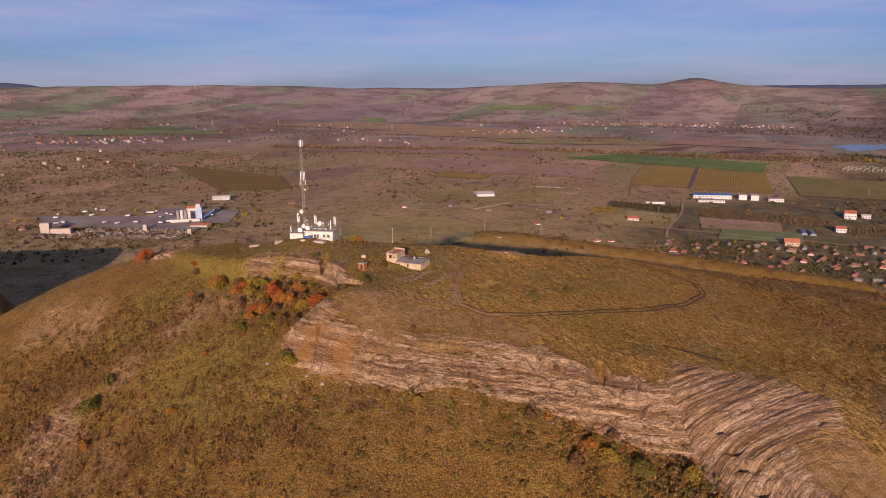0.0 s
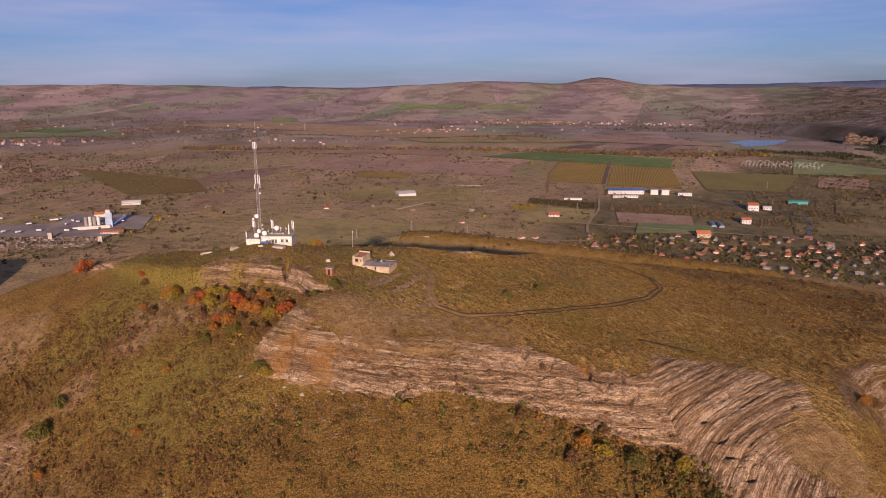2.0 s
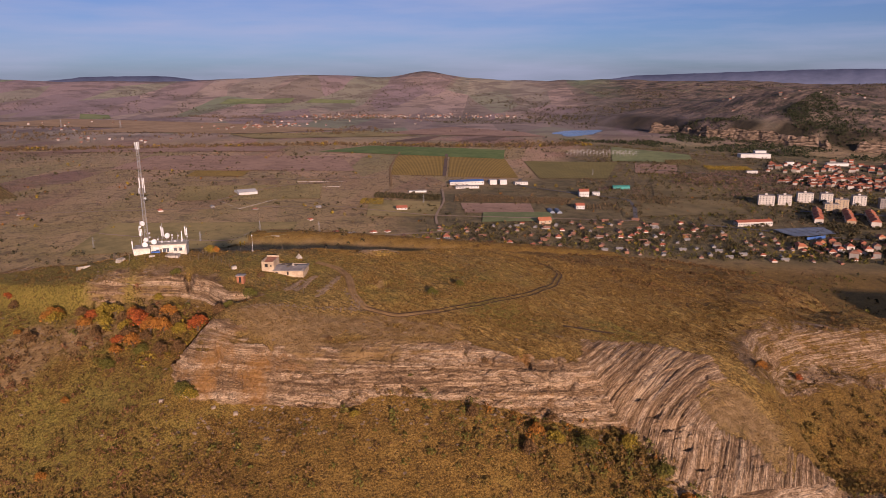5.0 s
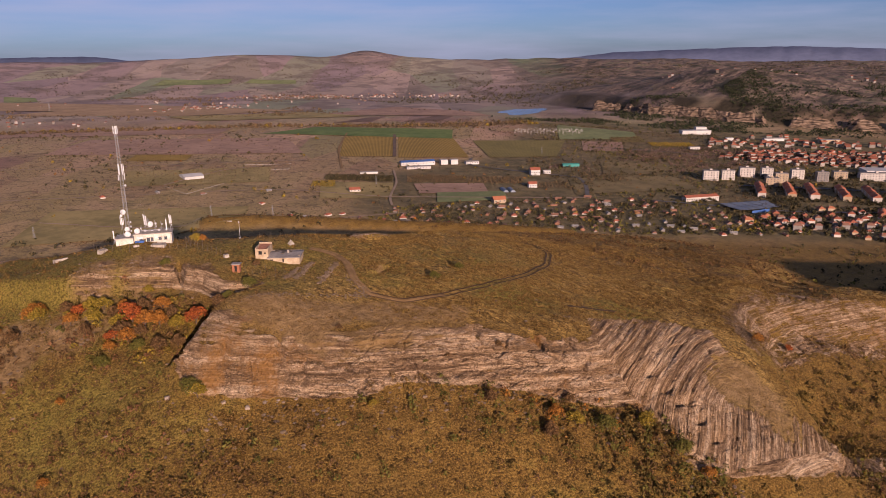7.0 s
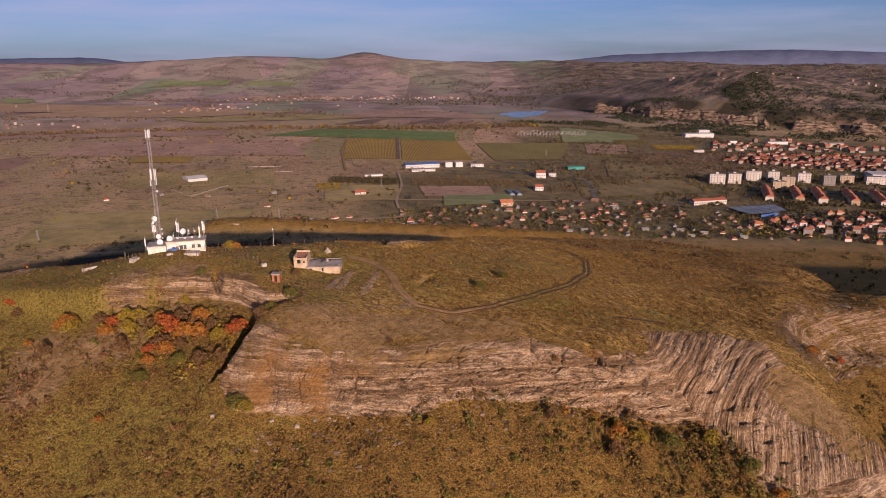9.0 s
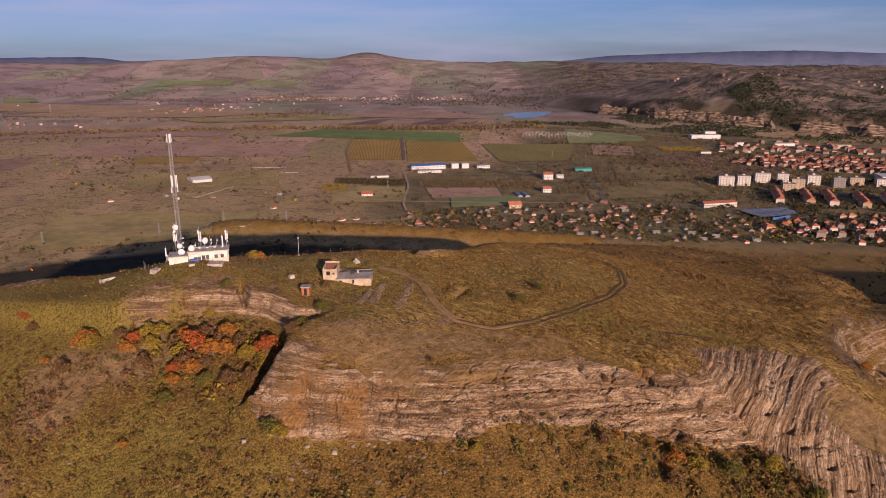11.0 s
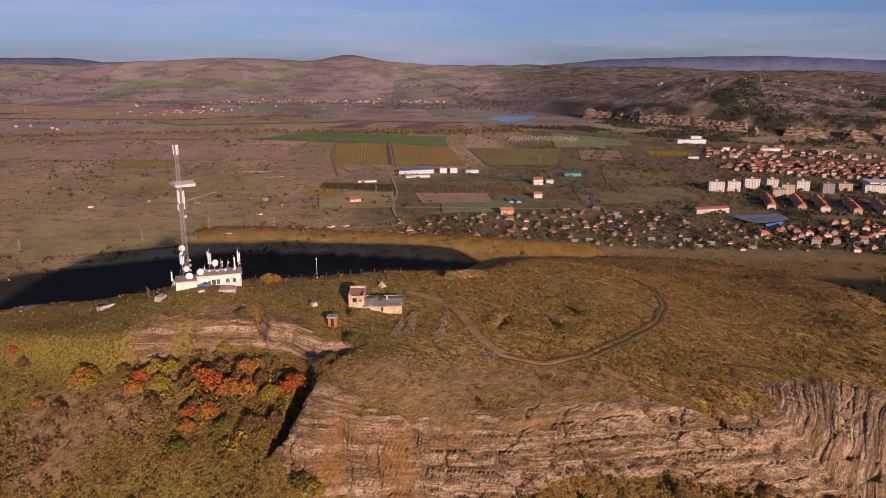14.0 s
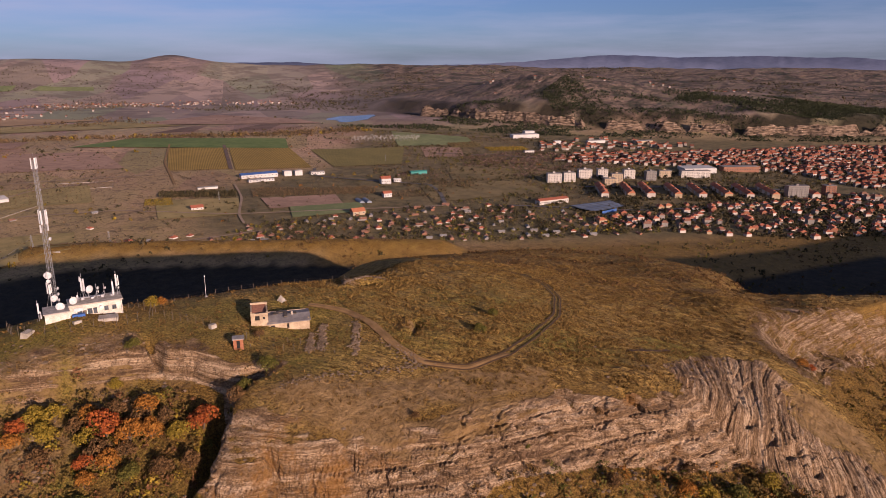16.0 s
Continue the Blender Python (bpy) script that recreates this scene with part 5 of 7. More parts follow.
# ---- trees and bushes on the hill ----
def tree(name, size, tall, leaf, seed, label, category="tree", lobes=8, dense=110):
    """A short trunk that forks into limbs, and a crown of leaf clumps in uneven lobes."""
    rng = random.Random(seed)
    t = new(name)
    t.empty_display_size = 0.3
    tagged(t, label, category)
    fork = tall * 0.28
    part("trunk", Shape().bar((0, 0, -0.8), (0.08 * size, 0, fork), size * 0.07, 7, size * 0.05), bark, t)
    crown = Shape()
    for k in range(lobes):
        a = k * 6.2832 / lobes + rng.uniform(-0.4, 0.4)
        r = size * (0.5 if k else 0.0) * rng.uniform(0.7, 1.2)
        c = (r * math.cos(a), r * math.sin(a), fork * 0.5 + (tall - fork) * (rng.uniform(0.05, 0.5) if k else 0.6))
        part("limb", Shape().bar((0.08 * size, 0, fork * 0.8), (c[0], c[1], c[2] + size * 0.3), size * 0.045, 5, size * 0.015), bark, t)
        crown.leaves(c, size * rng.uniform(0.5, 0.72), dense, rng, 1.15, 0.14)
    part("crown", crown, leaf, t)
    return t


KINDS = [("autumn_tree", 2.9, 5.0, red_leaf, "round tree with rust red autumn leaves"), ("autumn_tree", 2.6, 4.8, orange_leaf, "bushy tree with orange autumn leaves"),
         ("autumn_tree", 2.4, 4.4, yellow_leaf, "bushy tree with yellow-green autumn leaves"), ("bush", 1.7, 2.6, green_leaf, "dense olive green bush on the slope"),
         ("bush", 1.6, 2.3, dry_leaf, "bare brown bush on the slope")]
made = {}
SPOTS = [  # x, y, kind, scale
    (-42.2, 216.2, 0, 1.05), (-49.5, 226, 1, 0.9), (-51, 219.5, 1, 1.0), (-57.5, 225.5, 0, 1.05), (-60.5, 221, 4, 1.5), (-63, 221, 0, 0.75), (-47, 216.8, 2, 0.85), (-59.3, 218.3, 1, 0.9), (-64, 217.6, 1, 0.7), (-54.5, 221, 1, 1.0), (-61, 226, 2, 0.9), (-52.3, 211, 4, 1.3), (-57.2, 214, 3, 1.1), (-67.5, 231, 2, 0.95), (-73, 233, 1, 0.75), (-64.5, 235, 2, 1.0), (-67.5, 236.5, 2, 1.0),
    (-71, 235.8, 0, 0.7), (-47.5, 209.5, 4, 1.2), (-69.5, 227, 4, 1.1), (-82.5, 243, 1, 1.15), (-81.2, 241, 2, 1.0), (-124, 281, 0, 1.2), (-111.5, 202.5, 3, 1.9), (-108.5, 210.5, 3, 1.2),
    (-45.5, 190.6, 2, 0.95), (-46.6, 192.0, 3, 1.5), (-54.5, 229, 4, 1.3), (-59, 231, 1, 0.75), (-62, 229.5, 4, 1.2), (-56, 219, 4, 1.2), (-52, 224, 4, 1.4), (-47.5, 221.5, 4, 1.2),
    (-74, 240, 4, 1.1), (-88, 237, 4, 1.2), (-92, 243, 1, 0.5), (-97, 262, 0, 0.5), (-95, 258, 4, 1.0), (-107, 190, 1, 0.55), (-80, 189, 1, 0.5), (-76, 208, 1, 0.5), (-66, 214, 3, 1.1),
    (-27, 218, 3, 1.2), (-33, 216.5, 3, 1.1), (-36, 213.5, 4, 1.1), (34, 157, 1, 0.85), (38, 154, 2, 0.9), (45, 151, 3, 1.5), (30, 153, 4, 1.3), (56, 150, 2, 0.8), (60, 141, 3, 1.3), (62, 134, 1, 0.7),
    (26, 211, 3, 0.9), (38, 219, 3, 0.8), (118, 172, 1, 0.6), (124, 176, 4, 1.2), (140, 178, 0, 0.45), (40, 160, 4, 1.0), (-8, 171, 2, 0.5), (20, 164.5, 4, 1.0), (-47, 240.5, 3, 0.9), (-52.5, 236.5, 2, 0.6),
    (-10, 190, 4, 0.55), (14, 176.5, 4, 0.5), (28, 175.5, 4, 0.6), (8, 177, 3, 0.4), (-36.2, 261.3, 2, 0.7), (-34.0, 261.0, 1, 0.55), (-22.5, 231.5, 4, 0.7)]
for n_, (x, y, kind, scale) in enumerate(SPOTS):
    name, size, tall, leaf, label = KINDS[kind]
    m = pose(x, y, float(land(x, y)) - 0.15, 0, 0, (n_ * 67) % 360) @ Matrix.Diagonal((scale * 1.12, scale * 1.12, scale * 1.12 * (0.9 + 0.05 * (n_ % 5)), 1))
    if kind not in made:
        made[kind] = tree(name, size, tall, leaf, 40 + kind, label, "tree" if kind < 3 else "bush")
        made[kind].matrix_basis = m
    else:
        keep = made[kind].matrix_basis.copy()
        made[kind].matrix_basis = Matrix.Identity(4)
        copy_thing(made[kind], m)
        made[kind].matrix_basis = keep


def scatter(name, label, category, leaf, count, box, keep, size, blades, seed, blade=0.5, tall=0.9):
    """Low plants strewn over a stretch of the ground, joined as one cover."""
    npr = np.random.RandomState(seed)
    x = npr.uniform(box[0], box[1], count * 3)
    y = npr.uniform(box[2], box[3], count * 3)
    _, face, d = height(x, y)
    ok = npr.uniform(0, 1, count * 3) < keep(x, y, face, d)
    x, y = x[ok][:count], y[ok][:count]
    z = land(x, y)
    sizes = size * (0.5 + npr.uniform(0, 1, len(x)) ** 2 * 1.3)
    at = np.stack([x, y, z - 0.05], 1)
    if name == "grass_tufts":
        tagged(grass_object(name, at, sizes, blades, seed, leaf), label, category, kind="stuff")
    else:
        tagged(cloud_object(name, at, sizes, blades, tall, blade, seed, leaf), label, category, kind="stuff")


def patchy(x, y, size, seed, lo, hi):
    return smooth(lo, hi, fractal(x / size, y / size, 0, 3, seed))


def calm(x, y):
    """Less scrub on the smooth grass in the middle of the slope."""
    return 1 - 0.8 * np.exp(-((x + 18) / 45) ** 2 - ((y - 150) / 30) ** 2)


def ground_keep(x, y, face, d):
    nose = smooth(-3, 3, -edge_distance(NOSE, x, y))
    return (1 - np.maximum(face * 0.93, nose * 0.95)) * (0.4 + 0.6 * patchy(x, y, 17, 71, 0.38, 0.6)) * (1 - ridge(x, y, RING, 1.0, 1.5))


scatter("grass_tufts", "dry yellow-brown grass tufts over the hill", "grass", tuft_leaf, 36000, (-150, 210, 112, 300), ground_keep, 0.38, 5, 1)
scatter("grass_tufts", "tall straw-coloured tussocks on the hilltop", "grass", straw_leaf, 15000, (0, 165, 172, 300), lambda x, y, f, d: ground_keep(x, y, f, d) * (1 - smooth(-7, -2, d)) * (0.35 + 0.65 * patchy(0.84 * x + 0.54 * y, (0.54 * x - 0.84 * y) * 0.35, 3, 78, 0.44, 0.58)), 0.42, 9, 48)
scatter("low_scrub", "low dark brown scrub on the slopes", "scrub", dry_leaf, 4600, (-160, 60, 112, 262), lambda x, y, f, d: ground_keep(x, y, f, d) * calm(x, y) * smooth(4, 16, d) * patchy(x, y, 24, 72, 0.36, 0.58), 0.72, 14, 2, 0.26, 1.0)
scatter("low_scrub", "low dark brown scrub behind the hilltop", "scrub", dry_leaf, 1500, (60, 330, 190, 400), lambda x, y, f, d: patchy(x, y, 26, 73, 0.46, 0.6) * (1 - f) * smooth(110, 150, x), 0.9, 9, 3, 0.36, 0.9)
scatter("low_scrub", "brown-olive bushes spread over the foot of the slope", "scrub", scrub_leaf, 650, (-10, 90, 106, 160), lambda x, y, f, d: ground_keep(x, y, f, d) * smooth(9, 14, d) * (0.35 + 0.65 * smooth(5, 40, x)), 1.0, 26, 65, 0.22, 1.2)
scatter("low_scrub", "dark brown-olive bushes dense on the western slope", "scrub", scrub_leaf, 1900, (-170, -46, 120, 250), lambda x, y, f, d: smooth(5, 14, d) * (0.3 + 0.7 * patchy(x, y, 15, 80, 0.40, 0.58)), 0.75, 16, 67, 0.25, 1.3)
scatter("low_scrub", "russet bushes spread over the western slope", "scrub", russet_leaf, 520, (-130, -52, 150, 235), lambda x, y, f, d: smooth(4, 12, d) * (0.15 + 0.85 * patchy(x, y, 16, 79, 0.45, 0.58)), 0.9, 24, 66, 0.2, 1.2)
scatter("low_scrub", "small dark bushes dotted over the lower slope", "scrub", dry_leaf, 320, (-60, 120, 108, 178), lambda x, y, f, d: ground_keep(x, y, f, d) * smooth(10, 16, d) * (0.5 + 0.5 * smooth(20, 60, x)), 0.95, 24, 38, 0.21, 1.3)
scatter("green_shrubs", "small olive bushes dotted over the lower slope", "shrub", green_leaf, 300, (-60, 120, 108, 178), lambda x, y, f, d: ground_keep(x, y, f, d) * smooth(10, 16, d) * (0.4 + 0.6 * smooth(20, 60, x)), 0.9, 24, 39, 0.21, 1.3)
scatter("low_scrub", "fine brown scrub spread over the steep slopes", "scrub", dry_leaf, 6500, (-160, 130, 108, 215), lambda x, y, f, d: ground_keep(x, y, f, d) * calm(x, y) * smooth(6, 18, d) * (0.3 + 0.7 * patchy(x, y, 14, 75, 0.4, 0.6)), 0.45, 6, 40, 0.36, 1.3)
scatter("low_scrub", "dense brown-olive scrub between the cliffs", "scrub", scrub_leaf, 1100, (98, 270, 112, 205), lambda x, y, f, d: (1 - smooth(-3, 3, -edge_distance(NOSE, x, y))) * (1 - smooth(-3, 3, -edge_distance(EAST_CLIFF, x, y))) * smooth(0, 4, d) * (0.25 + 0.75 * patchy(x, y, 14, 84, 0.40, 0.56)), 1.05, 18, 81, 0.24, 1.1)
scatter("low_scrub", "olive bushes below the low rock band", "scrub", scrub_leaf, 330, (48, 150, 96, 136), lambda x, y, f, d: 1 - smooth(-2, 2, -edge_distance(NOSE, x, y)), 1.05, 24, 82, 0.22, 1.1)
scatter("low_scrub", "rows of brown scrub between the cliffs", "scrub", dry_leaf, 900, (100, 270, 105, 205), lambda x, y, f, d: ground_keep(x, y, f, d) * smooth(1, 5, d) * (0.2 + 0.8 * patchy(x, y, 12, 76, 0.42, 0.58)), 0.8, 16, 45, 0.25, 1.2)
scatter("green_shrubs", "olive and yellow shrubs between the cliffs", "shrub", yellow_leaf, 160, (100, 270, 105, 205), lambda x, y, f, d: ground_keep(x, y, f, d) * smooth(1, 5, d), 0.8, 20, 46, 0.23, 1.1)
scatter("low_scrub", "dense reddish brown scrub on the western slope", "scrub", dry_leaf, 4200, (-160, -48, 130, 245), lambda x, y, f, d: ground_keep(x, y, f, d) * smooth(4, 14, d) * (0.25 + 0.75 * patchy(x, y, 18, 77, 0.4, 0.58)), 0.6, 8, 47, 0.32, 1.2)
scatter("green_shrubs", "small olive green shrubs on the slopes", "shrub", green_leaf, 900, (-150, 130, 112, 250), lambda x, y, f, d: ground_keep(x, y, f, d) * smooth(2, 8, d) * patchy(x, y, 30, 74, 0.45, 0.6), 0.8, 18, 4, 0.24, 1.0)
scatter("grass_tufts", "tall straw-coloured grass on the back slope", "grass", tuft_leaf, 16000, (90, 330, 185, 410), lambda x, y, f, d: 1 - f, 0.45, 6, 5)


def thicket(x, y, f, d):
    return smooth(-4, 4, -edge_distance([(-76, 246), (-74, 228), (-66, 214), (-50, 203), (-42, 208), (-38, 216), (-44, 230), (-54, 238), (-66, 243)], x, y))


scatter("thicket", "brown undergrowth filling the gully", "undergrowth", scrub_leaf, 80, (-80, -34, 200, 250), thicket, 0.95, 34, 31, 0.2, 1.1)
scatter("thicket", "yellow-green undergrowth filling the gully", "undergrowth", yellow_leaf, 45, (-80, -34, 200, 250), thicket, 1.1, 40, 32, 0.17, 1.2)
scatter("thicket", "olive undergrowth filling the gully", "undergrowth", green_leaf, 40, (-80, -34, 200, 250), thicket, 0.9, 34, 33, 0.19, 1.0)
scatter("thicket", "dry brown undergrowth filling the gully", "undergrowth", russet_leaf, 45, (-80, -34, 200, 250), thicket, 1.0, 34, 37, 0.19, 1.1)
scatter("low_scrub", "dense scrub along the foot of the cliff", "scrub", tuft_leaf, 520, (-45, 75, 128, 185), lambda x, y, f, d: smooth(9, 13, d) * (1 - smooth(17, 26, d)), 0.8, 26, 34, 0.2, 1.0)
scatter("green_shrubs", "olive shrubs along the foot of the cliff", "shrub", green_leaf, 200, (0, 75, 118, 175), lambda x, y, f, d: smooth(9, 13, d) * (1 - smooth(22, 32, d)), 0.95, 30, 35, 0.19, 1.1)
scatter("green_shrubs", "yellow-orange shrubs at the foot of the cliff", "shrub", orange_leaf, 45, (20, 75, 118, 175), lambda x, y, f, d: smooth(9, 13, d) * (1 - smooth(18, 28, d)), 1.1, 32, 36, 0.18, 1.1)


def strewn_stones(name, label, count, box, keep, size, seed):
    rng = random.Random(seed)
    npr = np.random.RandomState(seed)
    x, y = npr.uniform(box[0], box[1], count * 6), npr.uniform(box[2], box[3], count * 6)
    ok = npr.uniform(0, 1, count * 6) < keep(x, y)
    x, y = x[ok][:count], y[ok][:count]
    s = Shape()
    for a, b, c in zip(x, y, land(x, y)):
        w = size * (0.4 + rng.random() ** 3 * 2.2)
        s.stone((a, b, c + w * 0.1), w, rng, 0.6)
    tagged(new(name, s.mesh(name, rubble_mat)), label, "stones", kind="stuff")


strewn_stones("scree", "loose pale stones on the bare slopes", 1800, (-165, -40, 150, 300), lambda x, y: np.maximum(blobs(STONY, 3, x, y), 0.03), 0.28, 8)
strewn_stones("scree", "fallen stones below the cliff", 700, (-55, 70, 128, 200), lambda x, y: smooth(9, 13, height(x, y)[2]) * (1 - smooth(15, 26, height(x, y)[2])) + 0.02, 0.30, 9)


def boulder(x, y, size, seed, label):
    rng = random.Random(seed)
    b = new("boulder", Shape().stone((0, 0, size * 0.2), size, rng, 0.8).mesh("boulder", pale_stone))
    b.matrix_basis = pose(x, y, float(land(x, y)))
    mod = b.modifiers.new("round", "BEVEL")
    mod.width, mod.segments = size * 0.12, 2
    tagged(b, label, "boulder")


boulder(-52.2, 192.8, 1.0, 1, "pale boulder lying on the grass slope")
for k, (x, y, s) in enumerate([(-35, 184.5, 0.9), (-31, 184, 0.7), (-28, 182.8, 0.8), (-40, 187.5, 0.7), (-24, 181, 0.6), (-57, 209, 0.6), (-70, 229, 0.7), (-33, 219, 1.0), (-30, 216.5, 0.9)]):
    boulder(x, y, s, 10 + k, "pale limestone block fallen from the cliff")


# ---- fields, roads and water on the plain ----
def crop_material(name, dark, light, row=0.0, turn=0.0, fine=0.06):
    """Field cover: broad mottling, with drill rows where it has them."""
    m, n, l, b = node_material(name, 0.95)
    k = Nodes(m)
    p = k.place()
    tone = k.sum("ADD", k.sum("MULTIPLY", k.noise(p, 0.012, 4), 0.5), k.sum("MULTIPLY", k.noise(p, fine, 5, 0.65), 0.5))
    if row:
        v = n.new("ShaderNodeVectorRotate")
        v.rotation_type = "Z_AXIS"
        v.inputs["Angle"].default_value = turn
        l.new(p, v.inputs["Vector"])
        w = n.new("ShaderNodeTexWave")
        w.inputs["Scale"].default_value, w.inputs["Distortion"].default_value = 0.314 / row * 1.0, 0.6
        l.new(v.outputs["Vector"], w.inputs["Vector"])
        tone = k.sum("ADD", k.sum("MULTIPLY", tone, 0.75), k.sum("MULTIPLY", w.outputs["Fac"], 0.25))
    k.put(b.inputs["Base Color"], k.ramp(tone, (0.41, dark), (0.59, light)))
    return m


CROPS = {
    "vineyard": crop_material("turning_vines", (0.175, 0.115, 0.024), (0.31, 0.20, 0.042), 3.0, 0.35),
    "vineyard_green": crop_material("green_brown_vines", (0.123, 0.105, 0.031), (0.225, 0.175, 0.050), 3.0, 0.35),
    "winter_wheat": crop_material("winter_wheat", (0.085, 0.130, 0.032), (0.14, 0.185, 0.052)),
    "meadow": crop_material("meadow_green", (0.130, 0.155, 0.062), (0.215, 0.232, 0.095)),
    "stubble": crop_material("bare_stubble", (0.271, 0.176, 0.095), (0.397, 0.262, 0.143)),
    "ploughed": crop_material("ploughed_soil", (0.109, 0.070, 0.050), (0.189, 0.119, 0.084)),
    "fallow": crop_material("mauve_fallow", (0.24, 0.150, 0.105), (0.36, 0.228, 0.158)),
    "olive_fallow": crop_material("olive_fallow", (0.20, 0.158, 0.060), (0.33, 0.250, 0.100)),
    "rough": crop_material("rough_grass", (0.125, 0.098, 0.042), (0.215, 0.160, 0.070)),
    "yard": gravel,
}
FIELDS = [  # crop, four corners
    ("vineyard", (334, 1358), (431, 1321), (542, 1612), (426, 1622), "turning yellow-brown vineyard rows on the plain"),
    ("vineyard", (435, 1306), (562, 1259), (657, 1536), (552, 1608), "turning yellow-brown vineyard rows on the plain"),
    ("vineyard_green", (600, 1245), (728, 1209), (870, 1391), (672, 1463), "dull green vineyard rows on the plain"),
    ("winter_wheat", (263, 1740), (643, 1505), (713, 1651), (423, 1848), "long strip of bright green winter wheat"),
    ("meadow", (143, 3740), (488, 3757), (538, 3896), (204, 3901), "green field below the far hills"),
    ("meadow", (568, 3769), (815, 3702), (841, 3808), (626, 3865), "green field below the far hills"),
    ("meadow", (-414, 3225), (-301, 3259), (-321, 3423), (-438, 3480), "green field far on the plain"),
    ("meadow", (869, 1412), (1044, 1351), (1118, 1462), (1020, 1654), "flat green meadow beside the substation"),
    ("ploughed", (494, 1945), (600, 1935), (700, 2085), (653, 2080), "dark ploughed strip of field"),
    ("ploughed", (680, 1905), (790, 1890), (880, 2000), (830, 2030), "dark ploughed strip of field"),
    ("stubble", (-358, 2560), (160, 2330), (500, 2420), (51, 2900), "wide pale stubble field far on the plain"),
    ("stubble", (-754, 2993), (51, 2530), (200, 2760), (-476, 3300), "wide pale stubble field far on the plain"),
    ("fallow", (520, 2220), (990, 1960), (1010, 2150), (865, 2440), "bare mauve-brown field far on the plain"),
    ("olive_fallow", (160, 2140), (640, 2110), (520, 2330), (100, 2320), "olive-brown fallow field far on the plain"),
    ("meadow", (-1300, 2420), (-762, 2470), (-900, 2640), (-1500, 2700), "pale green field far on the plain"),
    ("winter_wheat", (-1250, 2760), (-1067, 2660), (-980, 2800), (-1180, 2900), "green field far on the plain"),
    ("vineyard_green", (-633, 1593), (-413, 1256), (-290, 1290), (-340, 1420), "regular dark orchard rows on the plain"),
    ("olive_fallow", (235, 1128), (338, 1078), (300, 980), (200, 1010), "olive-brown grass field on the plain"),
    ("fallow", (365, 1060), (470, 1025), (445, 960), (345, 990), "bare mauve-brown garden field"),
    ("meadow", (372, 985), (470, 958), (448, 905), (345, 925), "green garden field near the village"),
    ("olive_fallow", (-140, 1060), (100, 1000), (70, 880), (-180, 900), "olive-brown grass field below the hill"),
    ("fallow", (-180, 1560), (280, 1420), (300, 1640), (-100, 1760), "wide mauve-brown old vineyard"),
    ("fallow", (-330, 1900), (170, 1780), (220, 1900), (-200, 2080), "wide mauve-brown old vineyard"),
    ("vineyard", (-40, 1440), (60, 1410), (80, 1470), (-20, 1500), "orange-brown patch of turning vines"),
    ("olive_fallow", (-40, 1330), (190, 1290), (160, 1160), (-60, 1200), "olive-brown old vineyard"),
    ("rough", (560, 900), (760, 860), (800, 960), (620, 1010), "olive-brown rough grassland"),
    ("vineyard", (1000, 1250), (1090, 1215), (1120, 1270), (1030, 1305), "small turning orchard plot"),
    ("vineyard_green", (960, 1330), (1030, 1310), (1080, 1390), (1000, 1400), "small green-brown orchard plot"),
    ("fallow", (820, 1250), (900, 1220), (980, 1330), (900, 1370), "bare mauve-brown field"),
    ("rough", (700, 1020), (860, 960), (940, 1080), (780, 1140), "olive-brown rough grassland"),
    ("yard", (-620, 1037), (-363, 1045), (-350, 960), (-560, 975), "pale grey gravel yard of a concrete works"),
    ("yard", (-456, 1110), (-330, 1090), (-320, 1000), (-440, 1010), "pale grey gravel yard of a concrete works"),
]
for n_, (crop, a, b, c, d, label) in enumerate(FIELDS):
    tagged(new("field", sheet((a, b, c, d), 0.9 + 0.12 * (n_ % 4) + (0.7 if a[1] > 2000 else 0)).mesh("field", CROPS[crop], True)), label, "field", kind="structure")

track_pale = surface("pale_track", (0.22, 0.155, 0.10), (0.34, 0.25, 0.17), 0.05, local=False)
asphalt = surface("asphalt", (0.08, 0.075, 0.07), (0.14, 0.13, 0.125), 0.05, local=False)
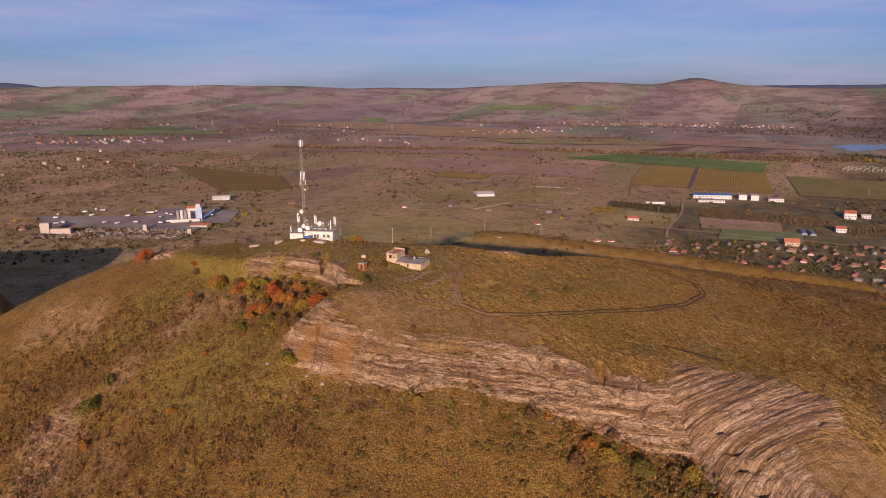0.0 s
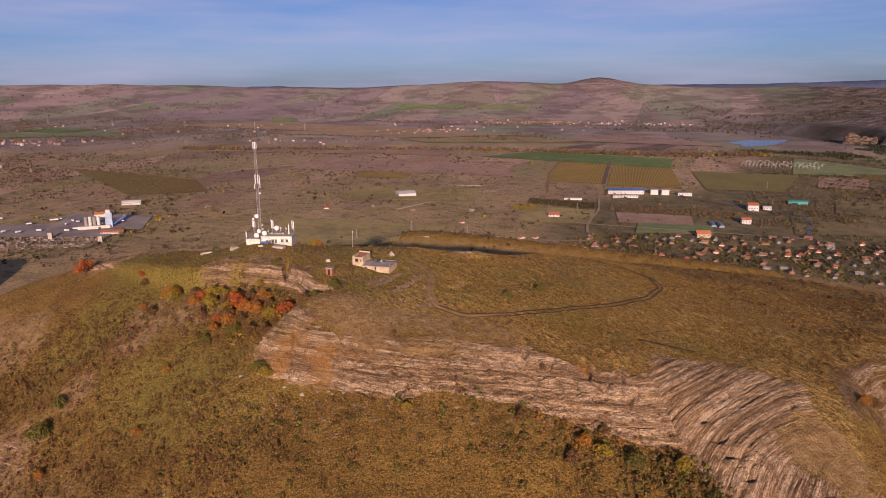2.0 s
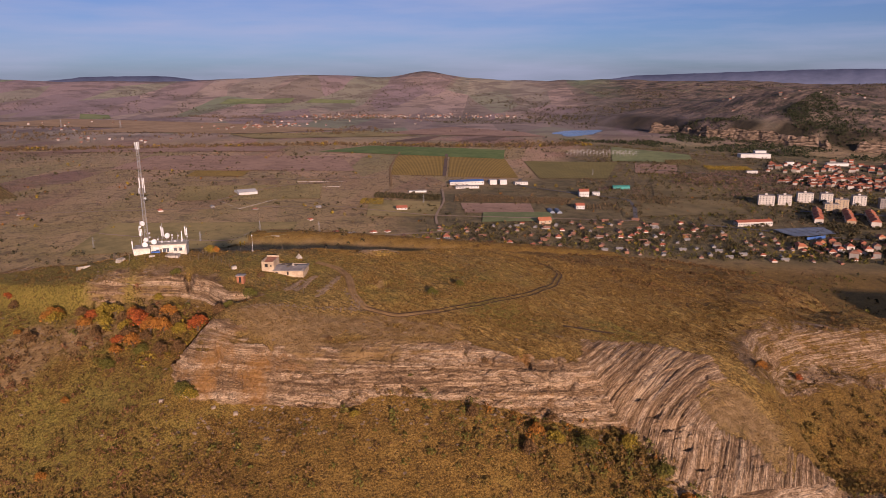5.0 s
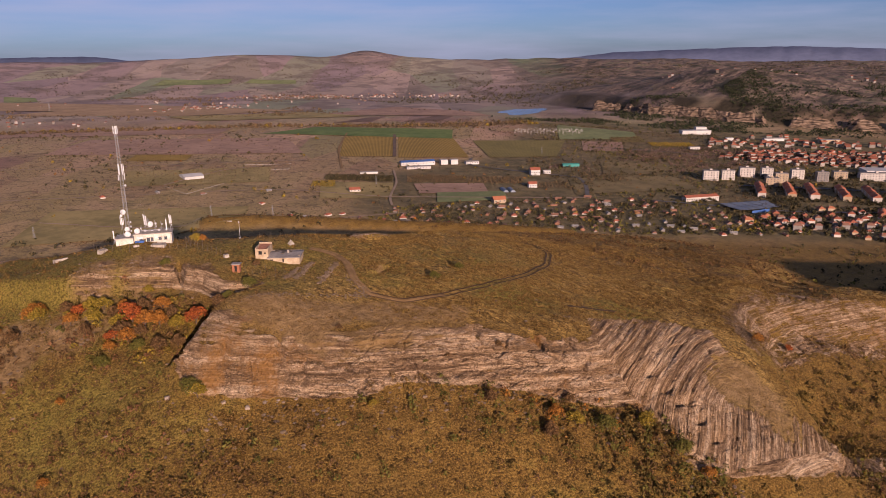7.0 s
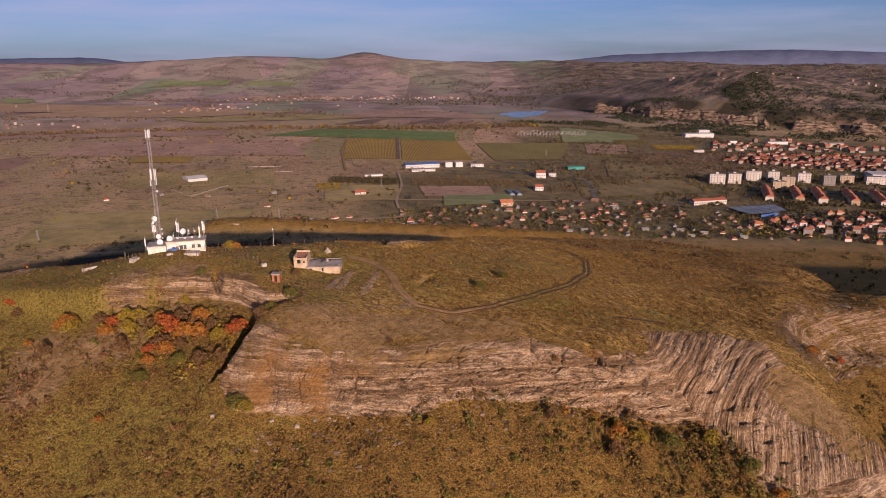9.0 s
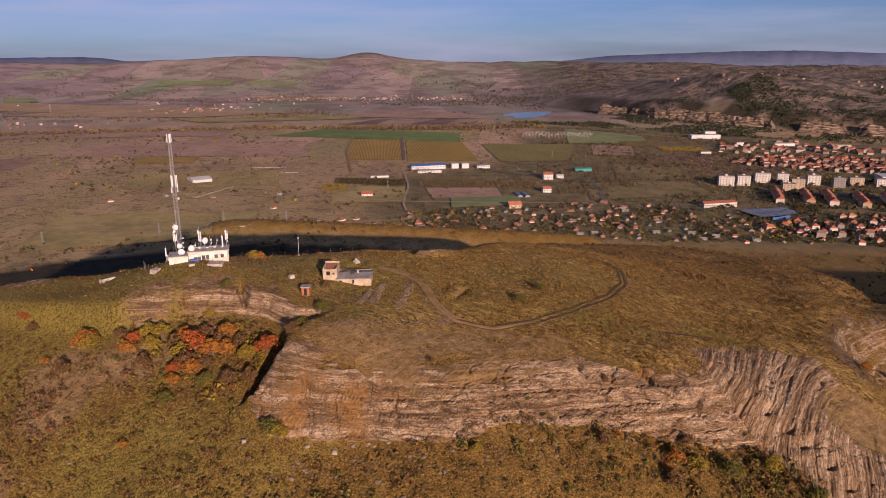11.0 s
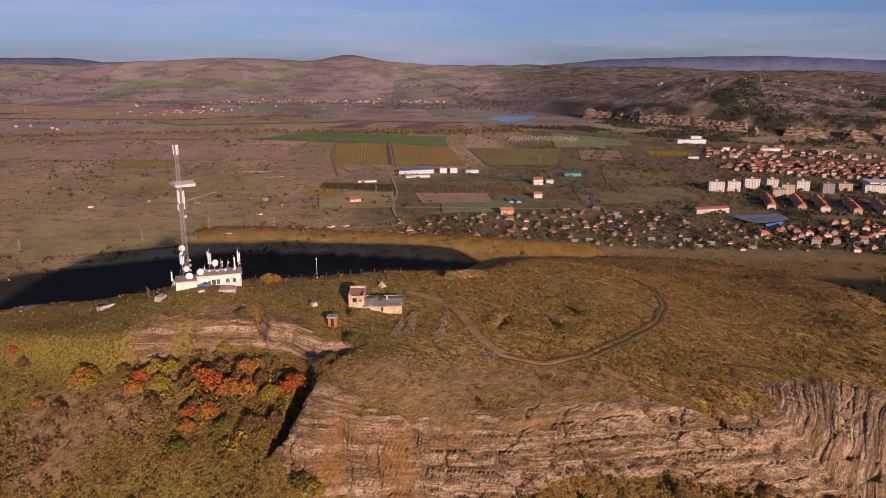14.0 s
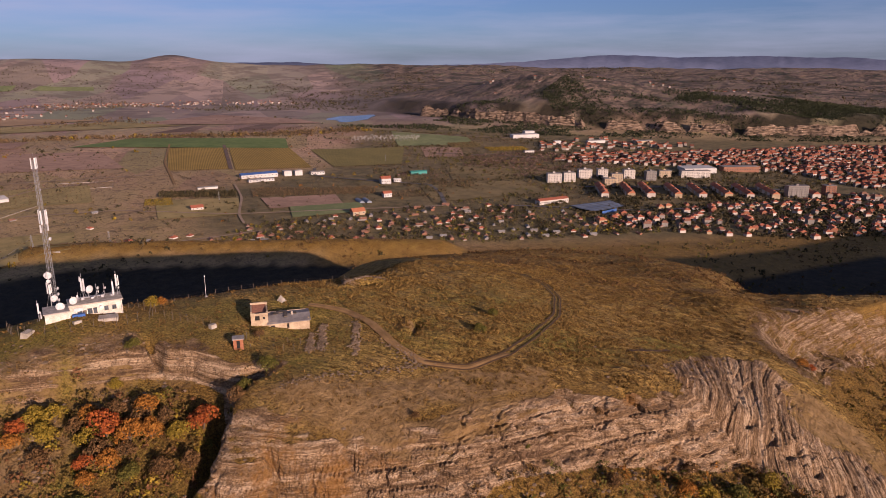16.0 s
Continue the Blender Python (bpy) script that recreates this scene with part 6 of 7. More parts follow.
for line, wide, mat_, label in [
        ([(378, 1182), (345, 1080), (294, 978), (280, 930)], 3.5, track_pale, "pale dirt road between the gardens"),
        ([(60, 1115), (170, 1090), (290, 985), (420, 930), (560, 870)], 5, track_pale, "pale dirt road along the village"),
        ([(5, 1185), (112, 1290), (230, 1310)], 5, track_pale, "pale dirt road to the warehouse"),
        ([(300, 1230), (360, 1450), (450, 1680)], 4, dirt, "pale dirt road beside the vineyard"),
        ([(431, 1316), (545, 1614)], 7, surface("dark_headland", (0.09, 0.06, 0.045), (0.15, 0.10, 0.07), 0.05, local=False), "dark grassy strip between the vineyards"),
        ([(640, 1010), (585, 1080), (520, 1180), (560, 1245)], 6, asphalt, "narrow grey asphalt road"),
        ([(560, 870), (620, 960), (640, 1010)], 6, asphalt, "narrow grey asphalt road"),
        ([(640, 820), (690, 770), (760, 700), (840, 660), (1000, 600)], 7, asphalt, "grey asphalt street at the edge of the town"),
        ([(840, 860), (960, 780), (1060, 700), (1150, 620)], 8, asphalt, "grey asphalt street through the town"),
        ([(-150, 1000), (-60, 940), (30, 905), (160, 890), (280, 885)], 4, track_pale, "pale dirt road below the hill"),
        ([(-900, 1250), (-500, 1150), (-200, 1150), (0, 1120)], 4, track_pale, "pale dirt road across the scrub"),
        ([(-900, 1500), (-300, 1420), (300, 1330)], 4, track_pale, "pale dirt road across the scrub"),
        ([(860, 1290), (960, 1200), (1010, 1120)], 6, asphalt, "narrow grey asphalt road"),
        ([(1000, 1640), (1130, 1480), (1250, 1350)], 5, track_pale, "pale dirt road beside the meadow")]:
    tagged(new("road", draped(line, wide, 1.5, 3, None, 12.0).mesh("road", mat_, True)), label, "road", kind="structure")


def water_material():
    m, n, l, b = node_material("lake_water", 0.15)
    k = Nodes(m)
    k.put(b.inputs["Base Color"], k.ramp(k.noise(k.place(), 0.02, 3), (0.4, (0.035, 0.065, 0.12)), (0.6, (0.055, 0.09, 0.155))))
    b.inputs["Specular IOR Level"].default_value = 0.5
    k.bump(k.noise(k.place(), 0.5, 3), 0.2, 0.2, b)
    return m


lake = Shape()
ring = []
for k in range(40):
    a = k / 40 * 6.2832
    r = 1 + 0.16 * math.sin(3 * a + 1) + 0.1 * math.sin(5 * a)
    u, v = 105 * r * math.cos(a), 95 * r * math.sin(a)
    ring.append((1165 + u * 0.94 + v * 0.34, 2075 - u * 0.34 * 0.0 + u * 0.26 + v * 0.94))
level = float(np.median([float(land(x, y)) for x, y in ring])) + 1.6
lake.add([(x, y, level) for x, y in ring] + [(x, y, level - 12) for x, y in ring], [tuple(range(40))] + [(k, k + 40, (k + 1) % 40 + 40, (k + 1) % 40) for k in range(40)])
tagged(new("lake", lake.mesh("lake", water_material())), "still blue-grey lake far across the plain", "water", kind="structure")


def river_crags():
    """Broken limestone walls along the scarp above the river, with wooded gaps between them."""
    pts = []
    line = SCARP[1:8]
    for (ax, ay), (bx, by) in zip(line, line[1:]):
        n = max(1, int(math.hypot(bx - ax, by - ay) / 4.0))
        pts += [(ax + (bx - ax) * k / n, ay + (by - ay) * k / n) for k in range(n)]
    pts = np.array(pts)
    for _ in range(40):
        pts[1:-1] = (pts[:-2] + 2 * pts[1:-1] + pts[2:]) / 4
    way = np.gradient(pts, axis=0)
    way /= np.linalg.norm(way, axis=1)[:, None]
    inward = np.stack([-way[:, 1], way[:, 0]], 1)
    inward *= np.sign(-edge_distance(SCARP, *(pts + 20 * inward).T))[:, None]
    along = np.cumsum(np.full(len(pts), 4.0))
    tall = 32 * smooth(0.30, 0.46, fractal(along / 70, 0.5 + 0 * along, 0, 3, 111)) * (0.6 + 0.6 * fractal(along / 25, 2.5 + 0 * along, 0, 3, 112))
    wander = 60 * (fractal(along / 110, 4.5 + 0 * along, 0, 3, 113) - 0.5)
    rows, cols = 10, len(pts)
    grid = np.zeros((rows + 2, cols, 3))
    base = land(*(pts + inward * (wander - 22)[:, None]).T) - 3
    for r in range(rows + 2):
        v = min(r, rows) / rows
        depth = wander - 16 + 14 * v + 9 * (fractal(along / 14, v * 3.0 + 0 * along, 0, 3, 114) - 0.5) + 3 * (lattice_noise(np.floor(along / 9), math.floor(v * 5), 0, 115) - 0.5) + (45 if r > rows else 0)
        p = pts + inward * depth[:, None]
        grid[r, :, :2] = p
        grid[r, :, 2] = base + (tall + 3) * v if r <= rows else base - 6
    me = bpy.data.meshes.new("river_crag")
    me.from_pydata(grid.reshape(-1, 3).tolist(), [], [(r * cols + c, r * cols + c + 1, (r + 1) * cols + c + 1, (r + 1) * cols + c) for r in range(rows + 1) for c in range(cols - 1)])
    m, n, l, b = node_material("crag_limestone", 0.95)
    k = Nodes(m)
    beds = k.noise(k.stretch(k.place(), (0.05, 0.05, 0.35)), 1.0, 6, 0.7)
    k.put(b.inputs["Base Color"], k.ramp(beds, (0.40, (0.045, 0.034, 0.025)), (0.50, (0.17, 0.118, 0.080)), (0.62, (0.34, 0.245, 0.175))))
    k.bump(beds, 1.0, 6.0, b)
    me.materials.append(m)
    tagged(new("river_crag", me), "broken grey-brown limestone crags above the river", "cliff", kind="structure")


river_crags()


def orchard(corners, rows, per_row, size, leaf, label, seed):
    """Fruit trees in straight rows, joined as one planting."""
    rng = random.Random(seed)
    a, b, c, d = (np.array(p, float) for p in corners)
    s = Shape()
    for i in range(rows):
        v = (i + 0.5) / rows
        for j in range(per_row):
            u = (j + rng.uniform(0.3, 0.7)) / per_row
            p = a * (1 - u) * (1 - v) + b * u * (1 - v) + c * u * v + d * (1 - u) * v
            s.leaves((p[0], p[1], float(land(p[0], p[1])) + 0.6), size * rng.uniform(0.7, 1.2), 7, rng, 1.1, 0.5)
    tagged(new("orchard", s.mesh("orchard", leaf)), label, "orchard", kind="stuff")


orchard([(245, 1140), (340, 1090), (358, 1128), (258, 1182)], 10, 26, 2.6, wood_leaf, "dark fruit trees planted in straight rows", 1)
orchard([(358, 1072), (526, 998), (552, 1040), (384, 1134)], 7, 46, 2.2, plain_leaf, "brown fruit trees planted in straight rows", 2)
orchard([(210, 1095), (245, 1080), (258, 1125), (225, 1140)], 7, 12, 1.8, yellow_leaf, "yellowing vines planted in rows", 3)
orchard([(-633, 1593), (-413, 1256), (-290, 1290), (-340, 1420)], 30, 40, 1.9, plain_leaf, "wide orchard of small trees in rows", 4)
orchard([(1000, 1250), (1090, 1215), (1110, 1260), (1020, 1295)], 5, 24, 2.4, yellow_leaf, "yellowing fruit trees in rows", 5)
orchard([(960, 1330), (1030, 1310), (1070, 1380), (990, 1395)], 6, 12, 2.6, plain_leaf, "fruit trees in rows beside the town", 6)
orchard([(520, 960), (580, 940), (600, 985), (545, 1000)], 6, 12, 1.8, plain_leaf, "small garden trees in rows", 7)
orchard([(640, 980), (700, 950), (720, 1020), (665, 1040)], 5, 12, 2.2, plain_leaf, "small garden trees in rows", 8)
orchard([(-60, 1330), (190, 1290), (165, 1170), (-60, 1205)], 16, 40, 0.9, plain_leaf, "old vine rows gone wild", 9)


def woodland(name, label, leaf, count, region, size, seed, keep=None, clumps=8):
    """Scattered trees and scrub too far off to count, joined as one cover."""
    npr = np.random.RandomState(seed)
    xs, ys = [p[0] for p in region], [p[1] for p in region]
    x, y = npr.uniform(min(xs), max(xs), count * 6), npr.uniform(min(ys), max(ys), count * 6)
    ok = edge_distance(region, x, y) < 0
    if keep:
        ok &= npr.uniform(0, 1, count * 6) < keep(x, y)
    for row in [r for r in FIELDS if "fallow" not in r[0] and r[0] != "rough"]:
        ok &= edge_distance([row[1], row[2], row[3], row[4]], x, y) > 1.0
    ok &= np.hypot((x - 1160) / 190, (y - 2040) / 260) > 1.0
    x, y = x[ok][:count], y[ok][:count]
    sizes = size * (0.55 + npr.uniform(0, 1, len(x)) ** 2 * 1.1)
    points = np.stack([x, y, land(x, y) - 0.2], 1)
    tagged(cloud_object(name, points, sizes, clumps, 1.15, 0.42, seed, leaf), label, "trees", kind="stuff")


def clumped(size, seed, lo, hi):
    return lambda x, y: patchy(x, y, size, seed, lo, hi)


PLAIN_AREA = [(-1500, 830), (-250, 830), (60, 800), (300, 745), (520, 690), (700, 620), (820, 560), (1200, 900), (1150, 1250), (900, 1900), (-1300, 1900)]
woodland("plain_scrub", "low brown scrub scattered over the plain", plain_leaf, 16000, PLAIN_AREA, 1.4, 11, clumped(60, 81, 0.36, 0.62), 4)
woodland("plain_trees", "dark autumn trees scattered over the plain", wood_leaf, 2600, PLAIN_AREA, 2.6, 12, clumped(110, 82, 0.44, 0.62), 9)
woodland("plain_trees", "yellow and orange autumn trees on the plain", yellow_leaf, 260, PLAIN_AREA, 2.8, 13, clumped(90, 83, 0.46, 0.6), 9)
woodland("plain_trees", "rust-orange autumn bushes on the plain", orange_leaf, 200, PLAIN_AREA, 2.0, 14, clumped(90, 84, 0.46, 0.6), 8)
woodland("left_scrub", "dense brown scrub beyond the quarry", plain_leaf, 2600, [(-1900, 1000), (-560, 1080), (-600, 2300), (-1900, 2400)], 2.8, 15, clumped(120, 85, 0.38, 0.6), 6)
woodland("left_scrub", "dark bushes scattered beyond the works", wood_leaf, 3200, [(-1150, 1060), (-620, 1050), (-330, 1110), (-280, 1450), (-700, 1950), (-1400, 1750)], 2.2, 71, clumped(80, 107, 0.40, 0.58), 7)
woodland("works_trees", "yellow autumn trees round the works yard", yellow_leaf, 46, [(-640, 930), (-330, 930), (-300, 1100), (-420, 1130), (-620, 1060)], 3.4, 72, clumped(40, 108, 0.48, 0.56), 12)
woodland("works_trees", "low dark scrub and clutter round the works yard", wood_leaf, 330, [(-660, 900), (-320, 900), (-300, 1000), (-640, 985)], 1.8, 73, clumped(30, 109, 0.42, 0.56), 8)
woodland("left_scrub", "dark bushes round the quarry", wood_leaf, 700, [(-900, 700), (-300, 820), (-330, 940), (-700, 930), (-1000, 1100)], 2.4, 16, None, 8)
woodland("tree_belt", "long belt of yellow and brown trees across the plain", plain_leaf, 1300, [(-500, 1960), (300, 1890), (760, 1690), (1010, 1690), (1000, 1800), (720, 1790), (320, 1960), (-500, 2040)], 4.0, 17, None, 9)
woodland("tree_belt", "yellow poplars along the far field edge", yellow_leaf, 170, [(-500, 1960), (300, 1890), (760, 1690), (1010, 1690), (1000, 1800), (720, 1790), (320, 1960), (-500, 2040)], 4.0, 18, clumped(60, 86, 0.45, 0.55), 10)
woodland("river_woods", "dark woods along the river and its crags", pine_leaf, 9000, [(960, 1860), (1060, 1720), (1250, 1470), (1450, 1250), (1680, 1010), (1900, 800), (2200, 600), (2500, 800), (2100, 1300), (1700, 1650), (1300, 2050), (1050, 2250)], 3.4, 19, clumped(90, 87, 0.38, 0.56), 7)
woodland("far_woods", "dark green pine woods on the upland slopes", pine_leaf, 7000, [(1640, 1700), (1860, 1760), (2150, 1500), (2350, 1180), (2420, 900), (2050, 850), (1850, 1120), (1650, 1400), (1540, 1560)], 3.4, 30, clumped(170, 99, 0.40, 0.60), 6)
woodland("far_woods", "scattered scrub on the far uplands", wood_leaf, 5000, [(900, 2200), (1500, 1800), (2300, 1100), (3600, 900), (3600, 3000), (1800, 3800), (900, 3200)], 4.6, 20, clumped(330, 88, 0.46, 0.6), 5)
woodland("far_woods", "scattered scrub on the far plain", plain_leaf, 4000, [(-2200, 2300), (900, 2200), (900, 3300), (-2300, 3500)], 4.0, 21, clumped(260, 89, 0.46, 0.6), 6)
woodland("far_woods", "dark hedges and copses on the far hills", wood_leaf, 4500, [(-2600, 3300), (-600, 3500), (900, 3300), (1900, 3000), (2200, 3500), (1200, 4300), (-1500, 4300), (-2800, 3700)], 3.6, 29, clumped(240, 94, 0.47, 0.58), 4)
EAST_PLAIN = [(560, 900), (760, 760), (1000, 660), (1300, 640), (1380, 1000), (1250, 1450), (1000, 1700), (820, 1450), (620, 1150)]
woodland("plain_trees", "dark hedges and bushes round the fields", wood_leaf, 2200, EAST_PLAIN, 2.6, 41, clumped(70, 95, 0.40, 0.56), 7)
woodland("plain_trees", "olive bushes round the fields", green_leaf, 1100, EAST_PLAIN, 2.3, 42, clumped(80, 96, 0.42, 0.58), 7)
woodland("plain_trees", "brown scrub round the fields", plain_leaf, 2200, EAST_PLAIN, 2.0, 43, clumped(60, 97, 0.38, 0.58), 6)
woodland("town_trees", "dark trees between the apartment blocks", wood_leaf, 700, [(760, 780), (960, 650), (1250, 570), (1340, 700), (1100, 880), (880, 930)], 3.2, 44, clumped(40, 98, 0.36, 0.55), 8)
BACK_SLOPE = [(300, 740), (480, 650), (640, 560), (820, 470), (1000, 380), (1000, 260), (640, 200), (420, 300), (330, 420), (250, 560)]
woodland("back_scrub", "brown scrub on the rough grass behind the hill", dry_leaf, 1500, BACK_SLOPE, 1.3, 61, clumped(45, 101, 0.42, 0.58), 7)
woodland("back_scrub", "dark bushes on the rough grass behind the hill", wood_leaf, 420, BACK_SLOPE, 2.2, 62, clumped(60, 102, 0.46, 0.58), 9)
woodland("back_scrub", "olive bushes on the rough grass behind the hill", green_leaf, 420, BACK_SLOPE, 1.8, 63, clumped(50, 103, 0.44, 0.58), 8)
woodland("spur_scrub", "low brown scrub along the spur behind the hill", dry_leaf, 900, [(-120, 880), (90, 872), (240, 782), (400, 680), (420, 720), (260, 830), (100, 905), (-120, 915)], 1.2, 64, clumped(40, 104, 0.42, 0.56), 6)
woodland("bare_thickets", "mauve-brown leafless thickets between the fields", mauve_leaf, 2400, [(620, 1090), (760, 1190), (1000, 1230), (1260, 1170), (1330, 1040), (1100, 960), (860, 980), (680, 1010)], 2.1, 68, clumped(70, 105, 0.40, 0.56), 6)
woodland("bare_thickets", "mauve-brown leafless scrub on the old vineyards", mauve_leaf, 2600, [(-700, 1250), (-100, 1150), (250, 1230), (330, 1600), (-100, 1850), (-800, 1800)], 1.5, 69, clumped(60, 106, 0.42, 0.58), 5)
VILLAGE_GARDENS = [(190, 870), (300, 800), (440, 705), (560, 655), (690, 600), (760, 640), (690, 800), (560, 880), (420, 900), (280, 920)]
woodland("garden_trees", "dark green and brown garden trees among the houses", wood_leaf, 1500, VILLAGE_GARDENS, 2.0, 22, clumped(45, 90, 0.34, 0.55), 10)
woodland("garden_trees", "yellowing garden trees among the houses", yellow_leaf, 110, VILLAGE_GARDENS, 2.2, 23, clumped(45, 91, 0.42, 0.58), 10)
woodland("garden_trees", "olive garden trees among the houses", green_leaf, 600, VILLAGE_GARDENS, 1.9, 24, clumped(45, 92, 0.38, 0.56), 10)
TOWN_NEAR = [(660, 690), (700, 600), (790, 470), (930, 390), (1200, 470), (1180, 560), (1000, 640), (860, 680), (760, 700)]
TOWN_FAR = [(1010, 1080), (1100, 960), (1240, 850), (1300, 700), (1250, 560), (1500, 480), (1880, 600), (1800, 810), (1560, 920), (1320, 1020), (1150, 1120)]
woodland("town_trees", "dark trees among the town houses", wood_leaf, 2000, TOWN_NEAR, 3.0, 25, None, 9)
woodland("town_trees", "olive trees among the town houses", wood_leaf, 3200, TOWN_FAR, 3.0, 26, None, 8)
woodland("town_trees", "brown autumn trees among the town houses", plain_leaf, 1900, TOWN_FAR, 3.4, 27, None, 8)
woodland("town_trees", "dark trees beside the greenhouse and blocks", wood_leaf, 350, [(690, 720), (800, 700), (860, 720), (960, 640), (1000, 660), (880, 760), (760, 770), (700, 800)], 3.0, 28, clumped(40, 93, 0.4, 0.55), 9)


# ---- houses, town and works ----
WALLS = [surface("pale_wall", (0.36, 0.325, 0.29), (0.54, 0.50, 0.455), 0.25, vary=0.35), surface("cream_wall", (0.285, 0.216, 0.144), (0.397, 0.312, 0.216), 0.25, vary=0.35),
         surface("grey_wall", (0.161, 0.144, 0.132), (0.260, 0.234, 0.216), 0.25, vary=0.35), surface("brick_wall", (0.174, 0.078, 0.048), (0.260, 0.132, 0.084), 0.25, vary=0.35)]
ROOFS = [red_tile, brown_tile, surface("orange_roof_tile", (0.300, 0.102, 0.050), (0.430, 0.170, 0.085), 0.5, vary=0.4), surface("grey_sheet_roof", (0.150, 0.143, 0.143), (0.270, 0.262, 0.255), 0.3, vary=0.3)]


def gable_roof(w, d, z, rise, over=0.5, hip=0.0):
    s = Shape()
    x0, x1, y0, y1 = -w / 2 - over, w / 2 + over, -d / 2 - over, d / 2 + over
    s.add([(x0, y0, z - 0.25), (x1, y0, z - 0.25), (x1, y1, z - 0.25), (x0, y1, z - 0.25), (x0 + hip, 0, z + rise), (x1 - hip, 0, z + rise)],
          [(0, 1, 5, 4), (2, 3, 4, 5), (1, 2, 5), (3, 0, 4), (3, 2, 1, 0)])
    return s


def house_model(name, w, d, floors, wall, roof, hip, label, category="house", extra=False):
    h = new(name)
    h.empty_display_size = 0.5
    tagged(h, label, category)
    top = 2.6 * floors
    part("wall", Shape().block((-w / 2, -d / 2, -2.0), (w / 2, d / 2, top)), wall, h)
    part("roof", gable_roof(w, d, top, d * 0.32, 0.7, hip * d / 2), roof, h)
    part("chimney", Shape().block((w * 0.2, 0.4, top), (w * 0.2 + 0.6, 1.0, top + d * 0.32 + 0.7)), WALLS[2], h)
    pane = Shape().block((-0.6, -0.06, 0), (0.6, 0.05, 1.3)).mesh("window", glass_dark)
    for f in range(floors):
        for x in ((-w * 0.28, w * 0.28) if w < 11 else (-w * 0.34, 0, w * 0.34)):
            part("window", pane, glass_dark, h, m=pose(x, -d / 2, 1.0 + 2.8 * f))
    part("door", Shape().block((-0.5, -d / 2 - 0.05, -0.3), (0.5, -d / 2 + 0.03, 1.9)), wood_grey, h)
    if extra:
        part("lean_to", Shape().block((w / 2, -d * 0.3, -2.0), (w / 2 + 3.0, d * 0.35, 2.3), 0.0), wall, h)
    h.matrix_basis = pose(0, 0, -300)
    return h


MODELS = {
    "cottage_red": house_model("house", 9, 7, 1, WALLS[0], ROOFS[0], 0.9, "small pale village house with red tile roof"),
    "cottage_brown": house_model("house", 8, 6, 1, WALLS[2], ROOFS[1], 0.0, "small grey village house with brown tile roof", extra=True),
    "cottage_brick": house_model("house", 10, 6, 1, WALLS[3], ROOFS[1], 0.0, "low brick village house with brown tile roof"),
    "shed_grey": house_model("shed", 8, 4.5, 1, WALLS[2], ROOFS[3], 0.0, "low grey garden shed with sheet roof", "shed"),
    "shed_brick": house_model("shed", 12, 4.5, 1, WALLS[3], ROOFS[1], 0.0, "long low brick farm shed with brown roof", "shed"),
    "town_red": house_model("house", 10, 9, 2, WALLS[0], ROOFS[0], 1.0, "two-storey pale town house with red hipped roof"),
    "town_cream": house_model("house", 11, 9, 2, WALLS[1], ROOFS[2], 0.9, "two-storey cream town house with orange tile roof"),
    "town_brick": house_model("house", 9, 8, 2, WALLS[3], ROOFS[0], 0.0, "two-storey brick town house with red gable roof"),
    "town_grey": house_model("house", 10, 8, 3, WALLS[2], ROOFS[1], 0.8, "three-storey grey town house with brown roof"),
    "terrace": house_model("terraced_house", 11, 12, 3, WALLS[1], ROOFS[2], 0.0, "three-storey cream terraced house with orange-red roof"),
    "terrace_red": house_model("terraced_house", 11, 12, 3, WALLS[0], ROOFS[0], 0.0, "three-storey pale terraced house with red tile roof"),
}


def put(model, x, y, turn, scale=1.0, group=""):
    h = copy_thing(MODELS[model], pose(x, y, float(land(x, y)) - 0.5, 0, 0, turn) @ Matrix.Diagonal((scale, scale, scale, 1)))
    if group:
        tagged(h, group=group)
    return h


def settle(region, count, models, gap, seed, group, turn, blocks=()):
    """Houses set apart from one another within a region."""
    rng = random.Random(seed)
    xs, ys = [p[0] for p in region], [p[1] for p in region]
    px = np.array([rng.uniform(min(xs), max(xs)) for _ in range(count * 30)])
    py = np.array([rng.uniform(min(ys), max(ys)) for _ in range(count * 30)])
    ok = edge_distance(region, px, py) < 0
    for row in FIELDS:
        ok &= edge_distance([row[1], row[2], row[3], row[4]], px, py) > 6
    for b in blocks:
        ok &= edge_distance(b, px, py) > 8
    done = []
    for x, y in zip(px[ok], py[ok]):
        if len(done) >= count:
            break
        if all((x - a) ** 2 + (y - b) ** 2 > gap * gap for a, b in done):
            done.append((x, y))
            put(rng.choice(models), x, y, turn + rng.choice((0, 90, 0, 180)) + rng.uniform(-14, 14), rng.uniform(0.68, 1.05), group)


def flat_building(name, x, y, turn, w, d, tall, wall, roof, label, category="building", pitch=0.0, windows=0, group=""):
    b = thing(name, x, y, turn, label, category, group)
    part("wall", Shape().block((-w / 2, -d / 2, -3.0), (w / 2, d / 2, tall)), wall, b)
    if pitch:
        part("roof", gable_roof(w, d, tall, pitch, 0.5), roof, b)
    else:
        part("roof", Shape().block((-w / 2 - 0.3, -d / 2 - 0.3, tall), (w / 2 + 0.3, d / 2 + 0.3, tall + 0.5), 0.1), roof, b)
    if windows:
        pane = Shape().block((-0.9, -0.07, 0), (0.9, 0.05, 1.5)).mesh("window", glass_dark)
        for k in range(windows):
            part("window", pane, glass_dark, b, m=pose(-w / 2 + w * (k + 0.5) / windows, -d / 2, tall * 0.42))
    return b


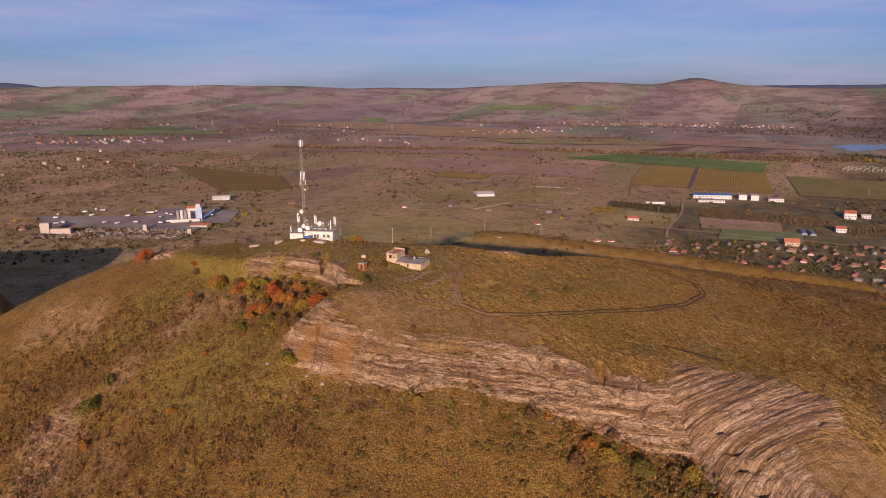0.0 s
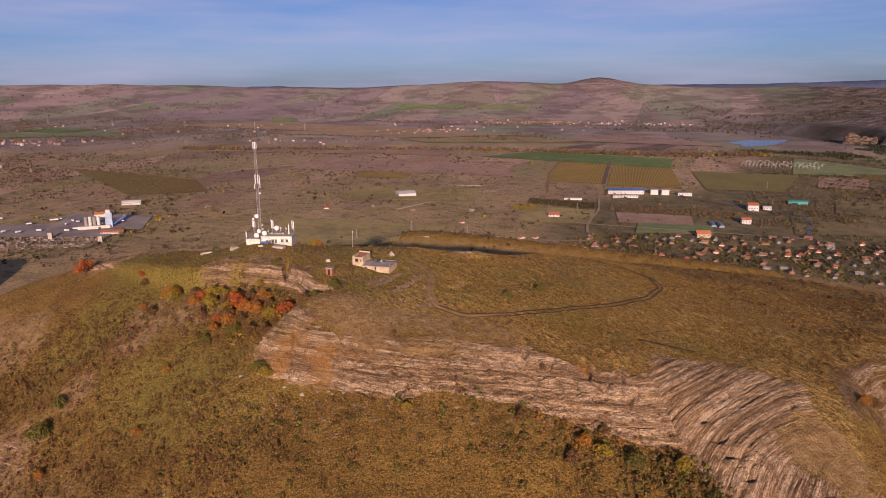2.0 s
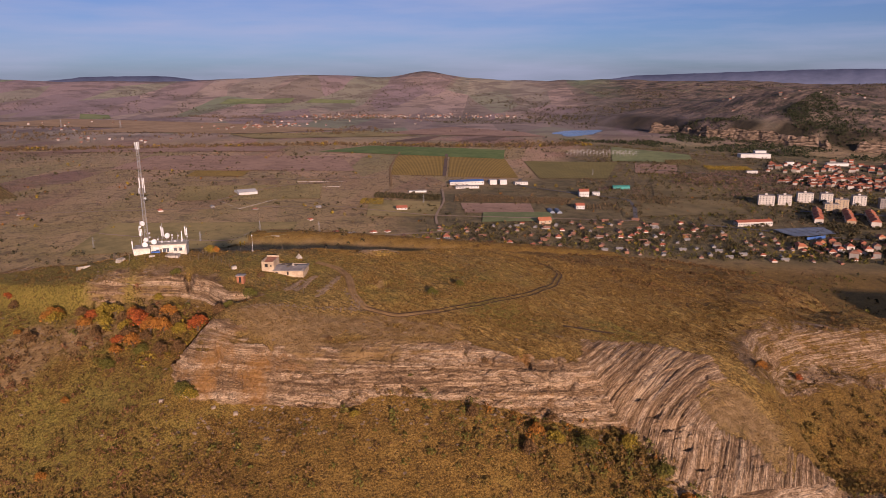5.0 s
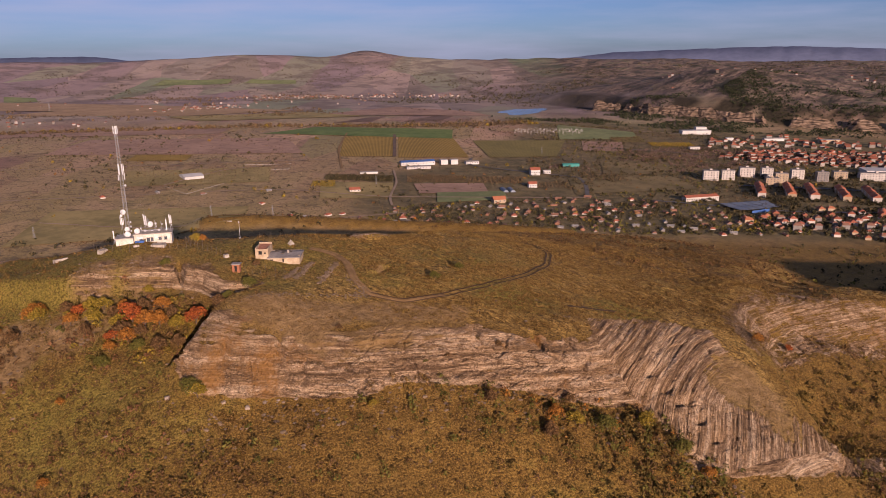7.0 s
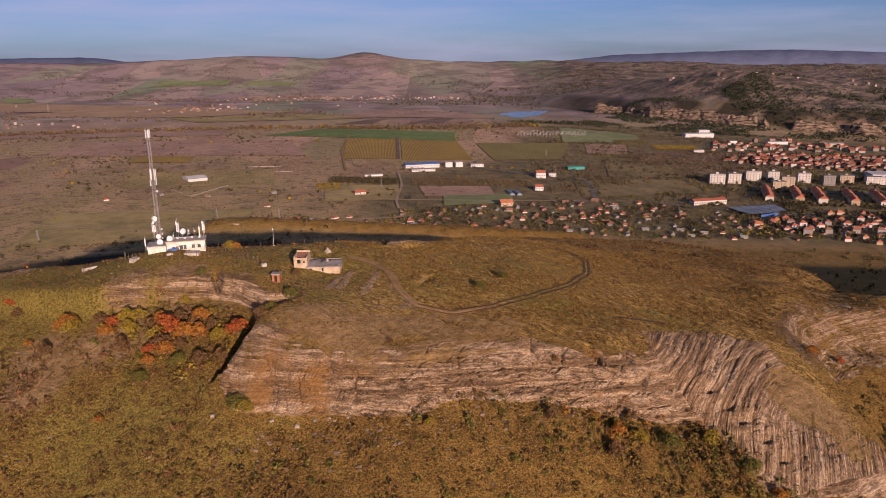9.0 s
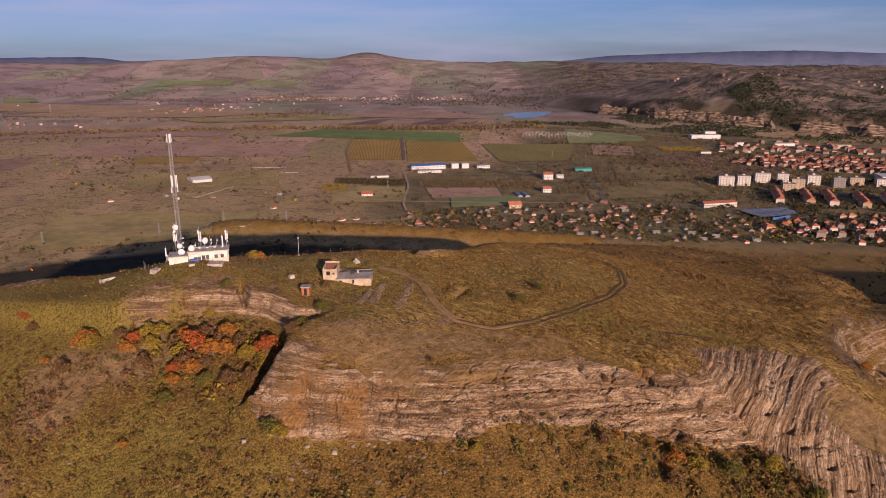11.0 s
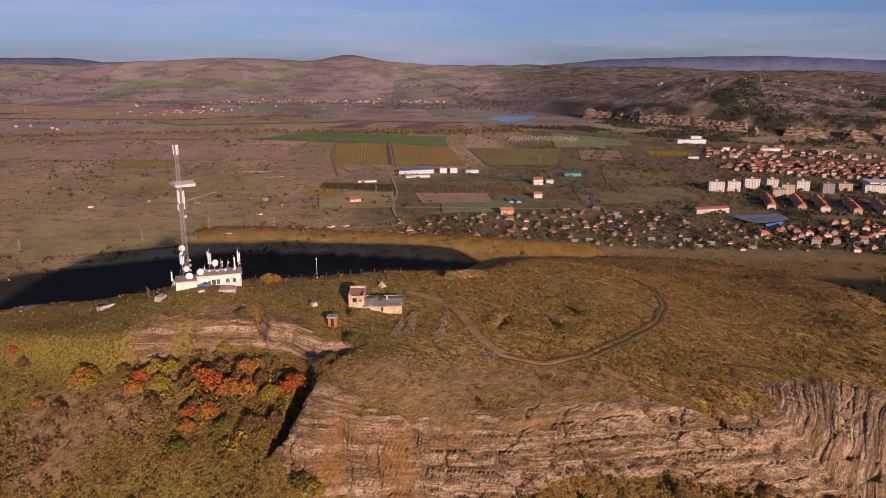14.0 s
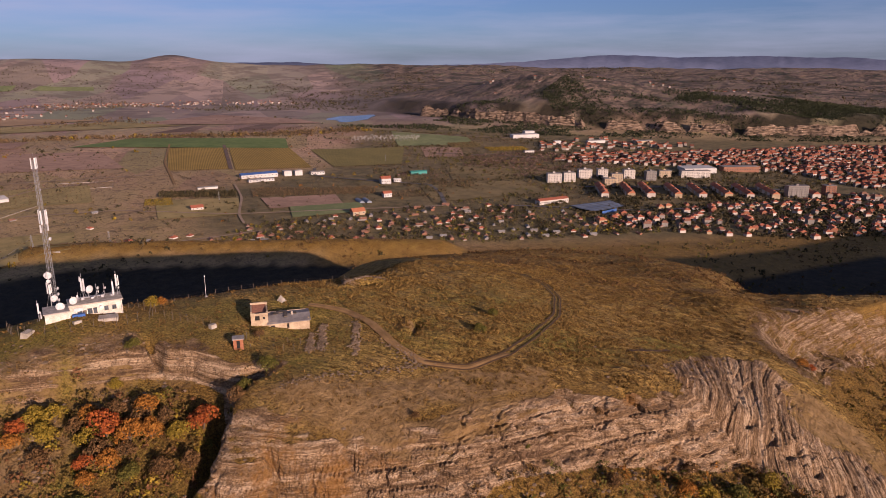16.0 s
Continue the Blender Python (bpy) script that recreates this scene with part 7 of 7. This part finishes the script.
def apartment_block(x, y, turn, w, d, floors, wall, label):
    b = thing("apartment_block", x, y, turn, label, "apartment block", "apartment blocks in the town")
    tall = floors * 2.9 + 1.0
    part("wall", Shape().block((-w / 2, -d / 2, -3), (w / 2, d / 2, tall)), wall, b)
    part("roof", Shape().block((-w / 2 - 0.2, -d / 2 - 0.2, tall), (w / 2 + 0.2, d / 2 + 0.2, tall + 0.7), 0.1), WALLS[2], b)
    part("stair_head", Shape().block((-2, -1.5, tall + 0.6), (2, 2.5, tall + 3.0)), wall, b)
    pane = Shape().block((-0.8, -0.07, 0), (0.8, 0.05, 1.5)).mesh("window", glass_dark)
    balcony = Shape().block((-1.6, -1.2, -0.15), (1.6, 0.0, 0.0)).block((-1.6, -1.2, 0.0), (1.6, -1.1, 1.0)).block((-1.6, -1.1, 0), (-1.5, 0, 1.0)).block((1.5, -1.1, 0), (1.6, 0, 1.0)).mesh("balcony", wall)
    n = max(3, int(w / 4.2))
    for f in range(floors):
        for k in range(n):
            at = -w / 2 + w * (k + 0.5) / n
            if k % 2:
                part("balcony", balcony, wall, b, m=pose(at, -d / 2, 0.9 + 2.9 * f))
            part("window", pane, glass_dark, b, m=pose(at, -d / 2, 1.3 + 2.9 * f))
        for k in range(2):
            part("window", pane, glass_dark, b, m=pose(-w / 2, d * (0.25 - 0.5 * k), 1.3 + 2.9 * f, 0, 0, -90))


white_sheet = surface("white_sheet_metal", (0.37, 0.36, 0.345), (0.49, 0.478, 0.46), 0.06, vary=0.1)
blue_sheet = surface("blue_sheet_metal", (0.029, 0.079, 0.245), (0.058, 0.130, 0.331), 0.06, rough=0.6)
green_sheet = surface("teal_sheet_metal", (0.022, 0.158, 0.144), (0.043, 0.245, 0.216), 0.06, rough=0.6)
glasshouse = surface("greenhouse_film", (0.115, 0.137, 0.173), (0.187, 0.216, 0.259), 0.08, rough=0.5)

# works and barns on the plain
flat_building("warehouse", 52, 1238, 8, 30, 36, 4.6, white_sheet, white_sheet, "large white warehouse with shallow sheet roof", "warehouse", 2.5)
flat_building("warehouse", 440, 1224, -10, 62, 16, 6, white_sheet, blue_sheet, "long low works hall with a blue roof", "warehouse", 2.5, 10)
flat_building("warehouse", 487, 1212, -10, 13, 12, 8, white_sheet, white_sheet, "white cube-shaped works building", "building")
flat_building("warehouse", 505, 1207, -10, 13, 12, 8, white_sheet, white_sheet, "white cube-shaped works building", "building")
flat_building("warehouse", 536, 1196, -10, 24, 12, 5, white_sheet, WALLS[2], "low white works building", "building", 1.5, 5)
flat_building("warehouse", 426, 1186, -10, 42, 10, 4, white_sheet, ROOFS[3], "long low pale works shed", "shed", 1.5, 8)
flat_building("warehouse", 330, 1172, -14, 30, 6, 3, white_sheet, ROOFS[3], "low white roadside shed", "shed", 1.0)
flat_building("warehouse", 588, 1062, -20, 16, 14, 9, white_sheet, ROOFS[0], "white two-storey house with a red roof", "house", 3.5, 4)
flat_building("warehouse", 612, 1062, -20, 12, 8, 5, white_sheet, white_sheet, "low white house beside the road", "house", 1.5, 3)
flat_building("farmhouse", 528, 972, -15, 13, 10, 6, white_sheet, ROOFS[0], "white farmhouse with a red roof", "house", 3.0, 3)
flat_building("farmhouse", 262, 1040, -10, 16, 10, 4, WALLS[0], ROOFS[0], "pale farmhouse with red roof among the fields", "house", 3.0, 3)
flat_building("farmhouse", 428, 898, -10, 18, 12, 5, WALLS[1], ROOFS[2], "village house with a large orange roof", "house", 4.0, 3)
for k in range(2):
    g = thing("greenhouse", 474 + 10 * k, 964 - 4 * k, 72, "arched grey polytunnel greenhouse", "greenhouse", "polytunnels beside the gardens")
    arch = Shape()
    for a in range(9):
        arch.v += [(-14, -4 * math.cos(a * math.pi / 8), 3.4 * math.sin(a * math.pi / 8) + 0.2), (14, -4 * math.cos(a * math.pi / 8), 3.4 * math.sin(a * math.pi / 8) + 0.2)]
    arch.f = [(2 * a, 2 * a + 1, 2 * a + 3, 2 * a + 2) for a in range(8)] + [tuple(range(0, 18, 2)), tuple(range(17, 0, -2))]
    part("cover", arch, glasshouse, g)
flat_building("barn", 690, 1105, -20, 30, 9, 5, green_sheet, green_sheet, "low teal sheet-metal barn", "barn", 1.5)
flat_building("factory", 706, 800, -12, 52, 12, 6.5, WALLS[0], ROOFS[0], "long white factory building with a red roof", "factory", 2.5, 14)
gh = thing("greenhouse", 735, 738, 0, "wide low grey glasshouse with a blue side", "greenhouse")
part("roof", sheet(((-38, -22), (26, -28), (46, 14), (-30, 24)), 0, 8).mesh("roof", glasshouse), glasshouse, gh)
for v in gh.children[0].data.vertices:
    v.co.z = 4.4 + 0.35 * math.sin(v.co.x * 0.8)
part("side_wall", Shape().block((-22, -26.5, -2.0), (10, -26.0, 3.0)), blue_sheet, gh, "blue side wall")
for k in range(6):
    part("ridge_beam", Shape().bar((-34 + k * 13, -24 - k * 0.6, 4.8), (-30 + k * 14, 22 - k * 1.4, 4.8), 0.25, 4), WALLS[2], gh)
flat_building("factory", 1245, 1385, -24, 70, 26, 9, white_sheet, white_sheet, "large white factory at the foot of the crags", "factory")
flat_building("factory", 1275, 1400, -24, 26, 18, 14, white_sheet, white_sheet, "tall white factory block", "factory")
flat_building("factory", 1232, 1262, -24, 16, 10, 7, white_sheet, white_sheet, "white cube-shaped works building", "building")
flat_building("factory", 1330, 1225, -24, 46, 12, 6, white_sheet, ROOFS[3], "long pale works shed", "shed", 1.5)
flat_building("factory", 1420, 1150, -24, 44, 14, 7, WALLS[1], ROOFS[3], "long cream works shed", "shed", 1.5)
flat_building("supermarket", 1165, 845, -36, 62, 40, 8, white_sheet, white_sheet, "large flat white shop hall in the town", "shop")
flat_building("supermarket", 1240, 800, -36, 70, 22, 10, WALLS[3], WALLS[2], "long dark school building in the town", "school", 0, 14)
flat_building("barn", 1060, 1190, -20, 22, 8, 5, white_sheet, ROOFS[3], "low grey barn among orchards", "barn", 1.2)

# apartment blocks and terraces
for x, y, w, f, wall, label in [(838, 916, 24, 5, 0, "pale five-storey apartment block"), (868, 908, 20, 5, 0, "pale five-storey apartment block"), (918, 915, 24, 5, 0, "white tall apartment block"), (948, 900, 18, 5, 0, "white five-storey apartment block"),
                                (985, 870, 20, 5, 0, "pale five-storey apartment block"), (930, 855, 20, 5, 1, "cream five-storey apartment block"), (1005, 838, 18, 5, 2, "grey tall apartment block"), (1050, 840, 22, 4, 1, "cream five-storey apartment block"),
                                (1098, 808, 54, 4, 0, "long white five-storey apartment block"), (895, 842, 20, 4, 1, "cream four-storey apartment block"), (1078, 612, 34, 6, 2, "unfinished grey concrete apartment block with empty storeys"), (1145, 590, 18, 5, 3, "brick five-storey apartment block")]:
    apartment_block(x, y, -35, w, 13, f, WALLS[wall], label)
along, across = Vector((0.69, 0.72)), Vector((0.82, -0.57))
for r, dist in enumerate((0, 42, 74, 118, 158, 200, 236, 278, 345)):
    for k in range(7 if r < 8 else 6):
        p = Vector((812, 786)) + across * dist + along * (12.2 * k)
        put("terrace" if (r + k) % 2 else "terrace_red", p.x, p.y, math.degrees(math.atan2(along.y, along.x)) + (0 if k % 2 else 180), 0.95 + 0.1 * ((k * 7 + r) % 3) / 2, "terraced houses in the town")
TERRACES = [(790, 770), (880, 900), (1180, 720), (1100, 570), (960, 640)]
BLOCKS = [(800, 880), (860, 950), (1180, 860), (1130, 760)]
GLASS = [(690, 700), (690, 770), (780, 770), (790, 700)]
WORKS = [(660, 780), (660, 830), (760, 830), (760, 770)]
settle(VILLAGE_GARDENS, 150, ["cottage_red", "cottage_brown", "cottage_brick", "shed_grey", "shed_brick", "cottage_brown", "shed_grey"], 13, 5, "village houses at the foot of the hill", 60, (TERRACES, GLASS, WORKS))
settle(TOWN_NEAR, 190, ["town_red", "town_cream", "town_brick", "town_grey", "cottage_red", "town_red"], 13, 6, "town houses near the hill", 55, (TERRACES, GLASS))


def joined_houses(name, label, region, count, gap, size, seed, blocks=()):
    """Houses too far off and too many to count, joined as one mass of walls and roofs."""
    rng = random.Random(seed)
    xs, ys = [p[0] for p in region], [p[1] for p in region]
    px = np.array([rng.uniform(min(xs), max(xs)) for _ in range(count * 12)])
    py = np.array([rng.uniform(min(ys), max(ys)) for _ in range(count * 12)])
    ok = edge_distance(region, px, py) < 0
    for b in blocks:
        ok &= edge_distance(b, px, py) > 8
    s, roofs, taken = Shape(), [], set()
    for x, y in zip(px[ok], py[ok]):
        cell = (int(x / gap), int(y / gap))
        if cell in taken or len(taken) >= count:
            continue
        taken.add(cell)
        w, d, h = size * rng.uniform(0.8, 1.25), size * rng.uniform(0.7, 0.95), rng.choice((3.0, 5.2, 5.4, 7.6))
        m = pose(x, y, float(land(x, y)) - 0.5, 0, 0, 50 + rng.choice((0, 90)) + rng.uniform(-15, 15))
        s.block((-w / 2, -d / 2, -2), (w / 2, d / 2, h), 0, m)
        r = gable_roof(w, d, h, d * 0.32, 0.7, rng.choice((0, 0.8)) * d / 2)
        n = len(s.f)
        s.add([m @ Vector(v) for v in r.v], r.f)
        roofs += range(n, len(s.f))
    me = s.mesh(name, FAR_WALL)
    me.materials.append(FAR_ROOF)
    index = np.zeros(len(me.polygons), np.int32)
    index[roofs] = 1
    me.polygons.foreach_set("material_index", index)
    tagged(new(name, me), label, "houses", kind="stuff")


FAR_WALL = leaf_material("mixed_house_walls", (0.13, 0.110, 0.092), (0.25, 0.220, 0.19), (0.44, 0.40, 0.365))
FAR_ROOF = leaf_material("mixed_house_roofs", (0.12, 0.050, 0.035), (0.23, 0.080, 0.048), (0.36, 0.125, 0.070))
joined_houses("town_houses", "crowded red-roofed houses of the town below the crags", TOWN_FAR, 1150, 13.5, 8.6, 7, (BLOCKS,))
joined_houses("town_houses", "houses at the edge of the town", [(1080, 1180), (1300, 1100), (1480, 1020), (1450, 1250), (1200, 1300)], 70, 22, 10, 8)
joined_houses("village_houses", "houses of a far village", [(-1250, 2080), (-860, 2100), (-780, 2260), (-1250, 2320)], 60, 18, 6.5, 9)
joined_houses("village_houses", "houses of a far village", [(60, 2480), (330, 2560), (420, 2720), (200, 2740)], 36, 18, 7, 10)
joined_houses("village_houses", "scattered far farmhouses", [(-900, 2120), (-200, 2080), (300, 2060), (-300, 2300)], 14, 40, 6, 11)
joined_houses("village_houses", "houses of a village below the far hills", [(300, 3150), (900, 3000), (1400, 2850), (1350, 3150), (500, 3350)], 150, 22, 6, 12)
joined_houses("village_houses", "scattered houses along the far woods", [(-1600, 2500), (1000, 2500), (1000, 3000), (-1600, 3100)], 60, 60, 5.5, 16)
joined_houses("village_houses", "scattered houses on the uplands", [(1500, 1900), (2300, 1300), (2600, 1700), (1900, 2300)], 60, 60, 7, 17)
settle([(-900, 880), (-300, 1180), (0, 1300), (300, 1250), (280, 1000), (0, 930), (-300, 930)], 8, ["cottage_red", "shed_grey", "cottage_brown"], 55, 13, "lone farmhouses on the plain", 20)
joined_houses("village_houses", "lone houses in the scrub", [(-1500, 1300), (-700, 1300), (-600, 2000), (-1400, 2000)], 22, 45, 6.5, 14)
settle([(-60, 940), (90, 930), (190, 890), (210, 915), (-40, 975)], 7, ["cottage_red", "cottage_brick", "shed_grey"], 18, 15, "farmhouses below the spur", 20)
for m_ in MODELS.values():
    for o in list(m_.children_recursive) + [m_]:
        bpy.data.objects.remove(o)


# ---- concrete works beyond the hill ----
def concrete_works():
    w = thing("concrete_plant", -372, 1016, 15, "blue and grey concrete mixing plant with silos", "concrete plant")
    for k in range(4):
        s = part("silo", Shape().bar((-24 + 5.2 * k, 0, 4), (-24 + 5.2 * k, 0, 17), 2.2, 12).bar((-24 + 5.2 * k, 0, 1), (-24 + 5.2 * k, 0, 4), 0.6, 12, 2.2), white_sheet if k % 2 else WALLS[2], w, "round cement silo")
        for a in (-1.6, 1.6):
            part("leg", Shape().bar((-24 + 5.2 * k + a, -1.4, -3), (-24 + 5.2 * k + a, -1.4, 5), 0.2, 4), steel, s)
    part("mixing_tower", Shape().block((0, -4, -3), (9, 5, 21), 0.2), surface("blue_grey_sheet", (0.20, 0.27, 0.36), (0.36, 0.43, 0.52), 0.1), w, "blue-grey sheet-metal mixing tower")
    part("tower_head", Shape().block((1, -3, 21), (7, 4, 25), 0.2), white_sheet, w)
    part("conveyor", Shape().block((-0.7, -0.5, -14), (0.7, 0.5, 14)), blue_sheet, w, "sloping blue conveyor", m=pose(15, 0, 8, 0, 58, 0))
    part("control_cabin", Shape().block((-34, -8, -3), (6, -2, 5)), WALLS[0], w)
    flat_building("works_hall", -388, 1185, 10, 28, 11, 4.6, white_sheet, white_sheet, "low white works hall", "building", 2.0, 8)
    flat_building("works_hall", -352, 980, 8, 28, 8, 3.4, WALLS[0], ROOFS[0], "long white works building with a red roof", "building", 2.0, 8)
    flat_building("works_hall", -400, 1090, 10, 22, 12, 5, WALLS[0], ROOFS[2], "works building with an orange roof", "building", 3.0)
    flat_building("concrete_wall", -545, 935, 6, 12, 9, 14, pale_concrete, pale_concrete, "tall pale concrete loading block", "building")
    flat_building("concrete_wall", -524, 934, 6, 26, 7, 7, pale_concrete, pale_concrete, "long pale concrete loading wall", "building")
    flat_building("concrete_wall", -420, 955, 0, 5, 4, 8, pale_concrete, pale_concrete, "small pale concrete tower", "building")
    flat_building("concrete_wall", -352, 935, 0, 5, 4, 7, pale_concrete, pale_concrete, "small pale concrete tower", "building")
    rng = random.Random(4)
    s = Shape()
    for _ in range(420):
        x, y = rng.uniform(-560, -350), rng.uniform(905, 965)
        s.stone((x, y, float(land(x, y)) + 0.6), rng.uniform(0.8, 3.2), rng, 0.6)
    tagged(new("spoil_heap", s.mesh("spoil_heap", gravel)), "grey heaps of broken concrete and spoil", "rubble", kind="stuff")
    body = surface("vehicle_paint", (0.30, 0.32, 0.36), (0.62, 0.63, 0.66), 0.4, rough=0.5, vary=0.6)
    truck = new("truck")
    tagged(truck, "small parked grey works truck on the yard", "truck", "parked works trucks")
    part("bed", Shape().block((-3.2, -1.2, 1.0), (1.4, 1.2, 2.9), 0.1), body, truck)
    part("cab", Shape().block((1.6, -1.15, 0.7), (3.3, 1.15, 2.8), 0.12), antenna_white, truck)
    for x in (-2.3, 2.4):
        for y in (-1.1, 1.1):
            part("wheel", Shape().bar((x, y - 0.15, 0.5), (x, y + 0.15, 0.5), 0.5, 10), dark_opening, truck)
    for k in range(26):
        x, y = rng.uniform(-600, -340), rng.uniform(985, 1095)
        m = pose(x, y, float(land(x, y)) + 1.4, 0, 0, rng.uniform(0, 360))
        if k:
            copy_thing(truck, m)
        else:
            first = m
    truck.matrix_basis = first


concrete_works()


# ---- substation, pylons and walls ----
def gantry_model():
    g = new("gantry")
    tagged(g, "pale steel switchyard gantry with insulators", "gantry", "switchyard gantries of the substation")
    for x in (-6, 6):
        part("post", Shape().bar((x - 0.7, 0, -2), (x, 0, 11), 0.2, 4, 0.12).bar((x + 0.7, 0, -2), (x, 0, 11), 0.2, 4, 0.12), grey_concrete, g)
    part("beam", Shape().block((-6.6, -0.2, 10.6), (6.6, 0.2, 11.1)), grey_concrete, g)
    for x in (-3.5, 0, 3.5):
        part("insulator", Shape().bar((x, 0, 8.6), (x, 0, 10.4), 0.2, 6), antenna_white, g)
    return g


gantry = gantry_model()
spots = []
for i in range(13):
    for j in range(5):
        spots.append((818 + i * 12.0 + j * 11, 1526 - i * 5 + j * 13))
for n_, (x, y) in enumerate(spots):
    m = pose(x, y, float(land(x, y)), 0, 0, -22 + (90 if n_ % 3 == 0 else 0)) @ Matrix.Diagonal((0.72, 0.72, 0.62 + 0.06 * (n_ % 4), 1))
    if n_:
        copy_thing(gantry, m)
    else:
        first_gantry = m
gantry.matrix_basis = first_gantry


def pylon_model():
    p = new("pylon")
    tagged(p, "grey lattice power pylon on the plain", "pylon", "power pylons on the plain")
    for x, y in ((-2.2, -2.2), (2.2, -2.2), (2.2, 2.2), (-2.2, 2.2)):
        part("leg", Shape().bar((x, y, -2), (x * 0.18, y * 0.18, 26), 0.22, 4, 0.14), steel, p)
    for z, w in ((18, 5), (22, 4), (25.5, 3)):
        part("crossarm", Shape().bar((-w, 0, z), (w, 0, z), 0.18, 4), steel, p)
    for k in range(5):
        h, q = k * 5.0, 1 - 0.82 * (k * 5.0 + 2) / 28
        part("brace", Shape().bar((-2.2 * q, -2.2 * q, h), (2.2 * q * 0.85, -2.2 * q * 0.85, h + 5), 0.12, 4).bar((2.2 * q, -2.2 * q, h), (-2.2 * q * 0.85, -2.2 * q * 0.85, h + 5), 0.12, 4), steel, p)
    return p


pylon = pylon_model()
PYLONS = [(-1640, 3330), (-1000, 3000), (-700, 2900), (-1300, 3150), (40, 905), (-30, 925), (310, 1080), (720, 1250), (-150, 930), (110, 890), (-1800, 2600), (-230, 2700), (-420, 2780)]
for n_, (x, y) in enumerate(PYLONS):
    m = pose(x, y, float(land(x, y)), 0, 0, 30) @ Matrix.Diagonal((0.5, 0.5, 0.5, 1) if y < 1500 else (1, 1, 1, 1))
    if n_:
        copy_thing(pylon, m)
    else:
        first_pylon = m
pylon.matrix_basis = first_pylon


def yard_wall(corners, label, tall=1.5, step=26):
    w = thing("yard_wall", *corners[0], 0, label, "wall")
    o = w.matrix_basis.translation
    for (ax, ay), (bx, by) in zip(corners, corners[1:]):
        n = max(1, int(math.hypot(bx - ax, by - ay) / step))
        for k in range(n):
            x, y = ax + (bx - ax) * k / n, ay + (by - ay) * k / n
            x2, y2 = ax + (bx - ax) * (k + 1) / n, ay + (by - ay) * (k + 1) / n
            m = pose(x - o.x, y - o.y, min(float(land(x, y)), float(land(x2, y2))) - o.z, 0, 0, math.degrees(math.atan2(y2 - y, x2 - x)))
            part("panel", Shape().block((0, -0.12, -1.5), (math.hypot(x2 - x, y2 - y), 0.12, tall * 0.55)), grey_concrete, w, m=m)


yard_wall([(6, 1186), (31, 1112), (150, 1230), (112, 1290), (60, 1300), (6, 1186)], "low pale concrete wall round the warehouse yard")
yard_wall([(60, 1010), (5, 905), (60, 880)], "broken pale concrete wall on the plain", 2.0)
yard_wall([(150, 1330), (230, 1310), (215, 1260), (140, 1275), (150, 1330)], "low pale wall of an empty plot", 1.6)
